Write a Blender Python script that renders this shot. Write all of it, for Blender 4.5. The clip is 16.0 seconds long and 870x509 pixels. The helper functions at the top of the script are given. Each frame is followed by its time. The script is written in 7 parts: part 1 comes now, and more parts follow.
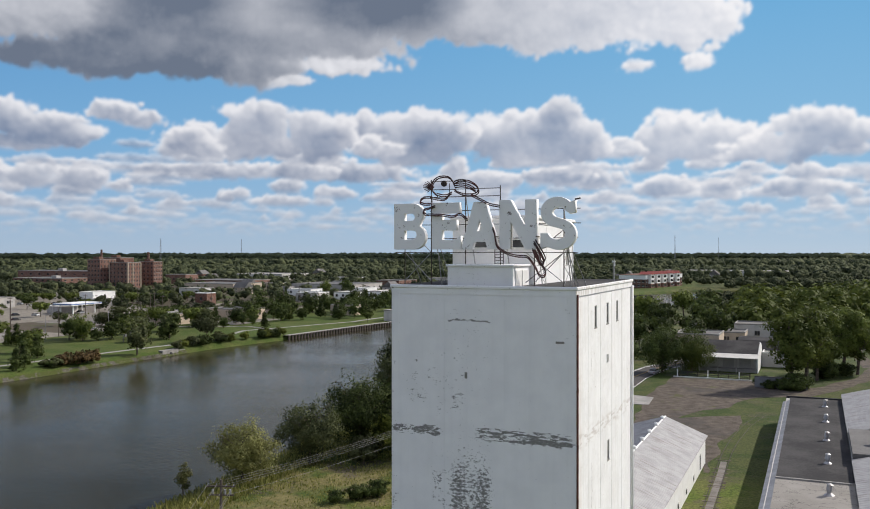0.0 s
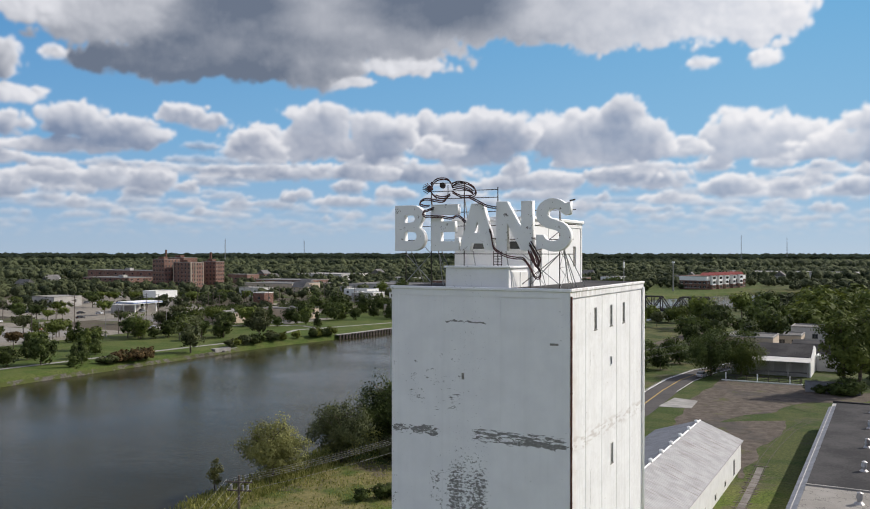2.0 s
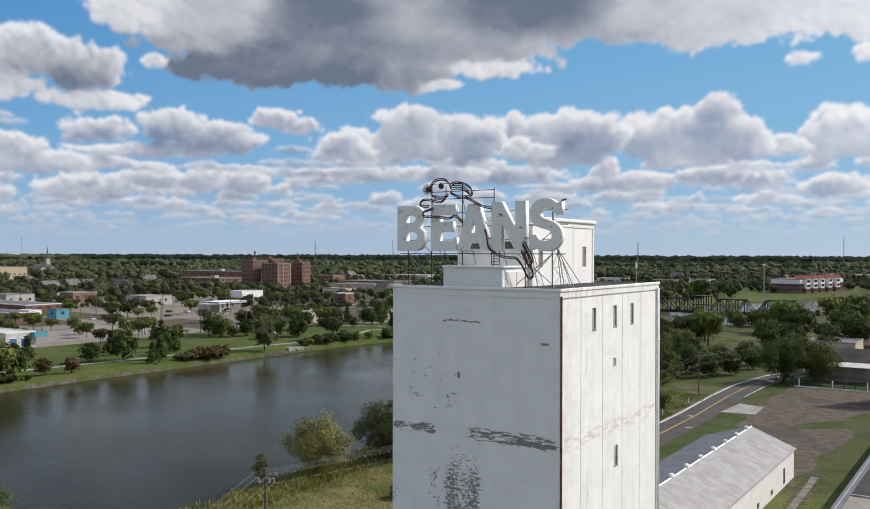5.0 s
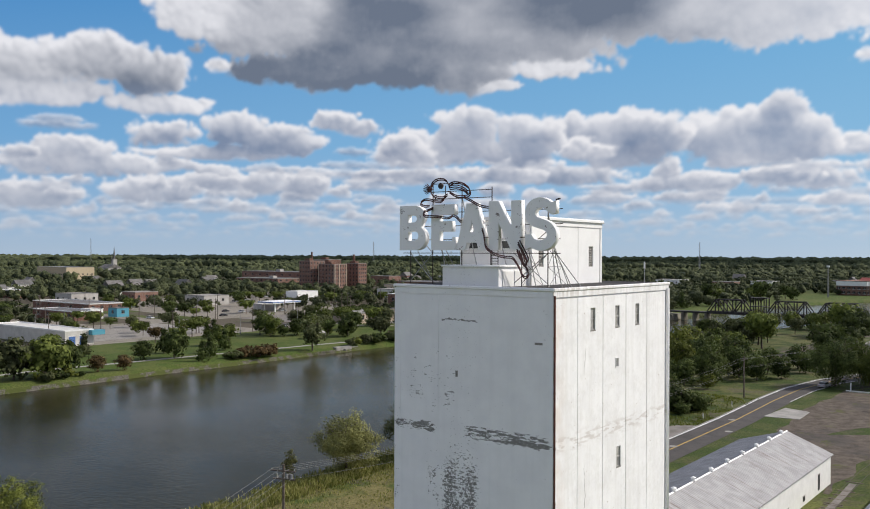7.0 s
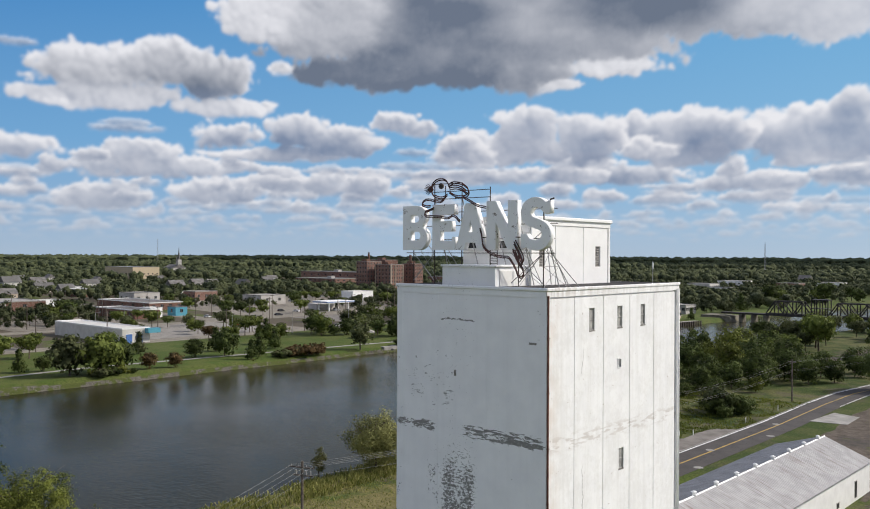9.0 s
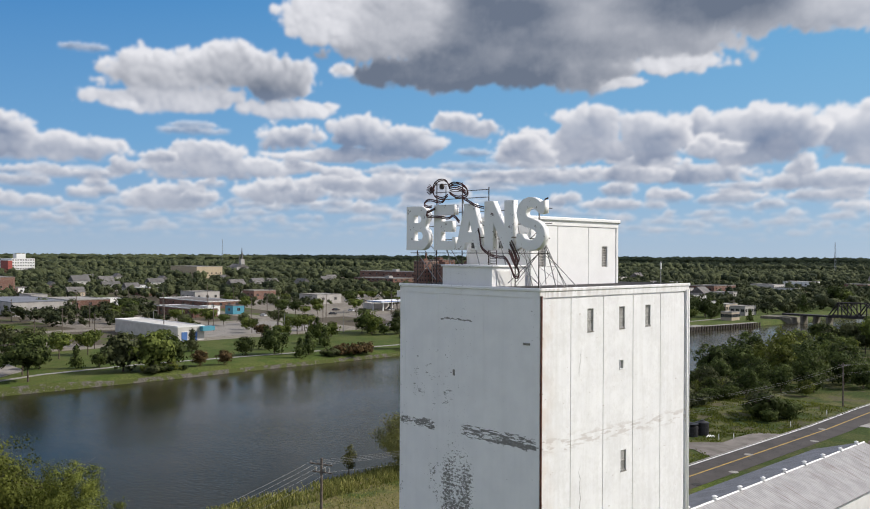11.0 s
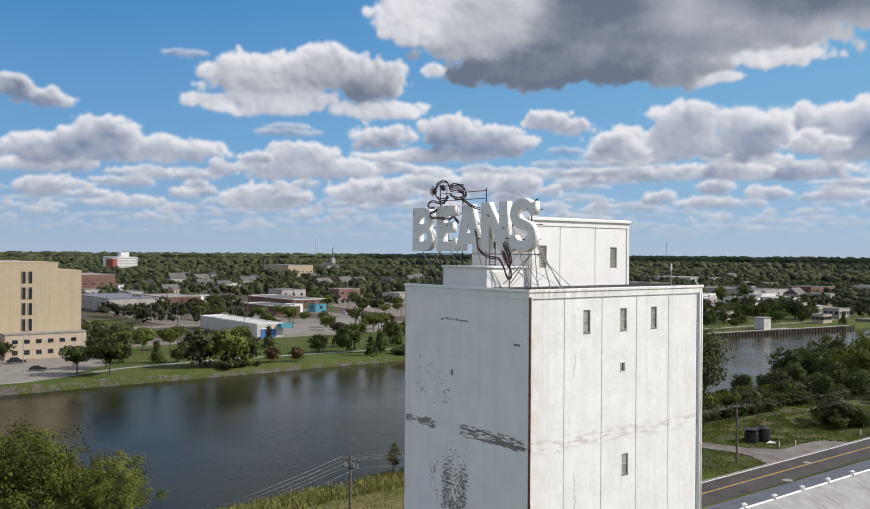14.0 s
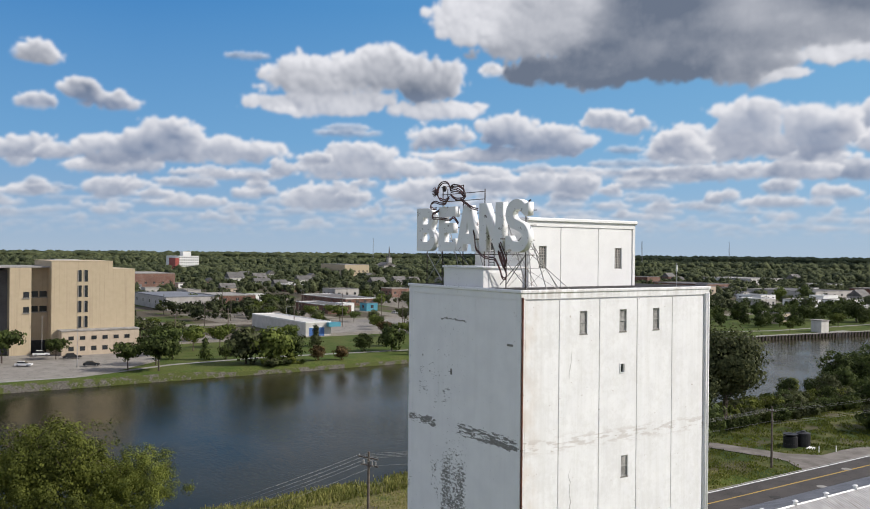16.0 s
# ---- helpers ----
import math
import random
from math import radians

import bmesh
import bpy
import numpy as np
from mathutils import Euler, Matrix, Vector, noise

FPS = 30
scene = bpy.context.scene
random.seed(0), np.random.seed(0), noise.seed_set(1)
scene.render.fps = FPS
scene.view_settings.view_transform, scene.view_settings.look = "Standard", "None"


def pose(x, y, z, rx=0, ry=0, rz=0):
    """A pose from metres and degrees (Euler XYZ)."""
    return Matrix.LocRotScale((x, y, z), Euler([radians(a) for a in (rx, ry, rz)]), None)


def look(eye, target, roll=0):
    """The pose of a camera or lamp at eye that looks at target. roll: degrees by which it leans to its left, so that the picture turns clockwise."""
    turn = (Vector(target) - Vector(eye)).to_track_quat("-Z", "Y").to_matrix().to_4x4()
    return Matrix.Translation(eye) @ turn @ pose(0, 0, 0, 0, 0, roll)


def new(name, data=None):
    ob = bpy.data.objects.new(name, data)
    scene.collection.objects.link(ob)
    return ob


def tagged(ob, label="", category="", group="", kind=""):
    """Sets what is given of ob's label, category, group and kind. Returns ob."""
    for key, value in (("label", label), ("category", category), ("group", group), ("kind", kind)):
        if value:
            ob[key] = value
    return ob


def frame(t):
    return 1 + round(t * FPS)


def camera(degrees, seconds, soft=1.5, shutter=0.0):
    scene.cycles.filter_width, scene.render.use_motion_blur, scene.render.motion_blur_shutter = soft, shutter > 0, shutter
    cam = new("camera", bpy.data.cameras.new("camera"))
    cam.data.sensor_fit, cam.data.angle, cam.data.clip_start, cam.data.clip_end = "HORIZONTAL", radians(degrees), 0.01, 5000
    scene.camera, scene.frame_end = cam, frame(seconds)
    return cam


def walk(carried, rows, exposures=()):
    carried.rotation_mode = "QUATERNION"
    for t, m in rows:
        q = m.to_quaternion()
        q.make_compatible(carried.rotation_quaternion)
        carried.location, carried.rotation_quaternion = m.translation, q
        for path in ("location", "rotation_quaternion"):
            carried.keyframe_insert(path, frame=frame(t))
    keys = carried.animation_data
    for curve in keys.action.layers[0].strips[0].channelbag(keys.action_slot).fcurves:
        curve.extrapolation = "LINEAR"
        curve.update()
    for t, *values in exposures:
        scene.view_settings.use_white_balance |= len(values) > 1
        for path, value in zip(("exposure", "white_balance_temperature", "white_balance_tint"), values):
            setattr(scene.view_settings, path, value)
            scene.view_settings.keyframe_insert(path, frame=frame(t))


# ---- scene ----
cam = camera(53.18, 16.0, 1.05)
ROWS = [
    (0.0, 16.15, -62.16, 33.25, 23.77, -0.181, 0.002),
    (0.5, 17.35, -61.73, 33.30, 24.82, -0.185, -0.010),
    (1.0, 18.54, -61.30, 33.32, 25.85, -0.182, -0.024),
    (1.5, 19.71, -60.86, 33.34, 26.87, -0.174, -0.040),
    (2.0, 20.87, -60.41, 33.34, 27.87, -0.162, -0.056),
    (2.5, 22.01, -59.95, 33.33, 28.87, -0.146, -0.073),
    (3.0, 23.15, -59.47, 33.31, 29.86, -0.129, -0.090),
    (3.5, 24.27, -58.98, 33.28, 30.85, -0.110, -0.107),
    (4.0, 25.37, -58.47, 33.25, 31.84, -0.090, -0.124),
    (4.5, 26.47, -57.94, 33.22, 32.82, -0.071, -0.141),
    (5.0, 27.55, -57.39, 33.19, 33.81, -0.052, -0.157),
    (5.5, 28.62, -56.82, 33.16, 34.79, -0.034, -0.173),
    (6.0, 29.69, -56.23, 33.13, 35.78, -0.018, -0.187),
    (6.5, 30.74, -55.61, 33.10, 36.77, -0.004, -0.202),
    (7.0, 31.78, -54.97, 33.07, 37.77, 0.008, -0.215),
    (7.5, 32.81, -54.30, 33.05, 38.77, 0.016, -0.228),
    (8.0, 33.83, -53.61, 33.04, 39.77, 0.022, -0.240),
    (8.5, 34.83, -52.90, 33.03, 40.78, 0.025, -0.251),
    (9.0, 35.83, -52.16, 33.03, 41.80, 0.025, -0.262),
    (9.5, 36.82, -51.40, 33.03, 42.82, 0.022, -0.273),
    (10.0, 37.79, -50.62, 33.04, 43.84, 0.017, -0.284),
    (10.5, 38.76, -49.82, 33.05, 44.86, 0.008, -0.295),
    (11.0, 39.71, -49.01, 33.07, 45.89, -0.003, -0.307),
    (11.5, 40.65, -48.17, 33.09, 46.92, -0.016, -0.319),
    (12.0, 41.58, -47.33, 33.12, 47.94, -0.031, -0.333),
    (12.5, 42.50, -46.47, 33.15, 48.97, -0.047, -0.348),
    (13.0, 43.40, -45.60, 33.18, 49.99, -0.064, -0.365),
    (13.5, 44.29, -44.72, 33.21, 51.00, -0.081, -0.385),
    (14.0, 45.17, -43.85, 33.25, 52.01, -0.098, -0.407),
    (14.5, 46.03, -42.97, 33.27, 53.00, -0.113, -0.434),
    (15.0, 46.87, -42.10, 33.30, 53.99, -0.126, -0.464),
    (15.5, 47.70, -41.23, 33.32, 54.95, -0.136, -0.499),
    (16.0, 48.51, -40.38, 33.33, 55.90, -0.142, -0.539),
]
walk(cam, [(t, pose(x, y, z, 90 + pitch, roll, yaw)) for t, x, y, z, yaw, pitch, roll in ROWS], [(0.0, 0.0), (16.0, 0.0)])

# ---- sky, sun ----
SUN_AZ, SUN_EL = 53.0, 36.0
world = bpy.data.worlds.new("sky")
scene.world = world
world.use_nodes = True
wn = world.node_tree
sky = wn.nodes.new("ShaderNodeTexSky")
sky.sky_type = "NISHITA"
sky.sun_disc = False
sky.sun_elevation = radians(SUN_EL)
sky.sun_rotation = radians(90 - SUN_AZ)
sky.air_density, sky.dust_density = 1.0, 0.4
# half the sky is covered by pale clouds, all round
where = wn.nodes.new("ShaderNodeTexCoord")
drift = wn.nodes.new("ShaderNodeTexNoise")
drift.inputs["Scale"].default_value, drift.inputs["Detail"].default_value = 3.5, 5.0
cover = wn.nodes.new("ShaderNodeMapRange")
cover.inputs[1].default_value, cover.inputs[2].default_value = 0.4, 0.6
over = wn.nodes.new("ShaderNodeMix")
over.data_type = "RGBA"
over.inputs[7].default_value = (6.75, 6.85, 8.3, 1)
wn.links.new(where.outputs["Generated"], drift.inputs["Vector"])
wn.links.new(drift.outputs["Fac"], cover.inputs[0])
wn.links.new(cover.outputs[0], over.inputs[0])
wn.links.new(sky.outputs[0], over.inputs[6])
wn.links.new(over.outputs[2], wn.nodes["Background"].inputs[0])
wn.nodes["Background"].inputs[1].default_value = 0.1
sun_data = bpy.data.lights.new("sun", "SUN")
sun_data.energy, sun_data.angle, sun_data.color = 4.6, radians(0.55), (1.0, 0.93, 0.84)
sun = new("sun", sun_data)
sun.matrix_basis = look((0, 0, 100), (-math.cos(radians(SUN_AZ)) * math.cos(radians(SUN_EL)),
                                      -math.sin(radians(SUN_AZ)) * math.cos(radians(SUN_EL)), 100 - math.sin(radians(SUN_EL))))

# ---- materials ----
class Mat:
    """A node material with short calls for the nodes that it needs."""

    def __init__(self, name):
        self.m = bpy.data.materials.new(name)
        self.m.use_nodes = True
        self.t = self.m.node_tree
        self.bsdf = self.t.nodes["Principled BSDF"]
        self.where = self.t.nodes.new("ShaderNodeNewGeometry").outputs["Position"]

    def put(self, socket, value):
        if isinstance(value, bpy.types.NodeSocket):
            self.t.links.new(value, socket)
        elif isinstance(value, tuple) and len(value) == 3 and socket.type == "RGBA":
            socket.default_value = (*value, 1)
        else:
            socket.default_value = value

    def math(self, op, a, b=0.0, clamp=False):
        n = self.t.nodes.new("ShaderNodeMath")
        n.operation, n.use_clamp = op, clamp
        self.put(n.inputs[0], a), self.put(n.inputs[1], b)
        return n.outputs[0]

    def scaled(self, v, by):
        n = self.t.nodes.new("ShaderNodeVectorMath")
        n.operation = "MULTIPLY"
        self.put(n.inputs[0], v), self.put(n.inputs[1], by)
        return n.outputs[0]

    def xyz(self, v=None):
        n = self.t.nodes.new("ShaderNodeSeparateXYZ")
        self.put(n.inputs[0], v if v is not None else self.where)
        return n.outputs

    def noise(self, scale, detail=4.0, rough=0.55, v=None):
        n = self.t.nodes.new("ShaderNodeTexNoise")
        self.put(n.inputs["Vector"], v if v is not None else self.where)
        self.put(n.inputs["Scale"], scale), self.put(n.inputs["Detail"], detail), self.put(n.inputs["Roughness"], rough)
        return n.outputs["Fac"]

    def ramp(self, x, lo, hi, a=0.0, b=1.0):
        n = self.t.nodes.new("ShaderNodeMapRange")
        n.interpolation_type = "SMOOTHSTEP"
        for i, value in enumerate((x, lo, hi, a, b)):
            self.put(n.inputs[i], value)
        return n.outputs[0]

    def inside(self, x, lo, hi, soft):
        """1 between lo and hi, with soft ends."""
        return self.math("MULTIPLY", self.ramp(x, lo - soft, lo + soft), self.ramp(x, hi - soft, hi + soft, 1.0, 0.0))

    def mix(self, f, a, b, how="MIX"):
        n = self.t.nodes.new("ShaderNodeMix")
        n.data_type, n.blend_type = "RGBA", how
        self.put(n.inputs[0], f), self.put(n.inputs[6], a), self.put(n.inputs[7], b)
        return n.outputs[2]

    def random(self):
        return self.t.nodes.new("ShaderNodeObjectInfo").outputs["Random"]

    def island(self):
        return self.t.nodes.new("ShaderNodeNewGeometry").outputs["Random Per Island"]

    def bump(self, height, strength, distance):
        n = self.t.nodes.new("ShaderNodeBump")
        self.put(n.inputs["Height"], height), self.put(n.inputs["Strength"], strength), self.put(n.inputs["Distance"], distance)
        self.t.links.new(n.outputs[0], self.bsdf.inputs["Normal"])

    def done(self, colour, rough=0.7, metal=0.0, spec=0.5):
        self.put(self.bsdf.inputs["Base Color"], colour)
        self.put(self.bsdf.inputs["Roughness"], rough)
        self.put(self.bsdf.inputs["Metallic"], metal)
        self.put(self.bsdf.inputs["Specular IOR Level"], spec)
        return self.m


def plain(name, a, b, scale=1.5, fine=18.0, rough=0.7, metal=0.0, relief=0.3, depth=0.01, spec=0.4):
    """Two tones mixed by coarse blotches and fine grain, with a little relief."""
    k = Mat(name)
    coarse, grain = k.noise(scale, 5.0), k.noise(fine, 3.0)
    f = k.math("ADD", k.math("MULTIPLY", coarse, 0.7), k.math("MULTIPLY", grain, 0.3))
    c = k.mix(k.ramp(f, 0.36, 0.64), a, b)
    if relief:
        k.bump(f, relief, depth)
    return k.done(c, rough, metal, spec)


def leaf_material(name, dark, light, scale=0.25, rough=0.7, each=0.5):
    k = Mat(name)
    f = k.math("ADD", k.math("MULTIPLY", k.noise(scale, 2.0), 1.0 - each), k.math("MULTIPLY", k.island(), each))
    c = k.mix(k.ramp(f, 0.25, 0.75), dark, light)
    tree_tone = k.ramp(k.random(), 0.0, 1.0, 0.75, 1.2)
    c = k.mix(1.0, c, tree_tone, "MULTIPLY")
    k.done(c, rough, 0.0, 0.1)
    k.put(k.bsdf.inputs["Subsurface Weight"], 0.0)
    tr = k.t.nodes.new("ShaderNodeBsdfTranslucent")
    k.put(tr.inputs[0], c)
    ms = k.t.nodes.new("ShaderNodeMixShader")
    ms.inputs[0].default_value = 0.28
    k.t.links.new(k.bsdf.outputs[0], ms.inputs[1]), k.t.links.new(tr.outputs[0], ms.inputs[2])
    k.t.links.new(ms.outputs[0], k.t.nodes["Material Output"].inputs[0])
    return k.m


def canopy_material():
    k = Mat("distant_canopy")
    tree_tone = k.noise(0.085, 2.0)
    leaf = k.noise(0.9, 4.0, 0.7)
    f = k.math("ADD", k.math("MULTIPLY", tree_tone, 0.62), k.math("MULTIPLY", leaf, 0.38))
    c = k.mix(k.ramp(f, 0.38, 0.62), (0.02, 0.03, 0.016), (0.102, 0.116, 0.055))
    c = k.mix(k.ramp(k.island(), 0.3, 1.0, 0.0, 0.5), c, (0.112, 0.126, 0.06))
    k.bump(leaf, 1.0, 2.0)
    return k.done(c, 0.85, 0.0, 0.08)


def grass_material():
    k = Mat("grass")
    big, mid, fine = k.noise(0.018, 3.0), k.noise(0.14, 4.0), k.noise(2.2, 5.0, 0.7)
    lawn = k.mix(k.ramp(fine, 0.3, 0.7), (0.03, 0.052, 0.009), (0.08, 0.115, 0.022))
    yard = k.mix(k.ramp(fine, 0.3, 0.7), (0.036, 0.06, 0.008), (0.125, 0.165, 0.022))
    dry = k.mix(k.ramp(fine, 0.3, 0.7), (0.1, 0.09, 0.034), (0.22, 0.19, 0.082))
    x = k.xyz()[0]
    lawn = k.mix(k.ramp(x, -44.0, -36.0), lawn, yard)
    y = k.xyz()[1]
    verge = k.math("MULTIPLY", k.ramp(x, -95.0, -85.0), k.ramp(y, 62.0, 78.0))      # lush unmown grass past the field
    lawn = k.mix(verge, lawn, k.mix(k.ramp(fine, 0.3, 0.7), (0.017, 0.032, 0.006), (0.06, 0.088, 0.017)))
    near = k.ramp(x, -120.0, -60.0)      # rough unmown grass on the near bank, lawn across the river
    f = k.math("ADD", k.math("MULTIPLY", big, 0.4), k.math("MULTIPLY", mid, 0.6))
    f = k.math("MULTIPLY", k.ramp(f, 0.44, 0.56), k.math("MULTIPLY", k.ramp(near, 0.0, 1.0, 0.25, 0.95), k.ramp(verge, 0.0, 1.0, 1.0, 0.5)))
    damp = k.ramp(x, -36.0, -28.0, 1.0, 0.45)       # the yard side stays greener
    f = k.math("MULTIPLY", f, damp)
    k.bump(fine, 0.8, 0.15)
    town = k.ramp(x, -256.0, -266.0)       # trodden lots and dry verges between the town's buildings
    bare = k.math("MAXIMUM", k.math("MULTIPLY", k.ramp(k.noise(0.11, 6.0, 0.7), 0.54, 0.6), k.math("MULTIPLY", k.ramp(near, 0.5, 1.0, 0.0, 0.85), k.math("MULTIPLY", k.ramp(x, -36.0, -28.0, 1.0, 0.6), k.ramp(verge, 0.0, 1.0, 1.0, 0.75)))), k.math("MULTIPLY", k.ramp(k.noise(0.03, 4.0, 0.6), 0.42, 0.5), town))
    c = k.mix(bare, k.mix(f, lawn, dry), k.mix(fine, (0.055, 0.046, 0.032), (0.13, 0.11, 0.08)))
    return k.done(c, 0.9, 0.0, 0.15)


def road_material(name, a, b):
    k = Mat(name)
    f = k.math("ADD", k.math("MULTIPLY", k.noise(0.25, 5.0), 0.6), k.math("MULTIPLY", k.noise(25.0, 3.0), 0.4))
    crack = k.math("LESS_THAN", k.math("ABSOLUTE", k.math("SUBTRACT", k.noise(0.35, 6.0), 0.5)), 0.006)
    c = k.mix(k.ramp(f, 0.35, 0.65), a, b)
    k.bump(f, 0.3, 0.01)
    return k.done(k.mix(k.math("MULTIPLY", crack, 0.6), c, (0.02, 0.02, 0.02)), 0.85, 0.0, 0.3)


def water_material():
    k = Mat("river_water")
    v = k.scaled(k.where, (0.5, 1.0, 1.0))
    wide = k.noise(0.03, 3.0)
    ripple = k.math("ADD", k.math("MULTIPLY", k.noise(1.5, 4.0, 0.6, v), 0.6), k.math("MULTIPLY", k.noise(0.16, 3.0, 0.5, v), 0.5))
    # brown silt throughout; clear is only the tone darkened for reflected darker sky
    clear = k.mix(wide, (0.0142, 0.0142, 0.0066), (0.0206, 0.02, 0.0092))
    sunlit_silt = k.mix(wide, (0.034, 0.031, 0.0165), (0.044, 0.0395, 0.021))
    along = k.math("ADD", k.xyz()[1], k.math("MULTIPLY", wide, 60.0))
    c = k.mix(k.ramp(along, 50.0, 150.0), clear, sunlit_silt)     # downstream, the reflection of a darker sky is put into the base colour
    k.bump(ripple, k.ramp(wide, 0.35, 0.65, 0.12, 0.3), 0.5)
    k.put(k.bsdf.inputs["IOR"], 1.33)
    return k.done(c, k.ramp(wide, 0.3, 0.7, 0.06, 0.11), 0.0, 0.092)


def dirt_material():
    """Trodden earth and gravel with darker damp hollows and weeds creeping in."""
    k = Mat("dirt")
    big, mid, fine = k.noise(0.06, 4.0, 0.6), k.noise(0.5, 5.0, 0.65), k.noise(5.0, 4.0, 0.7)
    c = k.mix(k.ramp(k.math("ADD", k.math("MULTIPLY", mid, 0.6), k.math("MULTIPLY", fine, 0.4)), 0.35, 0.65), (0.056, 0.046, 0.037), (0.145, 0.12, 0.097))
    c = k.mix(k.ramp(big, 0.52, 0.62, 0.0, 0.6), c, (0.06, 0.055, 0.052))
    weed = k.ramp(k.math("ADD", k.math("MULTIPLY", k.noise(0.17, 5.0, 0.7), 0.7), k.math("MULTIPLY", fine, 0.3)), 0.57, 0.63, 0.0, 0.85)
    c = k.mix(weed, c, k.mix(fine, (0.05, 0.065, 0.014), (0.11, 0.12, 0.03)))
    k.bump(k.math("ADD", mid, fine), 0.6, 0.06)
    return k.done(c, 0.95, 0.0, 0.15)


def bank_material():
    """Rubble and silt at the water's edge, with weeds growing over it in patches."""
    k = Mat("weedy_rubble")
    mid, fine = k.noise(0.35, 5.0, 0.65), k.noise(3.0, 4.0, 0.7)
    c = k.mix(k.ramp(fine, 0.35, 0.65), (0.06, 0.055, 0.047), (0.155, 0.144, 0.125))
    c = k.mix(k.ramp(mid, 0.44, 0.54, 0.0, 0.95), c, k.mix(fine, (0.04, 0.055, 0.012), (0.09, 0.105, 0.024)))
    k.bump(fine, 0.9, 0.2)
    return k.done(c, 0.92, 0.0, 0.15)


def painted_concrete(name, front):
    """Thick white paint on concrete; on the shaded front it has flaked along a pour joint and in a tall patch."""
    k = Mat(name)
    x, y, z = k.xyz()
    paint = k.mix(k.ramp(k.noise(0.5, 6.0), 0.3, 0.7), (0.82, 0.82, 0.83), (0.88, 0.88, 0.885))
    streak = k.noise(1.0, 5.0, 0.6, k.scaled(k.where, (1.6, 1.6, 0.07)))
    bare = k.mix(k.noise(3.5, 5.0), (0.12, 0.12, 0.12), (0.34, 0.325, 0.31))
    flake = k.noise(1.0, 9.0, 0.68, k.scaled(k.where, (2.2, 2.2, 5.0)))
    if front:
        paint = k.mix(k.ramp(streak, 0.42, 0.75, 0.0, 0.12), paint, (0.66, 0.66, 0.66))
        zz = k.math("ADD", z, k.math("ADD", 0.16, k.math("MULTIPLY", k.noise(0.55, 4.0, 0.6), 0.58)))
        patch, chip = k.noise(0.8, 3.0, 0.6), k.noise(1.0, 8.0, 0.72, k.scaled(k.where, (2.4, 2.4, 3.6)))
        crumbs = k.noise(1.0, 7.0, 0.75, k.scaled(k.where, (3.0, 3.0, 5.5)))
        strips = k.noise(1.0, 8.0, 0.72, k.scaled(k.where, (1.3, 1.3, 6.5)))
        holes = k.ramp(k.noise(1.0, 5.0, 0.65, k.scaled(k.where, (0.7, 0.7, 3.4))), 0.42, 0.56, 0.6, 1.1)
        left = k.math("MULTIPLY", k.math("MULTIPLY", k.inside(x, -14.9, -10.7, 0.3), k.inside(zz, 19.35, 20.1, 0.2)), k.math("MULTIPLY", holes, 1.15))
        right = k.math("MULTIPLY", k.math("MULTIPLY", k.inside(x, -7.9, -0.3, 0.9), k.inside(zz, 19.25, 20.3, 0.2)), k.math("MULTIPLY", holes, 1.05))
        stripe = k.math("MULTIPLY", k.inside(x, -4.0, -0.2, 1.2), k.inside(zz, 19.3, 19.75, 0.12))
        tall = k.math("MULTIPLY", k.inside(x, -10.1, -6.4, 0.6), k.math("MULTIPLY", k.ramp(z, 19.2, 15.0, 0.3, 1.0), k.ramp(patch, 0.36, 0.58, 0.72, 0.98)))
        beside = k.math("MULTIPLY", k.inside(x, -11.6, -10.2, 0.3), k.math("MULTIPLY", k.inside(z, 13.0, 17.6, 0.6), k.ramp(patch, 0.45, 0.55, 0.0, 0.9)))
        column = k.math("MULTIPLY", k.inside(x, -14.0, -8.2, 0.8), k.math("MULTIPLY", k.inside(z, 20.6, 25.4, 0.8), k.ramp(patch, 0.45, 0.6, 0.1, 0.62)))
        lip = k.math("MULTIPLY", k.inside(x, -10.2, -6.6, 0.3), k.inside(zz, 28.3, 28.46, 0.05))
        low = k.ramp(z, 10.0, 2.0, 0.0, 0.6)
        edge = k.math("MULTIPLY", k.ramp(x, -13.6, -14.7), k.ramp(patch, 0.48, 0.6, 0.0, 0.55))
        m = k.math("MAXIMUM", edge, k.math("MAXIMUM", lip, low))
        band = k.math("MAXIMUM", left, k.math("MAXIMUM", k.math("MAXIMUM", right, column), k.math("MULTIPLY", stripe, 1.5)))
        gone = k.math("MAXIMUM", k.ramp(k.math("ADD", chip, k.math("MULTIPLY", m, 0.27)), 0.715, 0.725), k.ramp(k.math("ADD", strips, k.math("MULTIPLY", band, 0.22)), 0.68, 0.69))
        fine = k.math("MAXIMUM", tall, k.math("MULTIPLY", beside, 0.75))
        gone = k.math("MAXIMUM", gone, k.ramp(k.math("ADD", crumbs, k.math("MULTIPLY", fine, 0.235)), 0.685, 0.7))
        rest = k.math("MULTIPLY", k.ramp(chip, 0.645, 0.655), k.ramp(patch, 0.53, 0.56))
        gone = k.math("MULTIPLY", k.math("MAXIMUM", gone, rest), k.ramp(k.noise(6.0, 3.0), 0.3, 0.45, 0.55, 1.0))
    else:
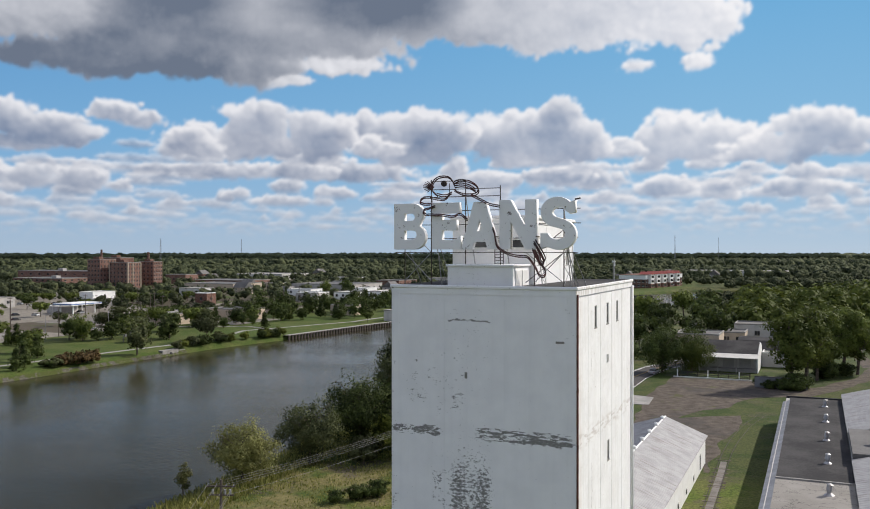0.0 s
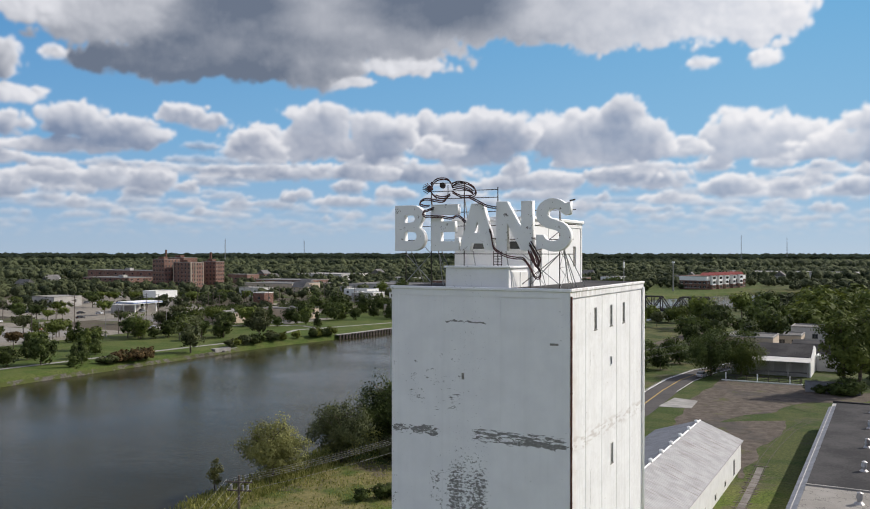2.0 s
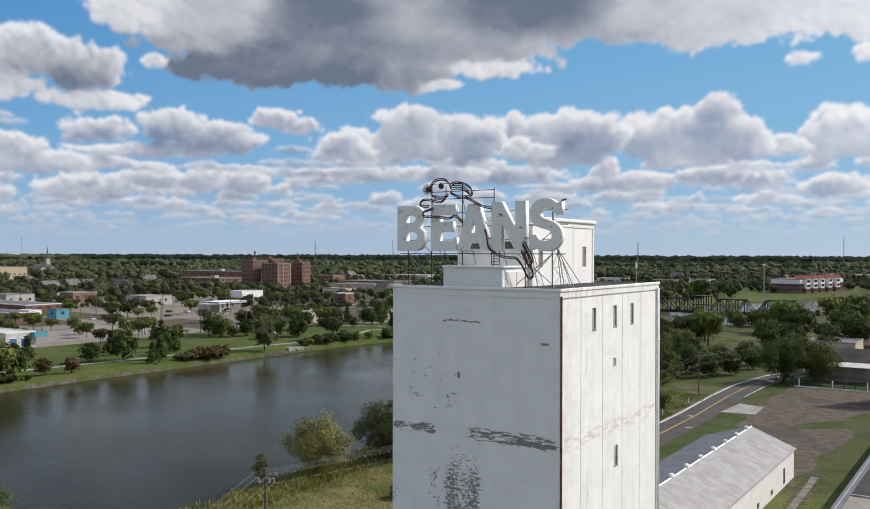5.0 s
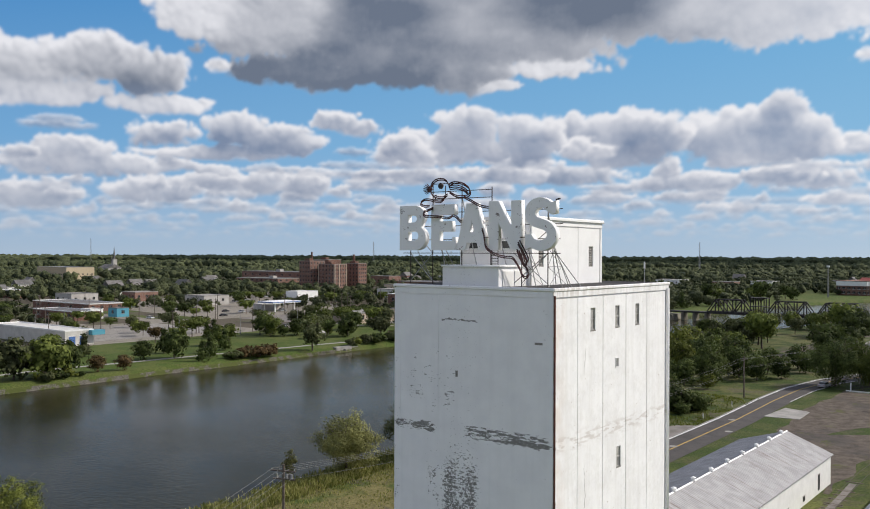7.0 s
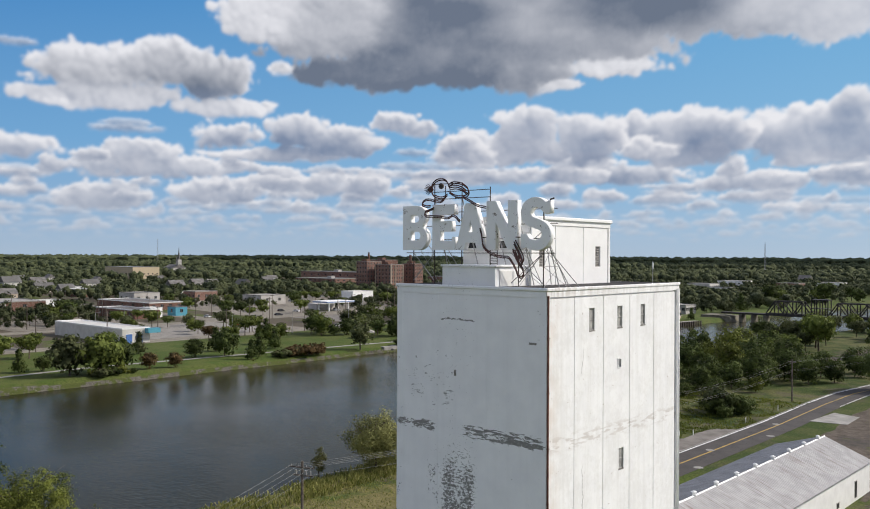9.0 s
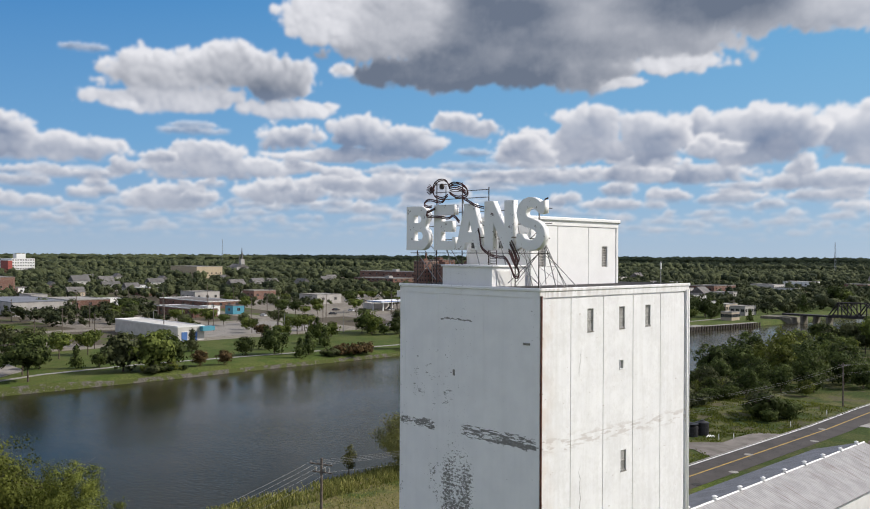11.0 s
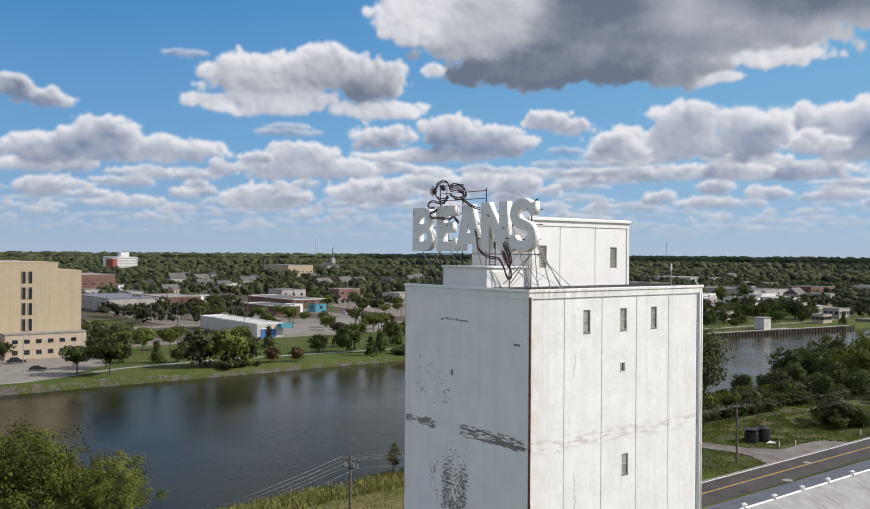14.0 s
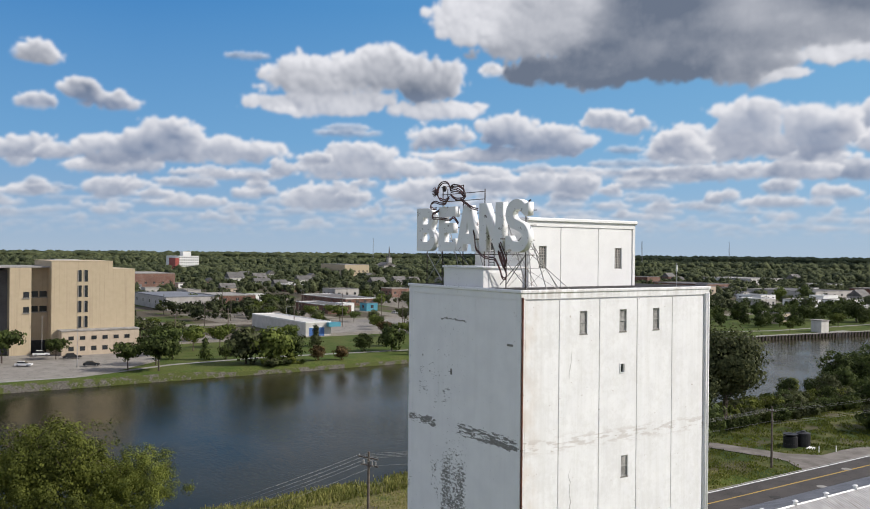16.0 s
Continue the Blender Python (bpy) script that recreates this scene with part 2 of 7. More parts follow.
        paint = k.mix(k.ramp(streak, 0.4, 0.72, 0.0, 0.35), paint, (0.66, 0.65, 0.63))
        blotch = k.math("ADD", k.math("MULTIPLY", k.noise(0.35, 5.0, 0.6), 0.5), k.math("MULTIPLY", k.noise(2.2, 5.0, 0.7), 0.5))
        paint = k.mix(k.ramp(blotch, 0.44, 0.6, 0.0, 0.36), paint, (0.66, 0.65, 0.635))
        wash = k.math("MULTIPLY", k.ramp(y, 2.6, 0.2), k.ramp(k.noise(0.4, 4.0), 0.35, 0.65))
        paint = k.mix(k.math("MULTIPLY", wash, 0.5), paint, (0.62, 0.52, 0.44))
        belt = k.math("MULTIPLY", k.inside(z, 18.6, 19.6, 0.4), k.ramp(k.noise(1.0, 7.0, 0.65, k.scaled(k.where, (1.5, 0.6, 3.0))), 0.48, 0.58))
        top = k.math("MULTIPLY", k.math("MULTIPLY", k.ramp(z, 29.6, 30.3), k.ramp(y, 12.0, 0.5, 0.25, 1.0)), k.ramp(streak, 0.38, 0.58))
        scab = k.math("MULTIPLY", k.ramp(k.noise(1.0, 6.0, 0.65, k.scaled(k.where, (1.0, 1.1, 2.6))), 0.66, 0.69), 1.4)
        paint = k.mix(k.math("MULTIPLY", k.math("MAXIMUM", scab, k.math("MAXIMUM", belt, top)), 0.45), paint, (0.42, 0.36, 0.32))
        yy = k.math("ADD", y, k.math("MULTIPLY", k.noise(0.8, 3.0), 0.9))
        crack = k.math("MULTIPLY", k.inside(yy, 5.36, 5.42, 0.02), k.math("MAXIMUM", k.inside(z, 24.0, 25.8, 0.3), k.inside(z, 13.0, 16.8, 0.4)))
        gone = k.math("MAXIMUM", k.math("MULTIPLY", k.ramp(flake, 0.69, 0.715), 0.6), k.math("MULTIPLY", crack, 0.7))
    k.bump(k.math("ADD", k.math("MULTIPLY", gone, -0.6), k.noise(9.0, 4.0)), 0.25, 0.02)
    return k.done(k.mix(gone, paint, bare), 0.75, 0.0, 0.3)


def streaked(name, a, b, rust, along=(0.1, 6.0, 1.0), amount=0.5, rough=0.55, metal=0.0):
    """Sheet metal or masonry with streaks that run one way."""
    k = Mat(name)
    s = k.noise(1.0, 5.0, 0.65, k.scaled(k.where, along))
    c = k.mix(k.ramp(k.noise(0.6, 4.0), 0.3, 0.7), a, b)
    k.bump(s, 0.25, 0.02)
    return k.done(k.mix(k.ramp(s, 0.52, 0.72, 0.0, amount), c, rust), rough, metal, 0.4)


def brick_material(name, a, b):
    k = Mat(name)
    br = k.t.nodes.new("ShaderNodeTexBrick")
    q = k.xyz()
    comb = k.t.nodes.new("ShaderNodeCombineXYZ")
    k.put(comb.inputs[0], k.math("ADD", q[0], q[1])), k.put(comb.inputs[1], q[2])
    k.put(br.inputs["Vector"], comb.outputs[0])
    k.put(br.inputs["Color1"], a), k.put(br.inputs["Color2"], b), k.put(br.inputs["Mortar"], (0.3, 0.27, 0.24))
    k.put(br.inputs["Scale"], 2.0), k.put(br.inputs["Mortar Size"], 0.012)
    c = k.mix(k.ramp(k.noise(0.12, 5.0), 0.35, 0.7, 0.0, 0.45), br.outputs["Color"], (0.09, 0.05, 0.04))
    return k.done(c, 0.85, 0.0, 0.2)


def glass_material():
    k = Mat("window_glass")
    return k.done(k.mix(k.noise(0.3, 2.0), (0.015, 0.018, 0.02), (0.04, 0.045, 0.05)), 0.08, 0.0, 0.6)


M = {
    "grass": grass_material(),
    "reeds": leaf_material("reeds", (0.085, 0.1, 0.022), (0.26, 0.25, 0.08)),
    "verge_blades": leaf_material("verge_blades", (0.065, 0.08, 0.019), (0.165, 0.19, 0.038), 0.09, 0.8, 0.35),
    "grass_blades": leaf_material("grass_blades", (0.08, 0.115, 0.02), (0.19, 0.23, 0.042)),
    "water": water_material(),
    "asphalt": road_material("asphalt", (0.052, 0.047, 0.044), (0.08, 0.072, 0.067)),
    "lot": road_material("old_asphalt", (0.17, 0.152, 0.122), (0.26, 0.232, 0.188)),
    "pale_lot": road_material("pale_concrete_paving", (0.2, 0.185, 0.163), (0.28, 0.262, 0.234)),
    "dirt": dirt_material(),
    "concrete": plain("concrete", (0.22, 0.212, 0.195), (0.34, 0.325, 0.3), 0.4, 6.0, 0.85),
    "stone": plain("bank_stone", (0.1, 0.092, 0.068), (0.2, 0.186, 0.142), 0.5, 3.0, 0.9, relief=0.8, depth=0.15),
    "bank": bank_material(),
    "front": painted_concrete("flaking_white_paint", True),
    "side": painted_concrete("stained_white_paint", False),
    "white": plain("white_paint", (0.74, 0.74, 0.72), (0.82, 0.82, 0.8), 0.7, 9.0, 0.6, relief=0.15),
    "bright_white": plain("fresh_white_paint", (0.82, 0.82, 0.81), (0.87, 0.87, 0.86), 0.7, 9.0, 0.6, relief=0.08),
    "yellow": plain("worn_yellow_line", (0.5, 0.33, 0.06), (0.34, 0.25, 0.09), 1.2, 12.0, 0.8),
    "tar": plain("tar_roof", (0.03, 0.029, 0.03), (0.066, 0.063, 0.062), 0.15, 3.0, 0.9, spec=0.15),
    "grey_felt": plain("weathered_roof_felt", (0.09, 0.087, 0.083), (0.14, 0.135, 0.13), 0.2, 3.0, 0.85),
    "wood": plain("grey_wood", (0.15, 0.14, 0.125), (0.29, 0.275, 0.25), 4.0, 30.0, 0.85),
    "board": plain("pale_weathered_board", (0.24, 0.235, 0.225), (0.46, 0.45, 0.43), 1.4, 14.0, 0.85),
    "pole": plain("pole_wood", (0.09, 0.07, 0.055), (0.17, 0.14, 0.115), 2.0, 20.0, 0.9),
    "steel": streaked("galvanised_steel", (0.3, 0.3, 0.3), (0.42, 0.42, 0.42), (0.24, 0.13, 0.08), (3, 3, 0.6), 0.6, 0.5, 0.5),
    "dark_steel": plain("rusty_dark_steel", (0.035, 0.03, 0.028), (0.08, 0.06, 0.05), 1.0, 10.0, 0.7, 0.3),
    "bridge_steel": plain("black_bridge_steel", (0.018, 0.017, 0.017), (0.04, 0.035, 0.032), 0.6, 5.0, 0.7),
    "rust": plain("rust", (0.075, 0.03, 0.02), (0.17, 0.07, 0.045), 1.5, 14.0, 0.85),
    "tube": plain("weathered_dark_red_tube", (0.035, 0.02, 0.02), (0.12, 0.045, 0.04), 1.2, 8.0, 0.5),
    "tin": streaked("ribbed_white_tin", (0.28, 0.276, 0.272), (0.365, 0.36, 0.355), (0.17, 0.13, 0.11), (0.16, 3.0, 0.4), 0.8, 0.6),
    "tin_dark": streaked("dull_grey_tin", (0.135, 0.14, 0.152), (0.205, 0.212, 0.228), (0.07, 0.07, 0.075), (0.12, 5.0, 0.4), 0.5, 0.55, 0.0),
    "beige": streaked("ribbed_beige_concrete", (0.455, 0.372, 0.252), (0.485, 0.398, 0.272), (0.3, 0.235, 0.165), (2.6, 2.6, 0.03), 0.6, 0.85),
    "tan": streaked("tan_render", (0.45, 0.37, 0.28), (0.52, 0.43, 0.33), (0.33, 0.27, 0.2), (1.0, 1.0, 0.08), 0.4, 0.85),
    "brick": brick_material("red_brick", (0.19, 0.1, 0.075), (0.27, 0.15, 0.115)),
    "brick_dark": brick_material("brown_brick", (0.14, 0.07, 0.05), (0.2, 0.1, 0.07)),
    "grey_wall": plain("grey_render", (0.36, 0.34, 0.32), (0.46, 0.44, 0.41), 0.3, 4.0, 0.8),
    "cream": plain("cream_siding", (0.48, 0.465, 0.43), (0.58, 0.565, 0.53), 0.4, 4.0, 0.75),
    "red_roof": plain("red_roof", (0.3, 0.06, 0.05), (0.38, 0.1, 0.08), 0.3, 3.0, 0.7),
    "shingle": plain("grey_shingle", (0.1, 0.095, 0.09), (0.19, 0.18, 0.17), 0.4, 4.0, 0.9),
    "blue": plain("blue_paint", (0.05, 0.13, 0.35), (0.08, 0.18, 0.42), 0.4, 4.0, 0.6),
    "cyan": plain("cyan_paint", (0.06, 0.26, 0.36), (0.09, 0.31, 0.4), 0.4, 4.0, 0.6),
    "black": plain("black_plastic", (0.012, 0.012, 0.014), (0.03, 0.03, 0.032), 1.0, 8.0, 0.5),
    "glass": glass_material(),
    "wire": plain("dull_wire", (0.2, 0.2, 0.19), (0.26, 0.26, 0.25), 0.2, 2.0, 0.8, relief=0),
    "gravel": plain("brown_gravel", (0.12, 0.108, 0.095), (0.22, 0.2, 0.18), 0.3, 6.0, 0.95, relief=0.6, depth=0.04),
    "bark": plain("bark", (0.06, 0.045, 0.035), (0.14, 0.11, 0.085), 2.0, 15.0, 0.95, relief=0.8, depth=0.05),
    "leaf_a": leaf_material("leaves_deep_green", (0.022, 0.034, 0.011), (0.105, 0.135, 0.038), each=0.22),
    "leaf_b": leaf_material("leaves_yellow_green", (0.05, 0.064, 0.013), (0.178, 0.2, 0.04), each=0.2),
    "leaf_c": leaf_material("leaves_grey_green", (0.038, 0.048, 0.021), (0.14, 0.155, 0.066), each=0.2),
    "leaf_d": leaf_material("leaves_pale_willow", (0.105, 0.108, 0.034), (0.26, 0.258, 0.095), each=0.2),
    "leaf_e": leaf_material("leaves_mid_green", (0.045, 0.065, 0.015), (0.175, 0.21, 0.05), each=0.18),
    "leaf_r": leaf_material("leaves_reddish", (0.05, 0.036, 0.016), (0.17, 0.115, 0.052)),
    "woods": canopy_material(),
    "car_white": plain("white_car_paint", (0.7, 0.7, 0.7), (0.75, 0.75, 0.75), 1.0, 9.0, 0.25, relief=0),
    "car_dark": plain("dark_car_paint", (0.02, 0.022, 0.026), (0.03, 0.032, 0.036), 1.0, 9.0, 0.25, relief=0),
    "car_red": plain("red_car_paint", (0.3, 0.03, 0.025), (0.34, 0.04, 0.03), 1.0, 9.0, 0.25, relief=0),
    "car_silver": plain("silver_car_paint", (0.4, 0.41, 0.42), (0.46, 0.47, 0.48), 1.0, 9.0, 0.3, 0.4, relief=0),
}

# ---- building helpers ----
def mesh_of(name, verts, faces, material, smooth=False):
    me = bpy.data.meshes.new(name)
    me.from_pydata([tuple(v) for v in verts], [], faces)
    me.materials.append(material)
    if smooth:
        me.polygons.foreach_set("use_smooth", [True] * len(me.polygons))
    me.update()
    return me


def thing(name, label, category, group="", at=(0, 0, 0), turn=0.0, kind=""):
    ob = new(name)
    ob.empty_display_size = 0.5
    ob.matrix_basis = pose(*at, 0, 0, turn)
    return tagged(ob, label, category, group, kind)


def child(name, me, parent, label=""):
    ob = new(name, me)
    ob.parent = parent
    return tagged(ob, label)


def part(name, bm, material, parent, label="", smooth=False):
    me = bpy.data.meshes.new(name)
    bm.to_mesh(me)
    bm.free()
    me.materials.append(material)
    if smooth:
        me.polygons.foreach_set("use_smooth", [True] * len(me.polygons))
    return child(name, me, parent, label)


def setting(name, bm, material, label, category):
    ob = part(name, bm, material, None)
    return tagged(ob, label, category, "", "structure")


def box(bm, x0, y0, z0, x1, y1, z1, bevel=0.0):
    m = Matrix.Translation(((x0 + x1) / 2, (y0 + y1) / 2, (z0 + z1) / 2)) @ Matrix.Diagonal((x1 - x0, y1 - y0, z1 - z0, 1))
    got = bmesh.ops.create_cube(bm, size=1.0, matrix=m)["verts"]
    if bevel:
        edges = {e for v in got for e in v.link_edges}
        bmesh.ops.bevel(bm, geom=list(edges), offset=bevel, segments=1, affect="EDGES")
    return bm


def boxed(*args, **kw):
    return box(bmesh.new(), *args, **kw)


def rod(bm, a, b, r, r2=None, sides=8):
    a, b = Vector(a), Vector(b)
    d = b - a
    m = Matrix.Translation((a + b) / 2) @ d.to_track_quat("Z", "Y").to_matrix().to_4x4()
    bmesh.ops.create_cone(bm, cap_ends=True, segments=sides, radius1=r, radius2=r if r2 is None else r2, depth=d.length, matrix=m)
    return bm


def rodded(*args, **kw):
    return rod(bmesh.new(), *args, **kw)


def prism(bm, outline, axis, lo, hi):
    """A flat outline drawn along the other two axes, pulled from lo to hi along axis ('x', 'y' or 'z')."""
    def at(p, h):
        return {"x": (h, p[0], p[1]), "y": (p[0], h, p[1]), "z": (p[0], p[1], h)}[axis]
    a = [bm.verts.new(at(p, lo)) for p in outline]
    b = [bm.verts.new(at(p, hi)) for p in outline]
    n = len(outline)
    bm.faces.new(a[::-1]), bm.faces.new(b)
    for i in range(n):
        bm.faces.new((a[i], a[(i + 1) % n], b[(i + 1) % n], b[i]))
    bmesh.ops.recalc_face_normals(bm, faces=bm.faces)
    return bm


def prismed(*args):
    return prism(bmesh.new(), *args)


def sheet(bm, outline, z):
    bm.faces.new([bm.verts.new((x, y, z)) for x, y in outline])
    bmesh.ops.recalc_face_normals(bm, faces=bm.faces)
    return bm


def wire(name, points, r, material, parent, label=""):
    """A round tube along a smooth line."""
    cu = bpy.data.curves.new(name, "CURVE")
    cu.dimensions, cu.bevel_depth, cu.bevel_resolution, cu.resolution_u = "3D", r, 1, 5
    sp = cu.splines.new("BEZIER")
    sp.bezier_points.add(len(points) - 1)
    for bp, p in zip(sp.bezier_points, points):
        bp.co, bp.handle_left_type, bp.handle_right_type = p, "AUTO", "AUTO"
    cu.materials.append(material)
    return child(name, cu, parent, label)


def slab_with_holes(bm, axis, d0, d1, a0, a1, z0, z1, holes):
    """A wall slab from d0 to d1 along axis, a0..a1 wide and z0..z1 high, open at holes (a, a, z, z)."""
    cuts_a = sorted({a0, a1, *[h[0] for h in holes], *[h[1] for h in holes]})
    cuts_z = sorted({z0, z1, *[h[2] for h in holes], *[h[3] for h in holes]})
    na, nz = len(cuts_a) - 1, len(cuts_z) - 1

    def solid(i, j):
        if not (0 <= i < na and 0 <= j < nz):
            return False
        a, z = (cuts_a[i] + cuts_a[i + 1]) / 2, (cuts_z[j] + cuts_z[j + 1]) / 2
        return not any(h[0] < a < h[1] and h[2] < z < h[3] for h in holes)

    grid = {}

    def at(i, j, d):
        if (i, j, d) not in grid:
            a, z = cuts_a[i], cuts_z[j]
            grid[i, j, d] = bm.verts.new((d, a, z) if axis == "x" else (a, d, z))
        return grid[i, j, d]

    for i in range(na):
        for j in range(nz):
            if not solid(i, j):
                continue
            ring = ((i, j), (i + 1, j), (i + 1, j + 1), (i, j + 1))
            bm.faces.new([at(*q, d1) for q in ring]), bm.faces.new([at(*q, d0) for q in ring[::-1]])
            for k, (di, dj) in enumerate(((0, -1), (1, 0), (0, 1), (-1, 0))):
                if not solid(i + di, j + dj):
                    p, q = ring[k], ring[(k + 1) % 4]
                    bm.faces.new((at(*p, d0), at(*q, d0), at(*q, d1), at(*p, d1)))
    bmesh.ops.recalc_face_normals(bm, faces=bm.faces)
    return bm

# ---- ground and river ----
BANKS = [(-2700, -185, -66), (-100, -185, -64), (-20, -185, -63), (10, -185, -65), (60, -185, -68), (110, -185, -74), (165, -185, -84), (200, -184, -89),
         (235, -178, -93), (290, -173, -97), (350, -164, -95), (400, -158, -85), (480, -166, -76), (560, -150, -60), (620, -130, -20), (670, -112, 60),
         (700, -94, 240), (730, -60, 500), (760, 0, 800), (785, 120, 1100), (800, 700, 1200), (810, 1240, 1250)]
WATER = -2.0


def banks(y):
    for (y0, f0, n0), (y1, f1, n1) in zip(BANKS, BANKS[1:]):
        if y0 <= y <= y1:
            k = (y - y0) / (y1 - y0)
            return f0 + (f1 - f0) * k, n0 + (n1 - n0) * k
    return 1250.0, 1250.0


def build_ground():
    ys = [-2700, -1500, -700, -300] + list(range(-120, 420, 12)) + list(range(420, 820, 20)) + [860, 1000, 1400, 2000, 2700]
    rows = []
    for y in ys:
        f, n = banks(y)
        wob = 1.2 * noise.noise((y * 0.06, 3.1, 0)) if -130 < y < 420 else 0.0
        wob2 = 2.4 * noise.noise((y * 0.07, 9.1, 0)) if -130 < y < 420 else 0.0
        f, n = f + wob, n + wob2
        far = [-2800 - 0 * y, -1400, -800, -520, -400, -320, -280, -250, -225, -205]
        far = [x if x < f - 8 else f - 8 - 0.001 * i for i, x in enumerate(far)]
        near = [-50, -40, -25, -10, 10, 40, 90, 200, 500, 1200, 2800]
        near = [x if x > n + 12 else n + 12 + 0.001 * i for i, x in enumerate(near)]
        line = [(x, 0.0) for x in sorted(far)] + [(f - 2.6, 0.0), (f - 0.6, -1.0), (f + 0.6, -2.3), (f + 6, -4.0)]
        line += [(n - 6, -4.0), (n - 0.5, -2.3), (n + 2, -1.2), (n + 7, -0.15)] + [(x, 0.0) for x in sorted(near)]
        rows.append([(x, y, z + (0.25 * noise.noise((x * 0.05, y * 0.05, 0)) - 0.12 if z == 0 and n + 7 < x < -33 and abs(y) < 260 else 0)) for x, z in line])
    wide = len(rows[0])
    verts = [p for r in rows for p in r]
    faces = [(i * wide + j, i * wide + j + 1, (i + 1) * wide + j + 1, (i + 1) * wide + j) for i in range(len(rows) - 1) for j in range(wide - 1)]
    return mesh_of("ground", verts, faces, M["grass"], True)


tagged(new("ground", build_ground()), "mown and rough green grass over flat river land", "ground", "", "structure")


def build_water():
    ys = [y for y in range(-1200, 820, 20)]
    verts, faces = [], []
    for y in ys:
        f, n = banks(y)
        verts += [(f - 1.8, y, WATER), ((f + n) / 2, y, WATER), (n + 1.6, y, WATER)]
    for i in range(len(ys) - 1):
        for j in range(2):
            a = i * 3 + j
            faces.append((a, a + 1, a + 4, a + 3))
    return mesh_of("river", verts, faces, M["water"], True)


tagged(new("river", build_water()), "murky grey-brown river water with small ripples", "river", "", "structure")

# ---- roads, lots, paths ----
def strip(name, line, width, z, material, label, category):
    """A flat ribbon along a line of (x, y)."""
    bm = bmesh.new()
    pts = [Vector((x, y, z)) for x, y in line]
    left, right = [], []
    for i, p in enumerate(pts):
        d = (pts[min(i + 1, len(pts) - 1)] - pts[max(i - 1, 0)]).normalized()
        s = Vector((-d.y, d.x, 0)) * width / 2
        left.append(bm.verts.new(p + s)), right.append(bm.verts.new(p - s))
    for i in range(len(pts) - 1):
        bm.faces.new((left[i], right[i], right[i + 1], left[i + 1]))
    bmesh.ops.recalc_face_normals(bm, faces=bm.faces)
    return setting(name, bm, material, label, category)


def ragged(outline, amount, step=4.0, seed=0):
    """An outline with its sides broken into short wavering pieces."""
    out = []
    for (x0, y0), (x1, y1) in zip(outline, outline[1:] + outline[:1]):
        n = max(1, int(math.hypot(x1 - x0, y1 - y0) / step))
        for i in range(n):
            x, y = x0 + (x1 - x0) * i / n, y0 + (y1 - y0) * i / n
            out.append((x + amount * noise.noise((x * 0.13, y * 0.13, seed)), y + amount * noise.noise((x * 0.13, y * 0.13, seed + 9))))
    return out


ROAD = [(-27, -400), (-27, 60), (-27.3, 120), (-28.5, 150), (-28.5, 170), (-26, 190), (-19, 212), (-8, 232), (12, 255), (60, 290), (200, 360)]


def shifted(line, by):
    out = []
    for i, (x, y) in enumerate(line):
        d = Vector(line[min(i + 1, len(line) - 1)]) - Vector(line[max(i - 1, 0)])
        d.normalize()
        out.append((x + d.y * by, y - d.x * by))
    return out


strip("road", ROAD, 7.4, 0.05, M["asphalt"], "two-lane dark asphalt road with worn lines", "road")
strip("road_marking", shifted(ROAD, 0.0), 0.28, 0.06, M["yellow"], "worn yellow centre line on the road", "road line")
strip("road_marking", shifted(ROAD, -3.45), 0.3, 0.062, M["white"], "white edge line on the road", "road line")
strip("road_marking", shifted(ROAD[3:], 3.45), 0.16, 0.062, M["white"], "thin white edge line on the road", "road line")
strip("kerb", shifted(ROAD, -3.85), 0.3, 0.11, M["concrete"], "pale concrete kerb along the road", "kerb")
setting("pavement", prismed([(-24.2, 128), (-23.6, 141), (-18.0, 139), (-17.4, 129)], "z", 0.0, 0.075), M["concrete"], "pale concrete apron where the yard meets the road", "pavement")
setting("dirt_yard", sheet(bmesh.new(), ragged([(-17.5, 110), (-20, 142), (-19, 174), (2, 175), (10, 160), (17, 172), (25, 190), (30, 216), (34, 216), (30, 190), (22, 170), (14, 153), (3, 149), (0, 140), (-1, 133), (-6.5, 127), (-9, 116), (-4, 121), (2.6, 124), (2.4, 106), (0.9, 95), (1.2, 73), (0.2, 73), (-0.2, 82), (-12.5, 82), (-15, 92)], 1.4, 2.5, 2), 0.03),
        M["dirt"], "bare brown dirt and gravel yard", "dirt yard")
setting("grass_patch", sheet(bmesh.new(), ragged([(0.6, 140.5), (3.8, 148.3), (10.0, 151.0), (9.8, 138.5), (4.6, 136)], 0.8, 1.5, 12), 0.045), M["grass"], "green weedy grass patch in the yard", "grass patch")
PULLOUT = [(-31.0, 83), (-31.0, 110), (-34.5, 107), (-36, 101), (-35.6, 95), (-39, 91), (-47, 89), (-56, 84), (-56, 81), (-45, 84.5), (-39.5, 86), (-35.5, 87)]
setting("gravel_pullout", sheet(bmesh.new(), ragged(PULLOUT, 1.1, 1.2, 5), 0.02), M["gravel"], "brown gravel pull-out beside the road", "gravel")
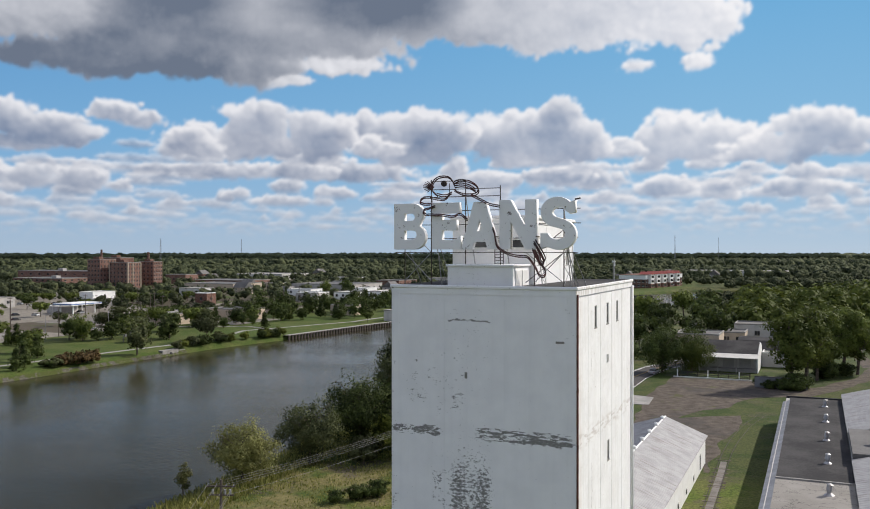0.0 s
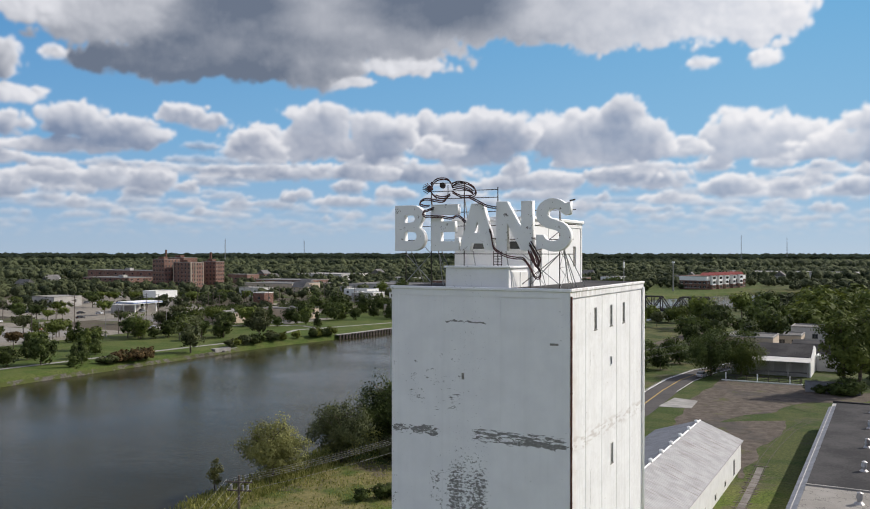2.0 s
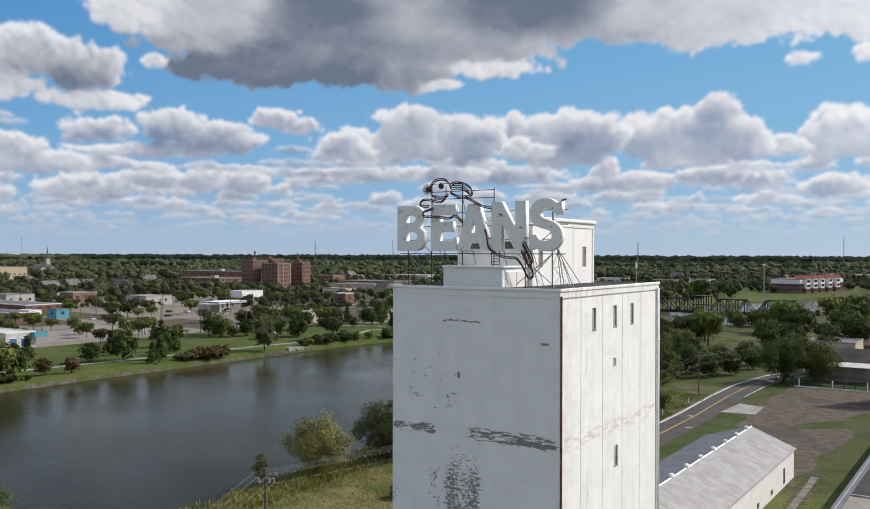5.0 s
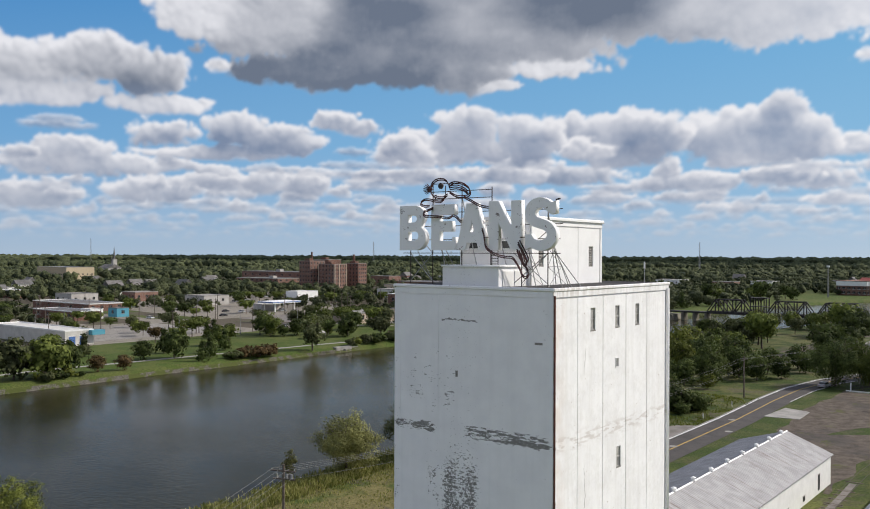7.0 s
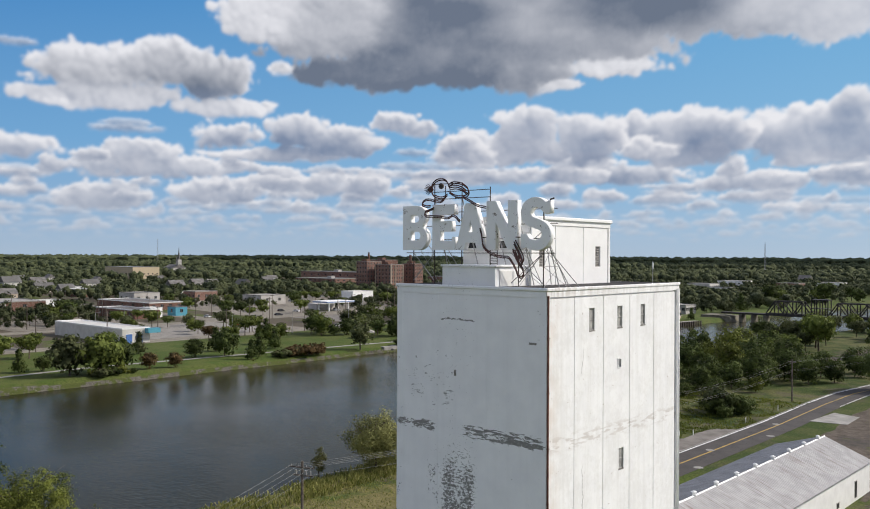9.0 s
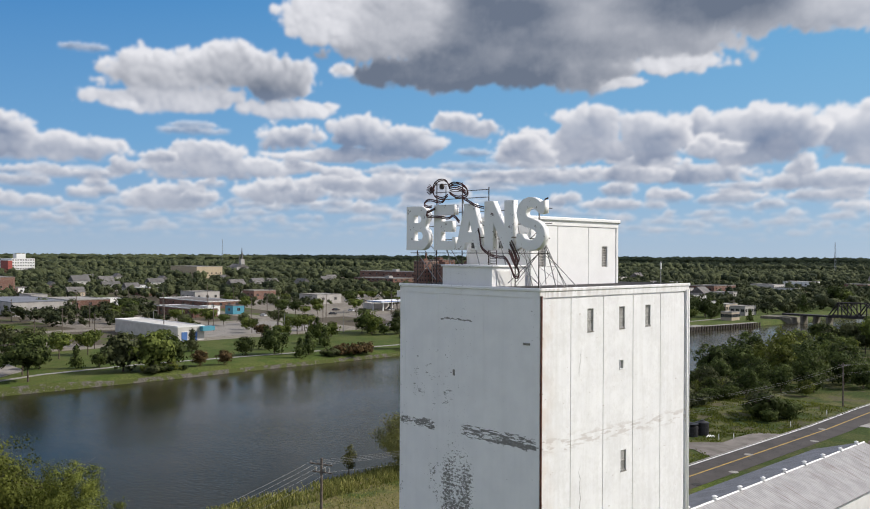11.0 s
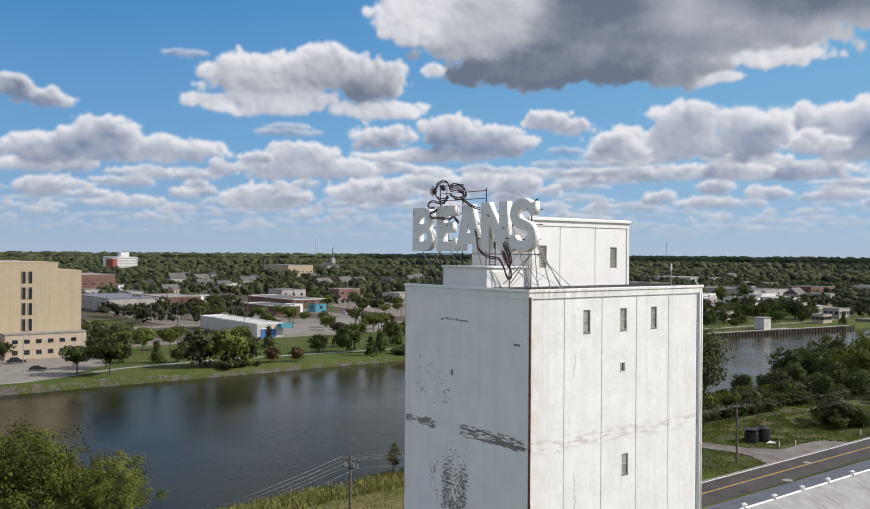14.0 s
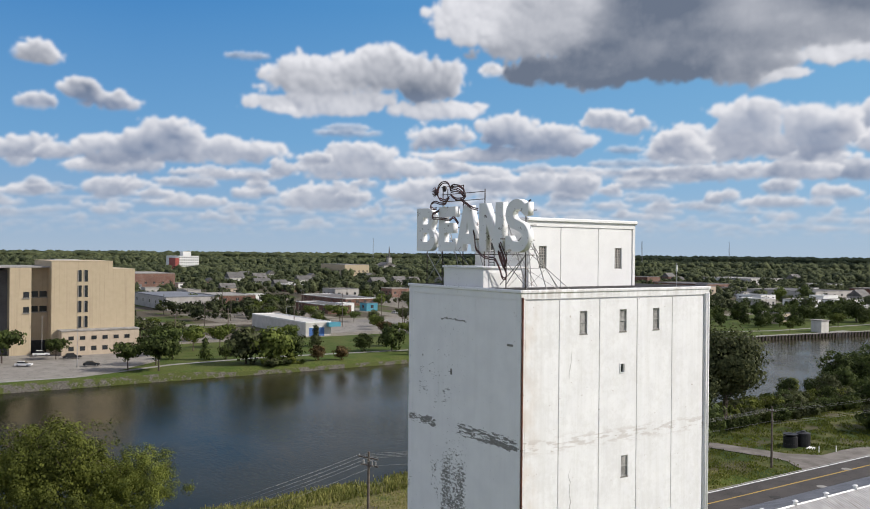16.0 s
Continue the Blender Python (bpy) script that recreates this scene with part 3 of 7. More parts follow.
for x, y in ((-27.7, 89.3), (-23.8, 76.4), (-24.1, 65.7), (-28.0, 120), (-24.5, 108)):
    setting("road_patch", rodded((x, y, 0.0), (x, y, 0.064), 0.75, 0.75, 14), M["concrete"] if y > 70 else M["tar"], "round pale patch round a cover in the road", "road patch")
strip("dirt_track", [(-62, 190), (-56, 226), (-54, 264), (-52, 300), (-48, 350), (-34, 400)], 6.5, 0.03, M["dirt"], "sandy dirt track between the trees", "dirt track")
strip("dirt_track", [(30, 214), (28, 250), (27, 300), (30, 340)], 4.0, 0.035, M["dirt"], "worn dirt track across the grass", "dirt track")
setting("parking_lot", sheet(bmesh.new(), [(-249, -60), (-192, -60), (-192, 16), (-206, 30), (-214, 38), (-249, 40)], 0.04), M["pale_lot"], "pale concrete parking lot by the river", "parking lot")
strip("footpath", [(-191, -80), (-191, 10), (-203, 38), (-206, 70), (-203, 100), (-200, 135), (-196, 175), (-192, 200), (-205, 240), (-198, 262), (-186, 300), (-184, 400)], 2.4, 0.035, M["concrete"], "pale concrete path through the riverside lawn", "path")
strip("footpath", [(-198, 250), (-215, 258), (-238, 250), (-250, 240)], 2.4, 0.036, M["concrete"], "pale concrete path across the lawn", "path")
strip("street", [(-262, -300), (-262, 420), (-250, 560)], 11, 0.04, M["lot"], "grey street behind the riverside park", "street")
strip("street", [(-330, -300), (-330, 700)], 12, 0.041, M["lot"], "grey street through the town", "street")
strip("street", [(-258, 195), (-600, 215)], 11, 0.042, M["lot"], "grey cross street through the town", "street")
strip("street", [(-258, 70), (-900, 90)], 11, 0.043, M["lot"], "grey cross street through the town", "street")
setting("parking_lot", sheet(bmesh.new(), [(-325, 120), (-268, 120), (-268, 190), (-325, 190)], 0.03), M["pale_lot"], "pale worn lot beside the low white building", "parking lot")
setting("parking_lot", sheet(bmesh.new(), [(-400, 102), (-338, 102), (-338, 165), (-400, 165)], 0.03), M["lot"], "old grey lot between town buildings", "parking lot")
setting("parking_lot", sheet(bmesh.new(), [(-520, 250), (-336, 225), (-336, 330), (-430, 400), (-560, 480)], 0.03), M["lot"], "grey parking lots in front of the brick hospital", "parking lot")
setting("parking_lot", sheet(bmesh.new(), [(-323, 236), (-269, 236), (-269, 300), (-323, 300)], 0.03), M["gravel"], "pale gravel lot beside the street", "parking lot")
setting("parking_lot", sheet(bmesh.new(), [(-250, 262), (-226, 262), (-226, 300), (-250, 300)], 0.03), M["pale_lot"], "pale lot beside the low tan building", "parking lot")
# a disused rail spur in the grass
for side in (-0.72, 0.72):
    strip("rail", [(3.6 + side, 35), (3.3 + side, 55), (2.8 + side, 74), (2.5 + side, 88), (2.8 + side, 99), (3.8 + side, 113), (5.8 + side, 126)], 0.09, 0.12, M["dark_steel"], "rusty disused rail sunk in grass", "rail")
spur = thing("rail_sleepers", "broken grey sleepers sunk in weedy ground", "sleepers", kind="structure")
rng = random.Random(3)
for i in range(42):
    y = 48 + i * 0.85 + rng.uniform(-0.1, 0.1)
    if rng.random() < 0.7:
        continue
    x = 3.3 - 0.5 * (y - 55) / 19 + rng.uniform(-0.06, 0.06)
    child("sleeper", bpy.data.meshes.get("sleeper") or mesh_of("sleeper", [(a, q, z) for a in (-1.2, 1.2) for q in (-0.14, 0.14) for z in (-0.1, 0.08)],
          [(0, 1, 3, 2), (4, 6, 7, 5), (0, 4, 5, 1), (2, 3, 7, 6), (1, 5, 7, 3), (0, 2, 6, 4)], M["pole"]), spur).location = (x, y, -0.02)
strip("pavement", [(3.7, 35), (3.3, 55), (2.9, 74), (2.6, 82)], 1.0, 0.045, M["gravel"], "broken grey paving round the rail spur", "pavement")
bm = bmesh.new()
lines = []
for y in range(-120, 182, 12):
    f = banks(y)[0] + 1.2 * noise.noise((y * 0.06, 3.1, 0))
    high = (f - 2.0, -0.22) if y < 40 else (f - 0.95, -0.72)
    lines.append([bm.verts.new((x, y, z)) for x, z in (high, (f - 0.6, -0.93), (f + 0.4, -2.03))])
for p, q in zip(lines, lines[1:]):
    for j in ((0, 1) if p[0].co.y < 40 else (1,)):
        bm.faces.new((p[j], p[j + 1], q[j + 1], q[j]))
setting("bank_edge", bm, M["bank"], "pale stony edge of the far bank", "bank")
# stone edging along the far bank
bm = bmesh.new()
rng = random.Random(4)
for i in range(620):
    y = rng.uniform(-110, 46) if i % 3 else rng.uniform(148, 176)
    f = banks(y)[0] + 1.2 * noise.noise((y * 0.06, 3.1, 0))
    s = rng.uniform(0.08, 0.18)
    x = f + rng.uniform(-0.7, 0.3)
    z = -0.98 - (x - f + 0.6) * 0.8
    bmesh.ops.create_icosphere(bm, subdivisions=1, radius=s, matrix=pose(x, y, z, rng.uniform(0, 90), rng.uniform(0, 90), rng.uniform(0, 90)) @ Matrix.Diagonal((1, rng.uniform(0.6, 1.3), 0.6, 1)))
tagged(part("bank_stones", bm, M["stone"], None), "grey rubble stones along the water's edge", "stones", "", "stuff")
# timber sea wall further along the far bank
seawall = thing("sea_wall", "dark timber sea wall with a pale concrete cap", "sea wall", kind="structure")
for y in range(232, 374, 2):
    f, n = banks(y)
    child("plank", bpy.data.meshes.get("plank") or mesh_of("plank", [(x, q, z) for x in (-0.2, 0.2) for q in (-0.55, 0.55) for z in (-3.4, -0.15)],
          [(0, 1, 3, 2), (4, 6, 7, 5), (0, 4, 5, 1), (2, 3, 7, 6), (1, 5, 7, 3), (0, 2, 6, 4)], M["dark_steel"]), seawall).location = (f + 1.4, y, 0)
bm = bmesh.new()
for y in range(232, 370, 6):
    f0, f1 = banks(y)[0], banks(y + 6)[0]
    prism(bm, [(f0 - 1.2, y), (f0 + 1.3, y), (f1 + 1.3, y + 6), (f1 - 1.2, y + 6)], "z", -0.4, -0.1)
part("cap", bm, M["concrete"], seawall, "pale concrete cap")
part("landing", boxed(-171.5, 319, -2.8, -167.2, 330, 0.05), M["concrete"], seawall, "pale concrete landing")

# ---- the elevator tower ----
TOP = 30.66
tower = thing("grain_elevator", "tall white-painted concrete grain elevator, paint flaking on the shaded front", "grain elevator")
part("wall_core", boxed(-14.85, 0.035, 0, -0.17, 20.7, 30.4), M["front"], tower, "white painted concrete")


def front_panel(x0, x1, z1=29.85):
    return part("wall_panel", boxed(x0, 0.0, 0, x1, 0.033, z1, bevel=0.003), M["front"], tower)


front_panel(-14.354, -10.438), front_panel(-10.424, -5.474), front_panel(-5.466, -0.626)
for x0, x1 in ((-15.0, -14.36), (-0.62, 0.0)):
    part("pilaster", boxed(x0, -0.006, 0, x1, 0.033, 29.95), M["front"], tower)
part("band", boxed(-15.0, -0.04, 29.95, 0.0, 0.033, 30.42), M["front"], tower)
SIDE_WINDOWS = [(5.8, 6.6, 27.22, 28.97), (10.08, 10.88, 27.22, 28.97), (13.9, 14.68, 27.22, 28.97), (10.38, 11.16, 15.72, 17.4)]
VENT = (10.22, 10.64, 24.0, 24.66)
for y0, y1 in ((0.48, 3.69), (3.79, 7.87), (7.97, 12.03), (12.13, 16.18), (16.28, 20.1)):
    holes = [h for h in SIDE_WINDOWS + [VENT] if y0 < h[0] < y1]
    part("wall_panel", slab_with_holes(bmesh.new(), "x", -0.16, 0.0, y0, y1, 0, 29.85, holes), M["side"], tower)
part("pilaster", boxed(-0.17, 20.22, 0, 0.04, 20.86, 29.95), M["side"], tower)
part("pilaster", boxed(-0.17, 0.0, 0, 0.04, 0.42, 29.95), M["side"], tower)
part("band", boxed(-0.17, 0.0, 29.97, 0.05, 20.86, 30.42), M["side"], tower)
part("back_wall", boxed(-15.0, 20.7, 0, 0.0, 20.86, 30.4), M["side"], tower)
part("side_wall", boxed(-15.0, 0.17, 0, -14.84, 20.7, 30.4), M["side"], tower)
for name, b, m in (("cornice", (-15.12, -0.13, 30.4, 0.13, 0.0, TOP), "front"), ("cornice", (0.0, 0.0, 30.4, 0.13, 21.0, TOP), "side"),
                   ("cornice", (-15.12, 20.86, 30.3, 0.0, 21.0, TOP - 0.06), "side"), ("cornice", (-15.12, 0.0, 30.3, -15.0, 20.86, TOP - 0.06), "side")):
    bm = boxed(*b, bevel=0.05)
    part(name, bm, M[m], tower)
part("roof", boxed(-15.0, 0.0, 30.4, 0.0, 20.86, TOP - 0.05), M["tar"], tower, "dark tar roof")


def side_window(y0, y1, z0, z1):
    w = part("window", boxed(-0.19, y0, z0, -0.145, y1, z1), M["wood"], tower, "weathered grey boarded window")
    bm = bmesh.new()
    for b in ((y0, y0 + 0.07, z0, z1), (y1 - 0.07, y1, z0, z1), (y0, y1, z1 - 0.07, z1), (y0, y1, z0, z0 + 0.09), (y0, y1, (z0 + z1) / 2 - 0.05, (z0 + z1) / 2 + 0.03)):
        box(bm, -0.15, b[0], b[2], -0.05, b[1], b[3])
    part("frame", bm, M["board"], w)
    bm = bmesh.new()
    n = 5
    for i in range(n):
        a = y0 + 0.08 + (y1 - y0 - 0.16) * i / n
        box(bm, -0.145, a + 0.012, z0 + 0.09, -0.115, a + (y1 - y0 - 0.16) / n - 0.012, z1 - 0.07)
    part("board", bm, M["board"], w)
    part("sill", boxed(-0.1, y0 - 0.03, z0 - 0.07, 0.03, y1 + 0.03, z0), M["wood"], w)
    part("pane", boxed(-0.14, y0 + 0.08, z0 + 0.09, -0.12, y0 + 0.3, (z0 + z1) / 2 - 0.05), M["glass"], w)


for h in SIDE_WINDOWS:
    side_window(*h)
vent = part("vent_opening", boxed(-0.2, VENT[0], VENT[2], -0.15, VENT[1], VENT[3]), M["black"], tower, "small dark opening")
bm = bmesh.new()
for b in ((VENT[0] - 0.07, VENT[0], VENT[2] - 0.07, VENT[3] + 0.07), (VENT[1], VENT[1] + 0.07, VENT[2] - 0.07, VENT[3] + 0.07), (VENT[0], VENT[1], VENT[3], VENT[3] + 0.07), (VENT[0], VENT[1], VENT[2] - 0.07, VENT[2])):
    box(bm, -0.02, b[0], b[2], 0.05, b[1], b[3])
part("frame", bm, M["side"], vent)
part("downpipe", rodded((0.12, 0.1, 0), (0.12, 0.1, 30.1), 0.075), M["rust"], tower, "rusty dark red corner pipe", True)
for z in range(3, 30, 4):
    part("bracket", boxed(0.03, 0.02, z, 0.2, 0.19, z + 0.07), M["rust"], tower)
for y in (20.4, 20.7):
    part("downpipe", rodded((0.13, y, 0), (0.13, y, 30.1), 0.07), M["white"], tower, "white painted pipe", True)
# boarded flap and small fittings on the front
part("flap", boxed(-1.5, -0.04, 26.48, -0.85, 0.0, 26.64), M["wood"], tower, "small weathered flap")
part("flap", boxed(-8.72, -0.04, 23.5, -8.52, 0.0, 23.98), M["wood"], tower, "small weathered flap")

# penthouse on the roof
pent = part("penthouse", boxed(-11.6, 4.5, 30.5, -4.75, 16.6, 35.9), M["bright_white"], tower, "white painted rooftop house")
for y0, y1 in ((4.6, 7.95), (8.05, 12.2), (12.3, 16.24)):
    holes = [h for h in ((5.65, 6.47, 32.1, 33.92), (14.2, 15.05, 32.05, 33.85)) if y0 < h[0] < y1]
    part("panel", slab_with_holes(bmesh.new(), "x", -4.76, -4.6, y0, y1, 30.5, 35.45, holes), M["bright_white"], pent)
part("corner_post", boxed(-4.76, 16.38, 30.5, -4.56, 16.65, 35.5), M["bright_white"], pent)
part("band", boxed(-4.76, 4.4, 35.5, -4.54, 16.65, 35.9), M["bright_white"], pent)
part("cornice", boxed(-11.8, 4.3, 35.9, -4.38, 16.8, 36.2, bevel=0.06), M["bright_white"], pent)
for y0, y1, z0, z1 in ((5.65, 6.47, 32.1, 33.92), (14.2, 15.05, 32.05, 33.85)):
    w = part("window", boxed(-4.8, y0, z0, -4.74, y1, z1), M["glass"], pent, "steel window with many small panes")
    bm = bmesh.new()
    for i in range(5):
        a = y0 + (y1 - y0 - 0.06) * i / 4
        box(bm, -4.75, a, z0, -4.69, a + 0.06, z1)
    for i in range(9):
        a = z0 + (z1 - z0 - 0.06) * i / 8
        box(bm, -4.75, y0, a, -4.685, y1, a + 0.06)
    part("glazing_grid", bm, M["grey_wall"], w)
# shaded front wall of the penthouse: window band and a door hood
for x0, x1 in ((-11.0, -8.6), (-7.9, -5.3)):
    w = part("window", boxed(x0, 4.44, 33.6, x1, 4.51, 34.2), M["glass"], pent, "dark strip window")
    part("lintel", boxed(x0 - 0.1, 4.36, 34.2, x1 + 0.1, 4.5, 34.35), M["white"], w)
    part("sill", boxed(x0 - 0.1, 4.36, 33.45, x1 + 0.1, 4.5, 33.6), M["white"], w)
# low block in front of it
pod = part("roof_block", boxed(-10.3, 0.35, 30.5, -4.95, 4.5, 32.1), M["front"], tower, "low white block with flaking paint")
part("coping", boxed(-10.42, 0.22, 32.1, -4.83, 4.5, 32.26, bevel=0.03), M["front"], pod)
part("side_panel", boxed(-4.95, 0.9, 30.6, -4.9, 2.4, 31.8), M["white"], pod)
part("side_panel", boxed(-4.95, 2.6, 30.6, -4.9, 4.2, 31.8), M["white"], pod)
ladder = part("ladder", rodded((-7.2, 2.6, 32.2), (-7.2, 2.6, 34.2), 0.035), M["dark_steel"], tower, "dark steel ladder")
part("rail", rodded((-6.5, 2.6, 32.2), (-6.5, 2.6, 34.2), 0.035), M["dark_steel"], ladder)
for i in range(9):
    part("rung", rodded((-7.2, 2.6, 32.35 + i * 0.22), (-6.5, 2.6, 32.35 + i * 0.22), 0.025), M["dark_steel"], ladder)

# small aerial on the roof edge
aerial = thing("roof_aerial", "thin grey pole with a small white box on the tower roof", "aerial", at=(-1.0, 17.9, 30.5))
part("pole", rodded((0, 0, 0), (0, 0, 2.1), 0.03), M["steel"], aerial)
part("box", boxed(-0.06, -0.06, 1.4, 0.06, 0.06, 1.95, bevel=0.02), M["white"], aerial, "white plastic box")

# ---- the rooftop sign ----
SY = 0.85
sign = thing("rooftop_sign", "large grey BEANS letters on a rusty steel frame, paint worn", "rooftop sign", at=(0, 0, 0))
letter_paint = Mat("weathered_letter_paint")
lp = letter_paint
chips = lp.math("MAXIMUM", lp.ramp(lp.noise(2.2, 7.0, 0.7), 0.63, 0.65), lp.math("MULTIPLY", lp.ramp(lp.noise(1.1, 8.0, 0.75), 0.61, 0.63), 0.8))
lp.bump(chips, 0.2, 0.01)
letter_paint = lp.done(lp.mix(chips, lp.mix(lp.noise(0.9, 4.0), (0.82, 0.82, 0.82), (0.9, 0.9, 0.9)), (0.16, 0.13, 0.12)), 0.6)


def arc(cx, cz, rx, rz, a0, a1, n=12):
    return [(cx + rx * math.cos(radians(a0 + (a1 - a0) * i / n)), cz + rz * math.sin(radians(a0 + (a1 - a0) * i / n))) for i in range(n + 1)]


def letter(outlines, x0, wide, z0, high):
    """A thick channel letter. Outlines lie in a unit square; the later ones are holes."""
    cu = bpy.data.curves.new("letter", "CURVE")
    cu.dimensions, cu.fill_mode, cu.extrude, cu.bevel_depth, cu.bevel_resolution = "2D", "BOTH", 0.24, 0.02, 0
    for line in outlines:
        sp = cu.splines.new("POLY")
        sp.points.add(len(line) - 1)
        sp.use_cyclic_u = True
        for p, (u, v) in zip(sp.points, line):
            p.co = (x0 + u * wide, z0 + v * high, 0, 1)
    ob = new("letter", cu)
    ob.matrix_basis = pose(0, SY + 0.24, 0, 90, 0, 0)
    bpy.context.view_layer.update()
    me = bpy.data.meshes.new_from_object(ob.evaluated_get(bpy.context.evaluated_depsgraph_get()))
    m = ob.matrix_basis.copy()
    bpy.data.objects.remove(ob)
    me.materials.clear()
    me.materials.append(letter_paint)
    out = child("letter", me, sign)
    out.matrix_basis = m
    return out


LB = [[(0, 0), (0.62, 0)] + arc(0.62, 0.27, 0.38, 0.27, -90, 62, 10) + arc(0.58, 0.77, 0.36, 0.23, -40, 90, 10) + [(0, 1)],
      [(0.32, 0.21), (0.32, 0.42), (0.6, 0.42)] + arc(0.6, 0.315, 0.13, 0.105, 90, -90, 6)[1:],
      [(0.32, 0.62), (0.32, 0.79), (0.55, 0.79)] + arc(0.55, 0.705, 0.12, 0.085, 90, -90, 6)[1:]]
LE = [[(0, 0), (1, 0), (1, 0.28), (0.88, 0.28), (0.88, 0.2), (0.34, 0.2), (0.34, 0.41), (0.85, 0.41), (0.85, 0.63), (0.34, 0.63), (0.34, 0.78), (0.96, 0.78), (0.96, 1), (0, 1)]]
LA = [[(0, 0), (0.28, 0), (0.34, 0.16), (0.66, 0.16), (0.72, 0), (1, 0), (0.66, 1), (0.34, 1)], [(0.41, 0.38), (0.5, 0.66), (0.59, 0.38)]]
LN = [[(0, 0), (0.3, 0), (0.3, 0.58), (0.7, 0), (1, 0), (1, 1), (0.7, 1), (0.7, 0.42), (0.3, 1), (0, 1)]]
LS = [[(0.0, 0.02), (0.0, 0.31), (0.2, 0.31)] + arc(0.47, 0.3, 0.24, 0.11, 200, 420, 10) + arc(0.47, 0.715, 0.47, 0.285, 245, 40, 18)
      + [(0.98, 0.93), (0.98, 0.7), (0.84, 0.68)] + arc(0.52, 0.71, 0.2, 0.1, 20, 235, 10) + arc(0.52, 0.29, 0.48, 0.29, 72, -115, 16) + [(0.18, 0.06)]]
for lines, x0, x1, z0, z1 in ((LB, -15.2, -12.45, 33.45, 37.1), (LE, -11.85, -9.42, 33.45, 37.1), (LA, -9.35, -6.3, 33.45, 37.1), (LN, -6.2, -3.25, 33.45, 37.2), (LS, -2.92, -0.22, 33.4, 37.35)):
    letter(lines, x0, x1 - x0, z0, z1 - z0)

POSTS = [(-14.55, 33.5), (-12.2, 39.0), (-9.25, 38.9), (-6.35, 38.4), (-3.6, 37.2), (-1.3, 37.0)]
for x, top in POSTS:
    part("post", rodded((x, 1.5, 30.6 if x < -10.4 or x > -4.9 else 32.2), (x, 1.5, top), 0.042), M["dark_steel"], sign)
    if top > 34:
        part("brace", rodded((x, 1.5, top - 1.2), (x, 3.6, 30.6 if x < -10.4 or x > -4.9 else 32.2), 0.04), M["steel"], sign)
for z, xa, xb in ((33.2, -15.3, -0.2), (34.3, -15.2, -0.2), (35.4, -14.6, 0.0), (36.5, -12.3, 0.0), (37.6, -12.3, -6.3), (38.2, -12.3, -6.3), (38.85, -12.3, -9.2)):
    part("rail", rodded((xa, 1.42, z), (xb, 1.42, z), 0.03), M["dark_steel"], sign)
for xa, za, xb, zb in ((-14.55, 30.9, -12.2, 33.2), (-12.2, 30.9, -14.55, 33.2), (-4.3, 30.9, -1.3, 33.2), (-1.3, 30.9, -4.3, 33.2), (-1.3, 33.2, -3.6, 30.9), (-1.3, 36.5, -0.6, 30.9), (-3.6, 33.2, -1.3, 34.9), (-12.2, 33.2, -13.4, 34.3)):
    part("brace", rodded((xa, 1.5, za), (xb, 1.5, zb), 0.035), M["steel"], sign)
for xa, ya, za, xb, yb, zb in ((-1.3, 1.5, 34.5, -1.0, 4.6, 30.6), (-0.6, 1.5, 33.2, -0.5, 5.2, 30.6), (-12.2, 1.5, 35.5, -12.0, 5.5, 30.6)):
    part("stay", rodded((xa, ya, za), (xb, yb, zb), 0.035), M["steel"], sign)
# back frames that prop the letters
def leg(z):
    return 1.5 + 3.0 * (35.0 - z) / 4.1


for x in (-1.3, -3.6):
    part("back_leg", rodded((x, leg(35.0), 35.0), (x, leg(30.6), 30.6), 0.03), M["steel"], sign)
    for z in (32.2, 33.6):
        part("tie", rodded((x, 1.5, z), (x, leg(z), z), 0.022), M["steel"], sign)
    for za, zb in ((30.6, 32.2), (32.2, 33.6)):
        part("brace", rodded((x, 1.5, za), (x, leg(zb), zb), 0.02), M["steel"], sign)
        part("brace", rodded((x, leg(za), za), (x, 1.5, zb), 0.02), M["steel"], sign)
for x in (-12.2, -14.55):
    part("back_leg", rodded((x, leg(35.0) if x > -13 else 2.4, 35.0 if x > -13 else 33.4), (x, leg(30.6), 30.6), 0.025), M["steel"], sign)
part("lamp_arm", rodded((-0.3, 0.95, 37.15), (0.15, 0.7, 37.2), 0.06), M["dark_steel"], sign)

# loops of old tubing bent into an open outline above and through the letters
tubing = thing("sign_tubing", "loops of dark rusty red tubing on the sign frame", "sign tubing")
TY = 0.62


def tube_run(points, offsets=((0, 0),), y=TY, r=0.05):
    for du, dv in offsets:
        wire("tube", [(x + du, y + 0.5 * abs(du), z + dv) for x, z in points], r, M["tube"], tubing)


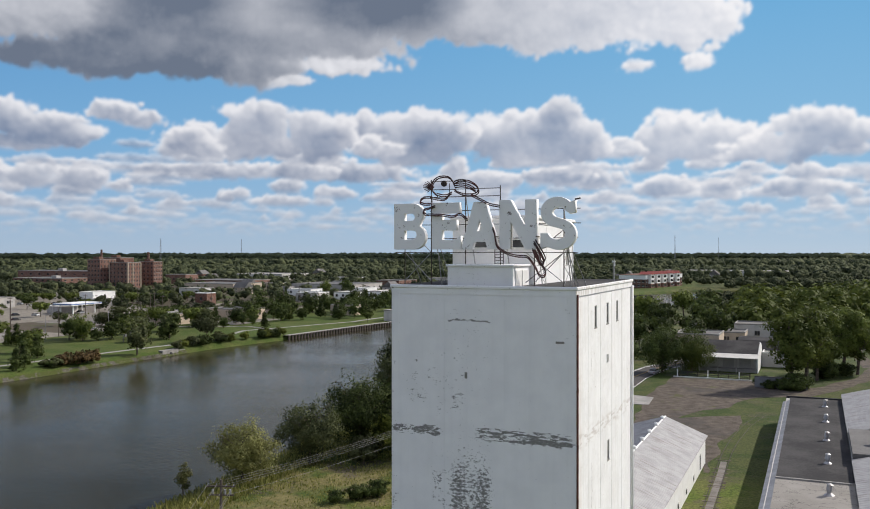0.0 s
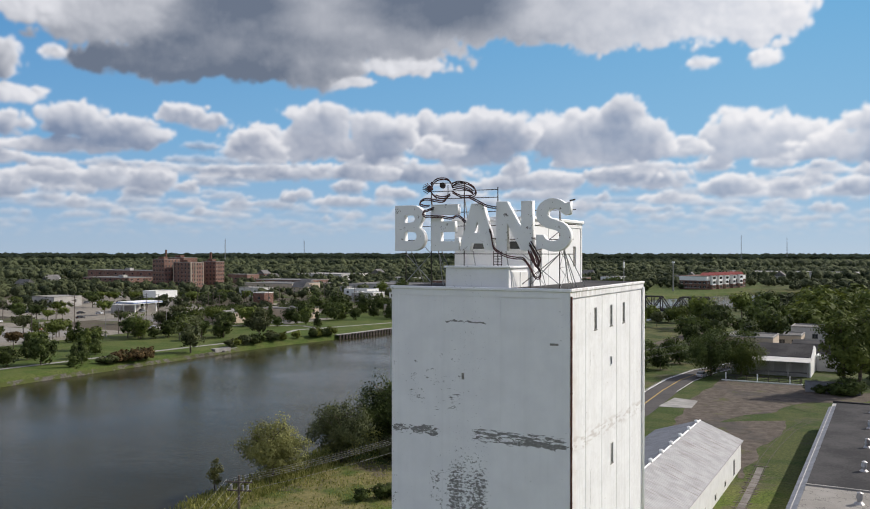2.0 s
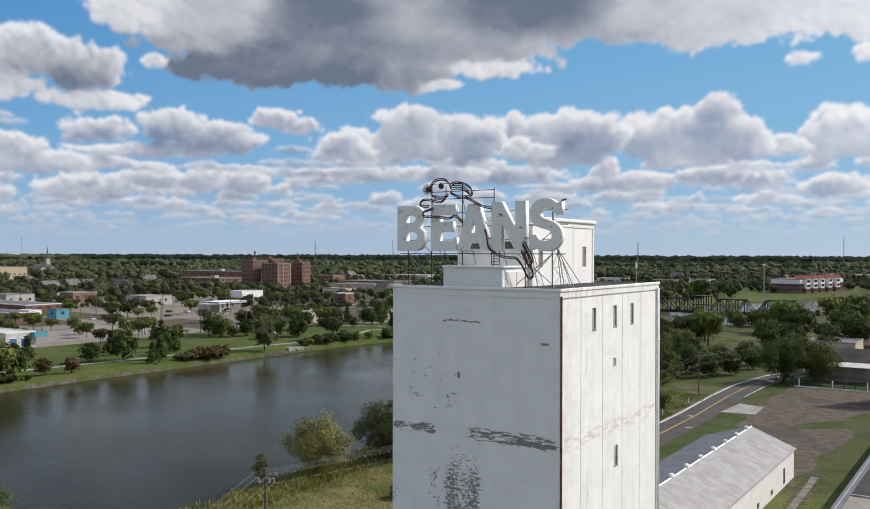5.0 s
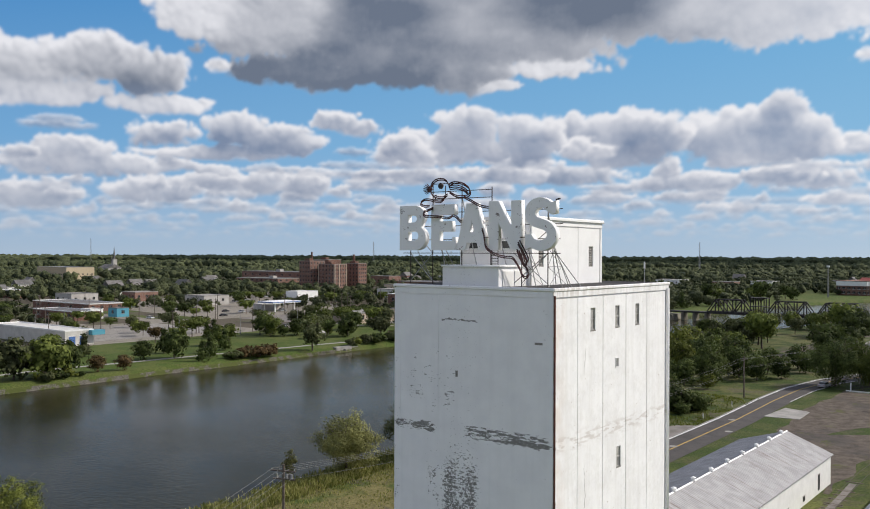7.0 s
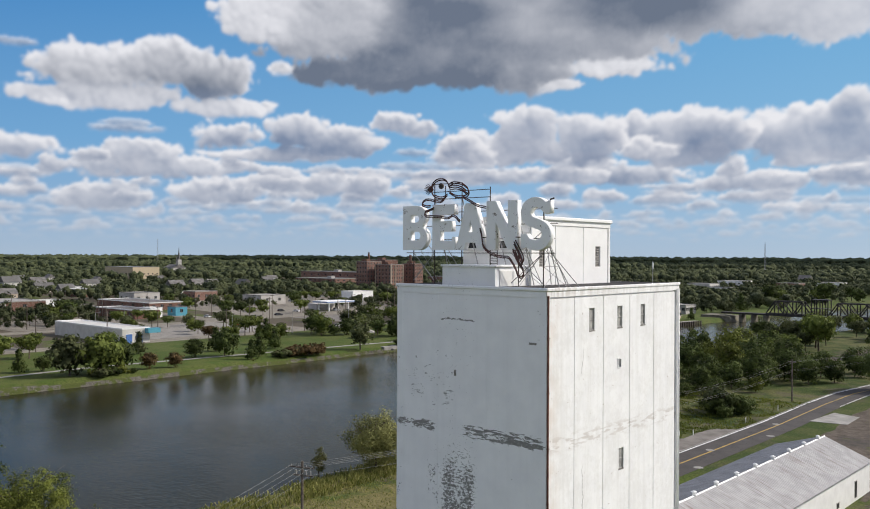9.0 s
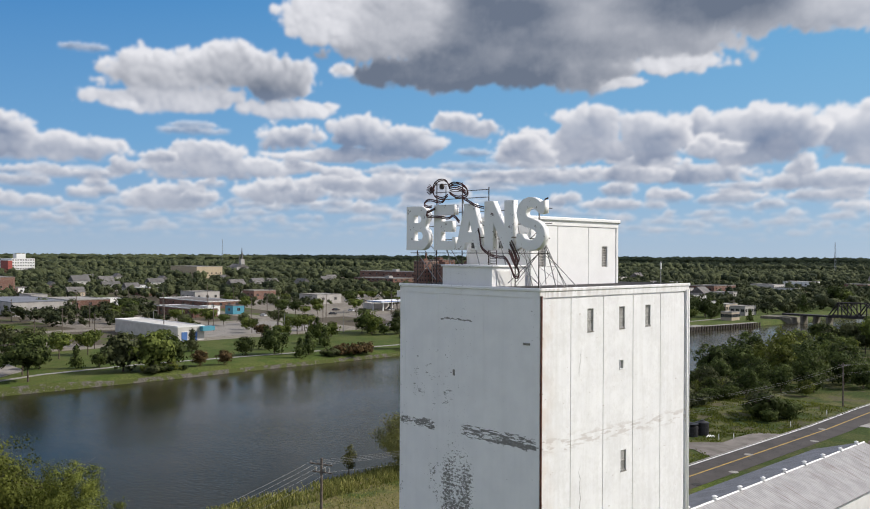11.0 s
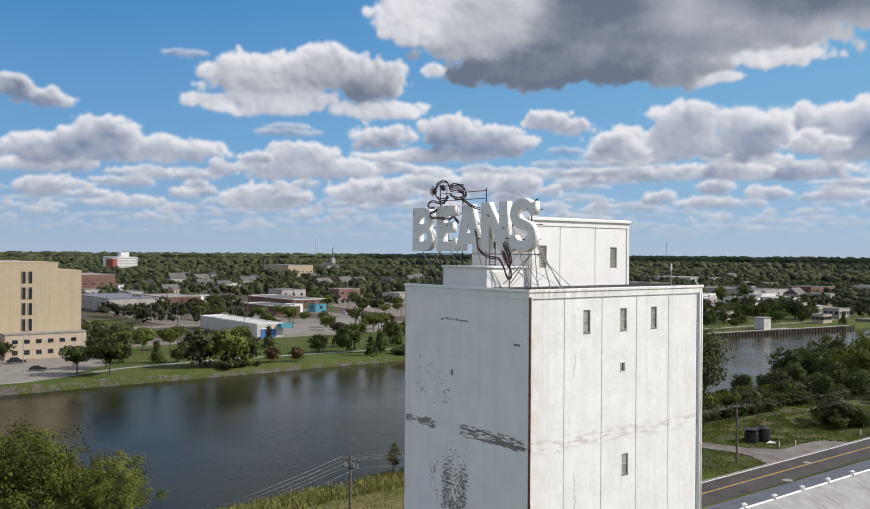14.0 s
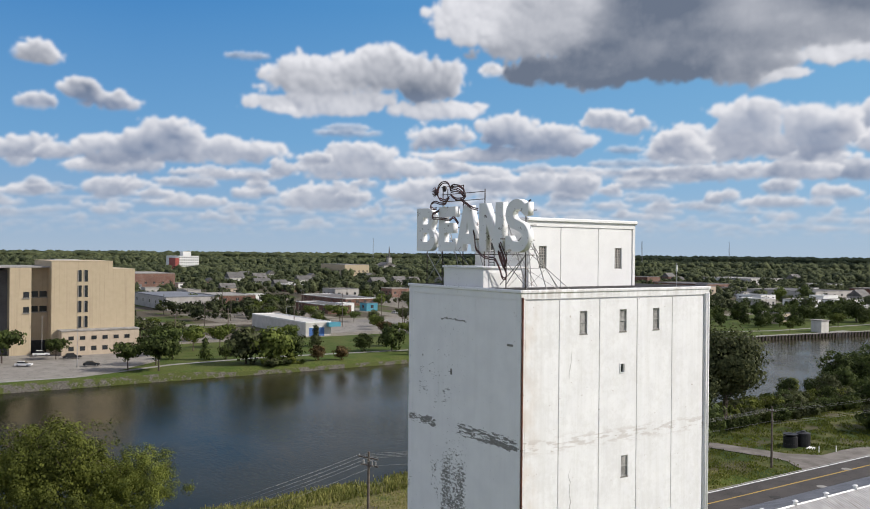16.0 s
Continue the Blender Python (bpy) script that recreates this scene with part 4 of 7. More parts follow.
twin = ((0, 0), (0.0, -0.17), (0.1, 0.12))
tube_run([(-11.34, 37.73), (-11.77, 38.18), (-11.72, 38.71), (-11.34, 39.09), (-10.77, 39.2), (-10.24, 39.06), (-9.96, 38.7), (-9.87, 38.48)], ((0, 0), (0.06, -0.12)))
tube_run([(-11.34, 37.73), (-10.86, 37.59), (-10.39, 37.62), (-10.05, 37.79)], ((0, 0), (0, 0.14)))
tube_run([(-9.96, 38.61), (-9.68, 38.82), (-8.98, 38.84), (-8.28, 38.6), (-7.87, 38.16), (-7.96, 37.86), (-8.51, 37.74), (-9.21, 37.81), (-9.91, 38.13)], ((0, 0), (0.05, -0.14)))
tube_run([(-9.87, 38.55), (-9.21, 38.6), (-8.51, 38.4), (-8.05, 38.1)], ((0, 0), (0, -0.15), (0.05, -0.3)))
tube_run([(-8.42, 37.7), (-7.68, 37.34), (-6.91, 36.97), (-6.09, 36.79)], ((0, 0), (0, -0.13)))
tube_run([(-10.29, 37.66), (-10.62, 37.32), (-11.34, 37.34), (-12.06, 37.49), (-12.59, 37.41), (-12.79, 37.15), (-12.5, 36.97), (-11.91, 36.95)], ((0, 0), (0.03, 0.12)))
tube_run([(-11.53, 36.77), (-12.06, 36.6), (-12.5, 36.44), (-12.45, 36.21), (-11.82, 36.12), (-10.86, 36.06), (-9.91, 35.95), (-9.44, 36.12), (-8.74, 35.63)], ((0, 0), (0.03, 0.12)))
tube_run([(-6.68, 35.13), (-6.54, 34.79), (-6.45, 34.28), (-6.32, 33.76), (-6.0, 33.47), (-5.33, 33.13), (-4.44, 32.96), (-3.91, 32.92), (-3.56, 32.58), (-3.22, 32.08), (-2.87, 31.5), (-2.57, 31.5), (-2.48, 31.84), (-2.7, 32.25), (-3.13, 32.79), (-3.48, 33.5)], ((0, 0), (0.0, -0.13)))
tube_run([(-3.39, 34.05), (-3.04, 33.5), (-2.7, 32.92), (-2.61, 32.59), (-2.78, 32.38), (-3.04, 32.92), (-3.3, 33.42)], twin)
for i in range(8):
    a = radians(120 + i * 17)
    part("spike", rodded((-11.6, TY, 38.35), (-11.75 + 0.75 * math.cos(a), TY - 0.05, 38.4 + 0.5 * math.sin(a)), 0.06, 0.03), M["tube"], tubing)
part("disc", rodded((-10.72, TY - 0.06, 38.6), (-10.72, TY + 0.06, 38.6), 0.24, sides=20), M["dark_steel"], tubing)
part("rod", rodded((-10.25, TY, 37.7), (-10.25, TY, 38.6), 0.035), M["dark_steel"], tubing)
for x in (-10.8, -9.2, -6.4, -3.2):
    part("bracket", rodded((x, TY, 37.6 if x < -7 else 34.4), (x, 1.45, 37.6 if x < -7 else 34.4), 0.04), M["dark_steel"], tubing)

# ---- sheds and yards beside the tower ----
shed = thing("storage_shed", "long white corrugated metal shed with a gable roof", "shed")
R1, Y0, Y1, RX, RZ, EZ = 0.2, 22.0, 80.2, -6.2, 6.9, 4.3
part("wall", boxed(-0.25, Y0, 0, 0.0, Y1 - 0.2, EZ), M["white"], shed)
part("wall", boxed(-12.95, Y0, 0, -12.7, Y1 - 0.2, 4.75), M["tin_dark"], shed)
part("gable", prismed([(-12.9, 0), (-0.1, 0), (-0.1, EZ), (RX, RZ - 0.1), (-12.9, 4.75)], "y", Y1 - 0.35, Y1 - 0.15), M["cream"], shed)


def ribbed_roof(xa, za, xb, zb, y0, y1, pitch, depth):
    """A sheet roof from ridge to eave with ribs down the slope."""
    bm = bmesh.new()
    n = int((y1 - y0) / pitch)
    d = Vector((xb - xa, 0, zb - za)).normalized()
    nor = Vector((-d.z, 0, d.x)) if d.x > 0 else Vector((d.z, 0, -d.x))
    rows = []
    for i in range(n * 4 + 1):
        y = y0 + (y1 - y0) * i / (n * 4)
        h = depth if i % 4 in (1, 2) else 0.0
        rows.append([bm.verts.new(Vector((x, y, z)) + nor * h) for x, z in ((xa, za), (xb, zb))] + [bm.verts.new((x, y, z - 0.08)) for x, z in ((xa, za), (xb, zb))])
    for a, b in zip(rows, rows[1:]):
        bm.faces.new((a[0], a[1], b[1], b[0])), bm.faces.new((a[2], b[2], b[3], a[3])), bm.faces.new((a[1], a[3], b[3], b[1]))
    bmesh.ops.recalc_face_normals(bm, faces=bm.faces)
    return bm


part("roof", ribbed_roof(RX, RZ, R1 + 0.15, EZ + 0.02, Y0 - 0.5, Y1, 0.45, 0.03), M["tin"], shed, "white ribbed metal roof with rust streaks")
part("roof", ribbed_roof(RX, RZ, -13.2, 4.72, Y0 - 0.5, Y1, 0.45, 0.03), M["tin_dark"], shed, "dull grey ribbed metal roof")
part("ridge_cap", prismed([(RX - 0.14, RZ - 0.03), (RX, RZ + 0.1), (RX + 0.14, RZ - 0.03), (RX, RZ + 0.02)], "y", Y0 - 0.5, Y1 + 0.05), M["white"], shed)
for i in range(10):
    y = 26 + i * 5.7
    v = part("ridge_vent", rodded((RX, y, RZ), (RX, y, RZ + 0.42), 0.24, 0.2, 10), M["white"], shed, "small white ridge vent", True)
    part("cap", rodded((RX, y, RZ + 0.42), (RX, y, RZ + 0.55), 0.34, 0.12, 10), M["white"], v)
for y, h in ((73.5, 2.2), (66.0, 0.7), (58.5, 0.7), (51.0, 0.7), (44.0, 0.7)):
    z = 0.5 if h > 2 else 0.6
    d = part("door" if h > 2 else "window", boxed(-0.02, y - 0.5, z, 0.03, y + 0.5, z + h), M["black"], shed, "dark opening in the shed wall")
    part("frame", boxed(-0.02, y - 0.58, z + h, 0.06, y + 0.58, z + h + 0.1), M["cream"], d)

flat = thing("flat_roofed_workshop", "long low workshop with a dark tar roof", "workshop")
part("wall", boxed(10.6, 40, 0, 20.4, 121, 4.75), M["grey_wall"], flat)
part("roof", boxed(11.3, 55, 4.75, 20.35, 120.6, 4.9), M["tar"], flat, "dark tar roof")
part("roof", boxed(11.3, 40, 4.75, 20.35, 54.8, 4.85), M["pale_lot"], flat, "pale roof deck")
part("roof_edge", prismed([(10.1, 4.55), (11.35, 4.95), (11.35, 4.7), (10.1, 4.3)], "y", 40, 117), M["tin_dark"], flat, "blue-grey sloping roof edge")
part("parapet", boxed(10.6, 120.6, 4.75, 20.4, 121, 5.15), M["tar"], flat)
part("parapet", boxed(11.3, 54.7, 4.85, 20.35, 55.0, 5.05), M["concrete"], flat)
for i, y in enumerate((112, 96.5, 81, 65.5, 49.0)):
    v = thing("roof_vent", "grey metal turbine vent on a tar roof", "roof vent", "vents on the workshop roof", at=(17.4, y, 4.85))
    part("base", rodded((0, 0, 0), (0, 0, 0.3), 0.62, 0.28, 12), M["steel"], v)
    part("neck", rodded((0, 0, 0.3), (0, 0, 0.7), 0.26, 0.26, 12), M["steel"], v)
    part("hood", rodded((0, 0, 0.62), (0.08, 0.05, 1.25), 0.36, 0.3, 12), M["steel"], v)
    part("cap", rodded((0.08, 0.05, 1.25), (0.1, 0.06, 1.4), 0.4, 0.1, 12), M["steel"], v)
hall = thing("metal_hall", "taller hall with a ribbed pale metal roof", "hall")
part("wall", boxed(20.45, 30, 0, 40, 123, 5.6), M["grey_wall"], hall)
part("roof", ribbed_roof(31, 8.6, 20.3, 5.7, 84, 123, 0.9, 0.06), M["tin"], hall, "pale ribbed metal roof")
part("roof", ribbed_roof(31, 8.6, 40.2, 5.7, 84, 123, 0.9, 0.06), M["tin"], hall)
part("gable", prismed([(20.6, 5.6), (40, 5.6), (31, 8.5)], "y", 122.5, 122.9), M["grey_wall"], hall)
part("roof", ribbed_roof(31, 8.4, 20.3, 5.6, 30, 66, 0.9, 0.06), M["tin"], hall)
part("roof", boxed(20.45, 66, 5.6, 40, 84, 6.4), M["grey_felt"], hall, "grey felt roof")
chim = thing("flue_pipe", "shiny metal flue with a dark cap on a roof", "flue", at=(24.6, 74.5, 6.35))
part("pipe", rodded((0, 0, 0), (0, 0, 2.3), 0.42, sides=14), M["steel"], chim, "", True)
part("cap", rodded((0, 0, 2.3), (0, 0, 2.55), 0.7, 0.6, 14), M["dark_steel"], chim)
part("hatch", boxed(23.4, 68, 6.4, 25.4, 70.4, 6.5), M["black"], hall, "dark roof hatch")


# ---- buildings: near corner (x, y), depth away along -x, length along +y ----
def window_rows(b, x, y, lx, ly, h, floors, nx, ny, base=1.0, wide=1.3, high=1.5, trim="concrete"):
    """Windows with frames on the two faces that look to the river and to the south."""
    step = (h - base) / floors
    for f in range(floors):
        z = base + f * step + (step - high) * 0.45
        for i in range(ny):
            c = y + ly * (i + 0.5) / ny
            w = part("window", boxed(x - 0.05, c - wide / 2, z, x + 0.03, c + wide / 2, z + high), M["glass"], b)
            part("sill", boxed(x, c - wide / 2 - 0.1, z - 0.16, x + 0.12, c + wide / 2 + 0.1, z), M[trim], w)
            part("mullion", boxed(x + 0.02, c - 0.05, z, x + 0.06, c + 0.05, z + high), M[trim], w)
        for i in range(nx):
            c = x - lx * (i + 0.5) / nx
            w = part("window", boxed(c - wide / 2, y - 0.03, z, c + wide / 2, y + 0.05, z + high), M["glass"], b)
            part("sill", boxed(c - wide / 2 - 0.1, y - 0.12, z - 0.16, c + wide / 2 + 0.1, y, z), M[trim], w)
            part("mullion", boxed(c - 0.05, y - 0.06, z, c + 0.05, y - 0.02, z + high), M[trim], w)


def block(b, x, y, lx, ly, h, wall, roof="grey_felt", rim="concrete", z0=0.0):
    """A flat-roofed block: wall, roof deck and a parapet rim."""
    part("wall", boxed(x - lx, y, z0, x, y + ly, h - 0.3), M[wall], b)
    part("roof", boxed(x - lx + 0.3, y + 0.3, h - 0.32, x - 0.3, y + ly - 0.3, h - 0.2), M[roof], b)
    for r in ((x - lx, y - 0.1, x + 0.1, y + 0.3), (x - lx, y + ly - 0.3, x + 0.1, y + ly), (x - 0.3, y + 0.3, x + 0.1, y + ly - 0.3), (x - lx, y + 0.3, x - lx + 0.3, y + ly - 0.3)):
        part("parapet", boxed(r[0], r[1], h - 0.3, r[2], r[3], h + 0.15), M[rim], b)


def low_building(label, x, y, lx, ly, h, wall, roof="grey_felt", rim="concrete", nx=3, ny=3, category="building"):
    b = thing("low_building", label, category)
    block(b, x, y, lx, ly, h, wall, roof, rim)
    if nx or ny:
        window_rows(b, x, y, lx, ly, h, 1, nx, ny, 0.8, 1.8, min(1.6, h * 0.35))
    return b


def gabled_house(label, x, y, lx, ly, h, wall, roof="shingle"):
    b = thing("house", label, "house")
    part("wall", boxed(x - lx, y, 0, x, y + ly, h), M[wall], b)
    rise = min(lx, ly) * 0.42
    if ly >= lx:
        part("roof", prismed([(x - lx - 0.4, h - 0.1), (x + 0.4, h - 0.1), (x - lx / 2, h + rise)], "y", y - 0.3, y + ly + 0.3), M[roof], b)
    else:
        part("roof", prismed([(y - 0.4, h - 0.1), (y + ly + 0.4, h - 0.1), (y + ly / 2, h + rise)], "x", x - lx - 0.3, x + 0.3), M[roof], b)
    window_rows(b, x, y, lx, ly, h, 2 if h > 4.5 else 1, 2, 3, 0.6, 1.0, 1.2, "white")
    return b


# warehouse beyond the yard
ware = thing("warehouse", "low white warehouse with loading bays and a dark felt roof", "warehouse")
part("wall", boxed(-19.0, 193.5, 0, 1.0, 208, 4.6), M["cream"], ware)
part("roof", prismed([(189.6, 3.9), (189.6, 4.05), (194.6, 4.75), (194.6, 4.6)], "x", -19.6, 1.2), M["cream"], ware, "pale sloping lean-to roof")
part("roof", prismed([(194.6, 4.6), (194.6, 4.9), (203.5, 7.6), (208.6, 6.2), (208.6, 5.9), (203.5, 7.3)], "x", -19.4, 0.9), M["tar"], ware, "dark felt roof")
part("end_wall", prismed([(190.2, 0), (208, 0), (208, 6.0), (203.5, 7.25), (194.6, 4.55), (190.2, 3.9)], "x", 0.95, 1.25), M["white"], ware, "white gabled end wall")
for i in range(5):
    part("column", boxed(-19.2 + i * 4.9, 190.2, 0, -18.9 + i * 4.9, 190.5, 3.9), M["grey_wall"], ware)
for i in range(4):
    d = part("door", boxed(-17.0 + i * 4.4, 193.4, 0.9, -14.0 + i * 4.4, 193.47, 3.4), M["grey_wall"], ware, "pale roller door")
    part("frame", boxed(-17.1 + i * 4.4, 193.36, 3.4, -13.9 + i * 4.4, 193.48, 3.55), M["concrete"], d)
part("dock", boxed(-18.5, 191.0, 0, 0.8, 193.5, 0.9), M["concrete"], ware, "concrete loading dock")
annex = thing("warehouse_annex", "low pale annex with a dark curved roof", "building")
block(annex, 11, 206, 9.5, 10, 4.2, "cream", "concrete", "white")
part("roof", prismed([(212, 4.2), (216, 6.6), (222, 7.2), (228, 6.4), (231, 4.4)], "x", -6, 12), M["tar"], annex, "dark curved roof")
part("wall", boxed(-5.8, 212.2, 0, 11.8, 230.6, 4.3), M["cream"], annex)
tanb = thing("tan_workshop", "tan two-storey workshop behind the warehouse", "building")
block(tanb, -13, 232, 14, 16, 6.4, "tan", "grey_felt", "concrete")
window_rows(tanb, -13, 232, 14, 16, 6.4, 1, 3, 0, 2.0, 1.8, 1.6)
yard_wall = thing("yard_wall", "dark grey block wall with bushes in front", "wall")
part("wall", boxed(2.0, 164.5, 0, 14.0, 164.9, 2.6), M["tin_dark"], yard_wall)
part("coping", boxed(1.95, 164.4, 2.6, 14.05, 165.0, 2.75), M["grey_felt"], yard_wall)
fence = thing("yard_fence", "low dark fence with white posts before the warehouse", "fence")
for i in range(8):
    part("post", boxed(-18.2 + i * 2.6, 176.0, 0, -17.95 + i * 2.6, 176.25, 1.5 if i % 3 else 2.0), M["white" if i % 3 == 0 else "dark_steel"], fence)
for z in (0.3, 0.7, 1.1, 1.4):
    part("rail", boxed(-18.2, 176.1, z, 0.3, 176.18, z + 0.14), M["black"], fence)
part("kerb", boxed(-19, 175.0, 0, 1, 175.3, 0.25), M["white"], fence)
for lab, x, y, lx, ly, h, wl, rf in (("low tan brick building with a flat roof", -7, 257, 12, 14, 5.2, "tan", "grey_felt"), ("tan building with a grey roof", 4, 275, 16, 14, 6.8, "cream", "shingle"),
                                     ("long tan building behind trees", 75, 258, 30, 14, 5.0, "tan", "grey_felt")):
    low_building(lab, x, y, lx, ly, h, wl, rf)

# brick hospital
hosp = thing("brick_hospital", "large red brick hospital of several blocks with tall chimneys", "hospital", at=(-3, -3, 0))
hosp.scale = (1, 1, 0.94)
for x, y, lx, ly, h, across, along in ((-577, 540, 15, 20, 28.2, 4, 5), (-551, 547, 22, 17, 25.0, 5, 5), (-556, 586, 18, 12, 25.6, 4, 4), (-573, 560, 14, 30, 22.5, 3, 7)):
    block(hosp, x, y, lx, ly, h, "brick", "grey_felt", "concrete")
    window_rows(hosp, x, y, lx, ly, h, 6, across, along, 1.5, 1.4, 2.0)
block(hosp, -578, 566, 24, 18, 29.5, "brick_dark", "grey_felt", "concrete")
part("chimney", rodded((-584, 549, 20), (-584, 549, 37.5), 1.1, 0.9, 12), M["brick_dark"], hosp)
part("chimney", rodded((-566, 590, 20), (-566, 590, 35.0), 1.4, 1.2, 12), M["brick_dark"], hosp)
for x, y, lx, ly, h in ((-632, 548, 64, 40, 8.5), (-640, 600, 110, 34, 14.5), (-618, 618, 16, 12, 17.0)):
    block(hosp, x, y, lx, ly, h, "brick", "grey_felt", "concrete")
    window_rows(hosp, x, y, lx, ly, h, 2, 9, 5, 1.0, 2.4, 1.6)
for x, y, z in ((-562, 551, 25.0), (-586, 545, 28.2), (-566, 589, 25.6), (-590, 571, 29.5), (-660, 615, 14.5), (-700, 610, 14.5), (-655, 560, 8.5), (-612, 582, 20.0)):
    part("plant_room", boxed(x - 4, y, z - 0.4, x + 3, y + 5, z + 2.4), M["brick_dark"] if z > 20 else M["grey_wall"], hosp)
for y in (547.2, 553.0, 563.2):
    part("pilaster", boxed(-551.0, y, 0, -550.6, y + 0.7, 24.8), M["tan"], hosp, "pale vertical strip")
for x in (-551.8, -572.8):
    part("pilaster", boxed(x, 546.6, 0, x + 0.7, 547.0, 24.8), M["tan"], hosp, "pale vertical strip")
low_building("low red brick building near the hospital", -582, 656, 26, 20, 9.6, "brick", ny=5, nx=6)

# beige office block by the river
beige = thing("office_block", "tall windowless beige concrete office block by the river", "office block")
part("wall", boxed(-275, 13, 0, -245, 31.5, 29.3), M["beige"], beige)
part("wall", boxed(-275, 31.5, 0, -245, 38.6, 27.0), M["beige"], beige)
part("wall", boxed(-275, 7.6, 0, -251.5, 13, 27.2), M["beige"], beige)
part("wall", boxed(-276, 1.4, 0, -247.5, 7.6, 27.3), M["beige"], beige)
part("wall", boxed(-276, -60, 0, -252, 1.4, 26.5), M["grey_felt"], beige, "dark glazed wall")
part("roof", boxed(-275.5, -60, 27.3, -247.8, 13, 27.7), M["concrete"], beige)
part("parapet", boxed(-275.2, 12.9, 29.3, -244.9, 31.6, 29.55), M["beige"], beige)
part("plant_room", boxed(-270, 16, 29.3, -256, 24, 29.8), M["grey_wall"], beige)
part("annex", boxed(-245, 15, 0, -239.5, 38.6, 7.6), M["tan"], beige, "low tan brick annex")
part("coping", boxed(-245, 14.8, 7.6, -239.3, 38.8, 7.9), M["concrete"], beige)
for k in range(4):
    z = 8.2 + k * 4.9
    for y in (21.0, 22.9):
        w = part("window", boxed(-245.1, y, z, -244.93, y + 0.95, z + 3.7), M["glass"], beige, "tall dark slit window")
        part("frame", boxed(-245.0, y - 0.15, z, -244.8, y, z + 3.7), M["concrete"], w)
for k in range(2):
    z = 13.3 + k * 4.7
    w = part("window", boxed(-247.6, 5.3, z, -247.43, 7.0, z + 1.8), M["glass"], beige)
    part("sill", boxed(-247.5, 5.1, z - 0.3, -247.2, 7.2, z), M["concrete"], w)
    for y in (8.0, 10.6):
        w = part("window", boxed(-251.6, y, z, -251.43, y + 2.2, z + 1.8), M["glass"], beige)
        part("sill", boxed(-251.5, y - 0.2, z - 0.3, -251.2, y + 2.4, z), M["concrete"], w)
for k in range(5):
    for y in range(-56, -1, 4):
        part("window", boxed(-252.1, y, 3.5 + k * 4.8, -251.92, y + 3.2, 6.3 + k * 4.8), M["glass"], beige)
for i in range(6):
    part("window", boxed(-239.6, 17 + i * 3.4, 1.4, -239.45, 18.6 + i * 3.4, 2.8), M["glass"], beige)
    part("window", boxed(-239.6, 17 + i * 3.4, 4.8, -239.45, 18.6 + i * 3.4, 6.0), M["glass"], beige)
part("door", boxed(-251.6, 7.7, 0, -251.4, 12.8, 4.2), M["black"], beige, "dark glazed entrance")

# low buildings across the river
lw = low_building("long low white building with a flat roof and blue doors", -260, 108, 54, 11, 5.5, "cream", "cream", "white", 0, 0)
for i, y in enumerate((109.5, 113.6)):
    d = part("door", boxed(-260.05, y, 0, -259.9, y + 2.4, 3.4), M["blue"], lw, "blue door")
    part("frame", boxed(-260.05, y - 0.2, 3.4, -259.85, y + 2.6, 3.6), M["white"], d)
part("fascia", boxed(-260.1, 117.0, 3.6, -257.5, 122.0, 5.3), M["cyan"], lw, "blue fascia band")
low_building("low tan brick building beside the park", -236, 282, 22, 18, 5.6, "tan", "grey_felt", "concrete", 0, 2)
low_building("brown brick shop row with pale flat roofs", -423, 213, 62, 22, 4.4, "brick_dark", "shingle", "white", 5, 4, "shop")
low_building("small shop with a bright cyan wall", -374, 200, 8, 7, 4.8, "cyan", "shingle", "shingle", 1, 1, "shop")
low_building("small white kiosk beside the shops", -372, 184, 9, 7, 5.0, "white", "concrete", "white", 1, 1, "kiosk")
low_building("grey flat-roofed shop on the lot", -424, 293, 20, 20, 6.2, "grey_wall", "concrete", "concrete", 3, 2, "shop")
low_building("white flat-roofed shop near the hospital", -421, 371, 12, 20, 6.6, "white", "concrete", "white", 0, 0, "shop")
low_building("narrow dark brick building with white rim", -333, 377, 9, 9, 7.4, "brick_dark", "shingle", "white", 1, 1)
low_building("brown brick shop on the cross street", -366, 172, 40, 14, 4.6, "brick_dark", "grey_felt", "white", 4, 3, "shop")
low_building("long grey-green metal shed roof", -429, 105, 64, 30, 7.4, "grey_wall", "tin_dark", "tin_dark", 5, 4)
low_building("brown brick flats with pale window heads", -652, 140, 60, 40, 14.5, "brick", "concrete", "concrete", 8, 6, "flats")
low_building("pale yellow brick school", -945, 492, 68, 36, 16.5, "beige", "tin_dark", "concrete", 10, 6, "school")
low_building("brown low shop behind trees", -470, 150, 40, 24, 5.4, "brick_dark", "concrete", "concrete", 4, 3, "shop")
rw = thing("tower_block", "distant white tower block with red end walls", "tower block")
block(rw, -1208, 360, 60, 30, 24.5, "white", "concrete", "white")
block(rw, -1206, 354.5, 30, 5.4, 22.0, "red_roof", "concrete", "white")
block(rw, -1220, 370, 14, 12, 31.0, "white", "concrete", "white")
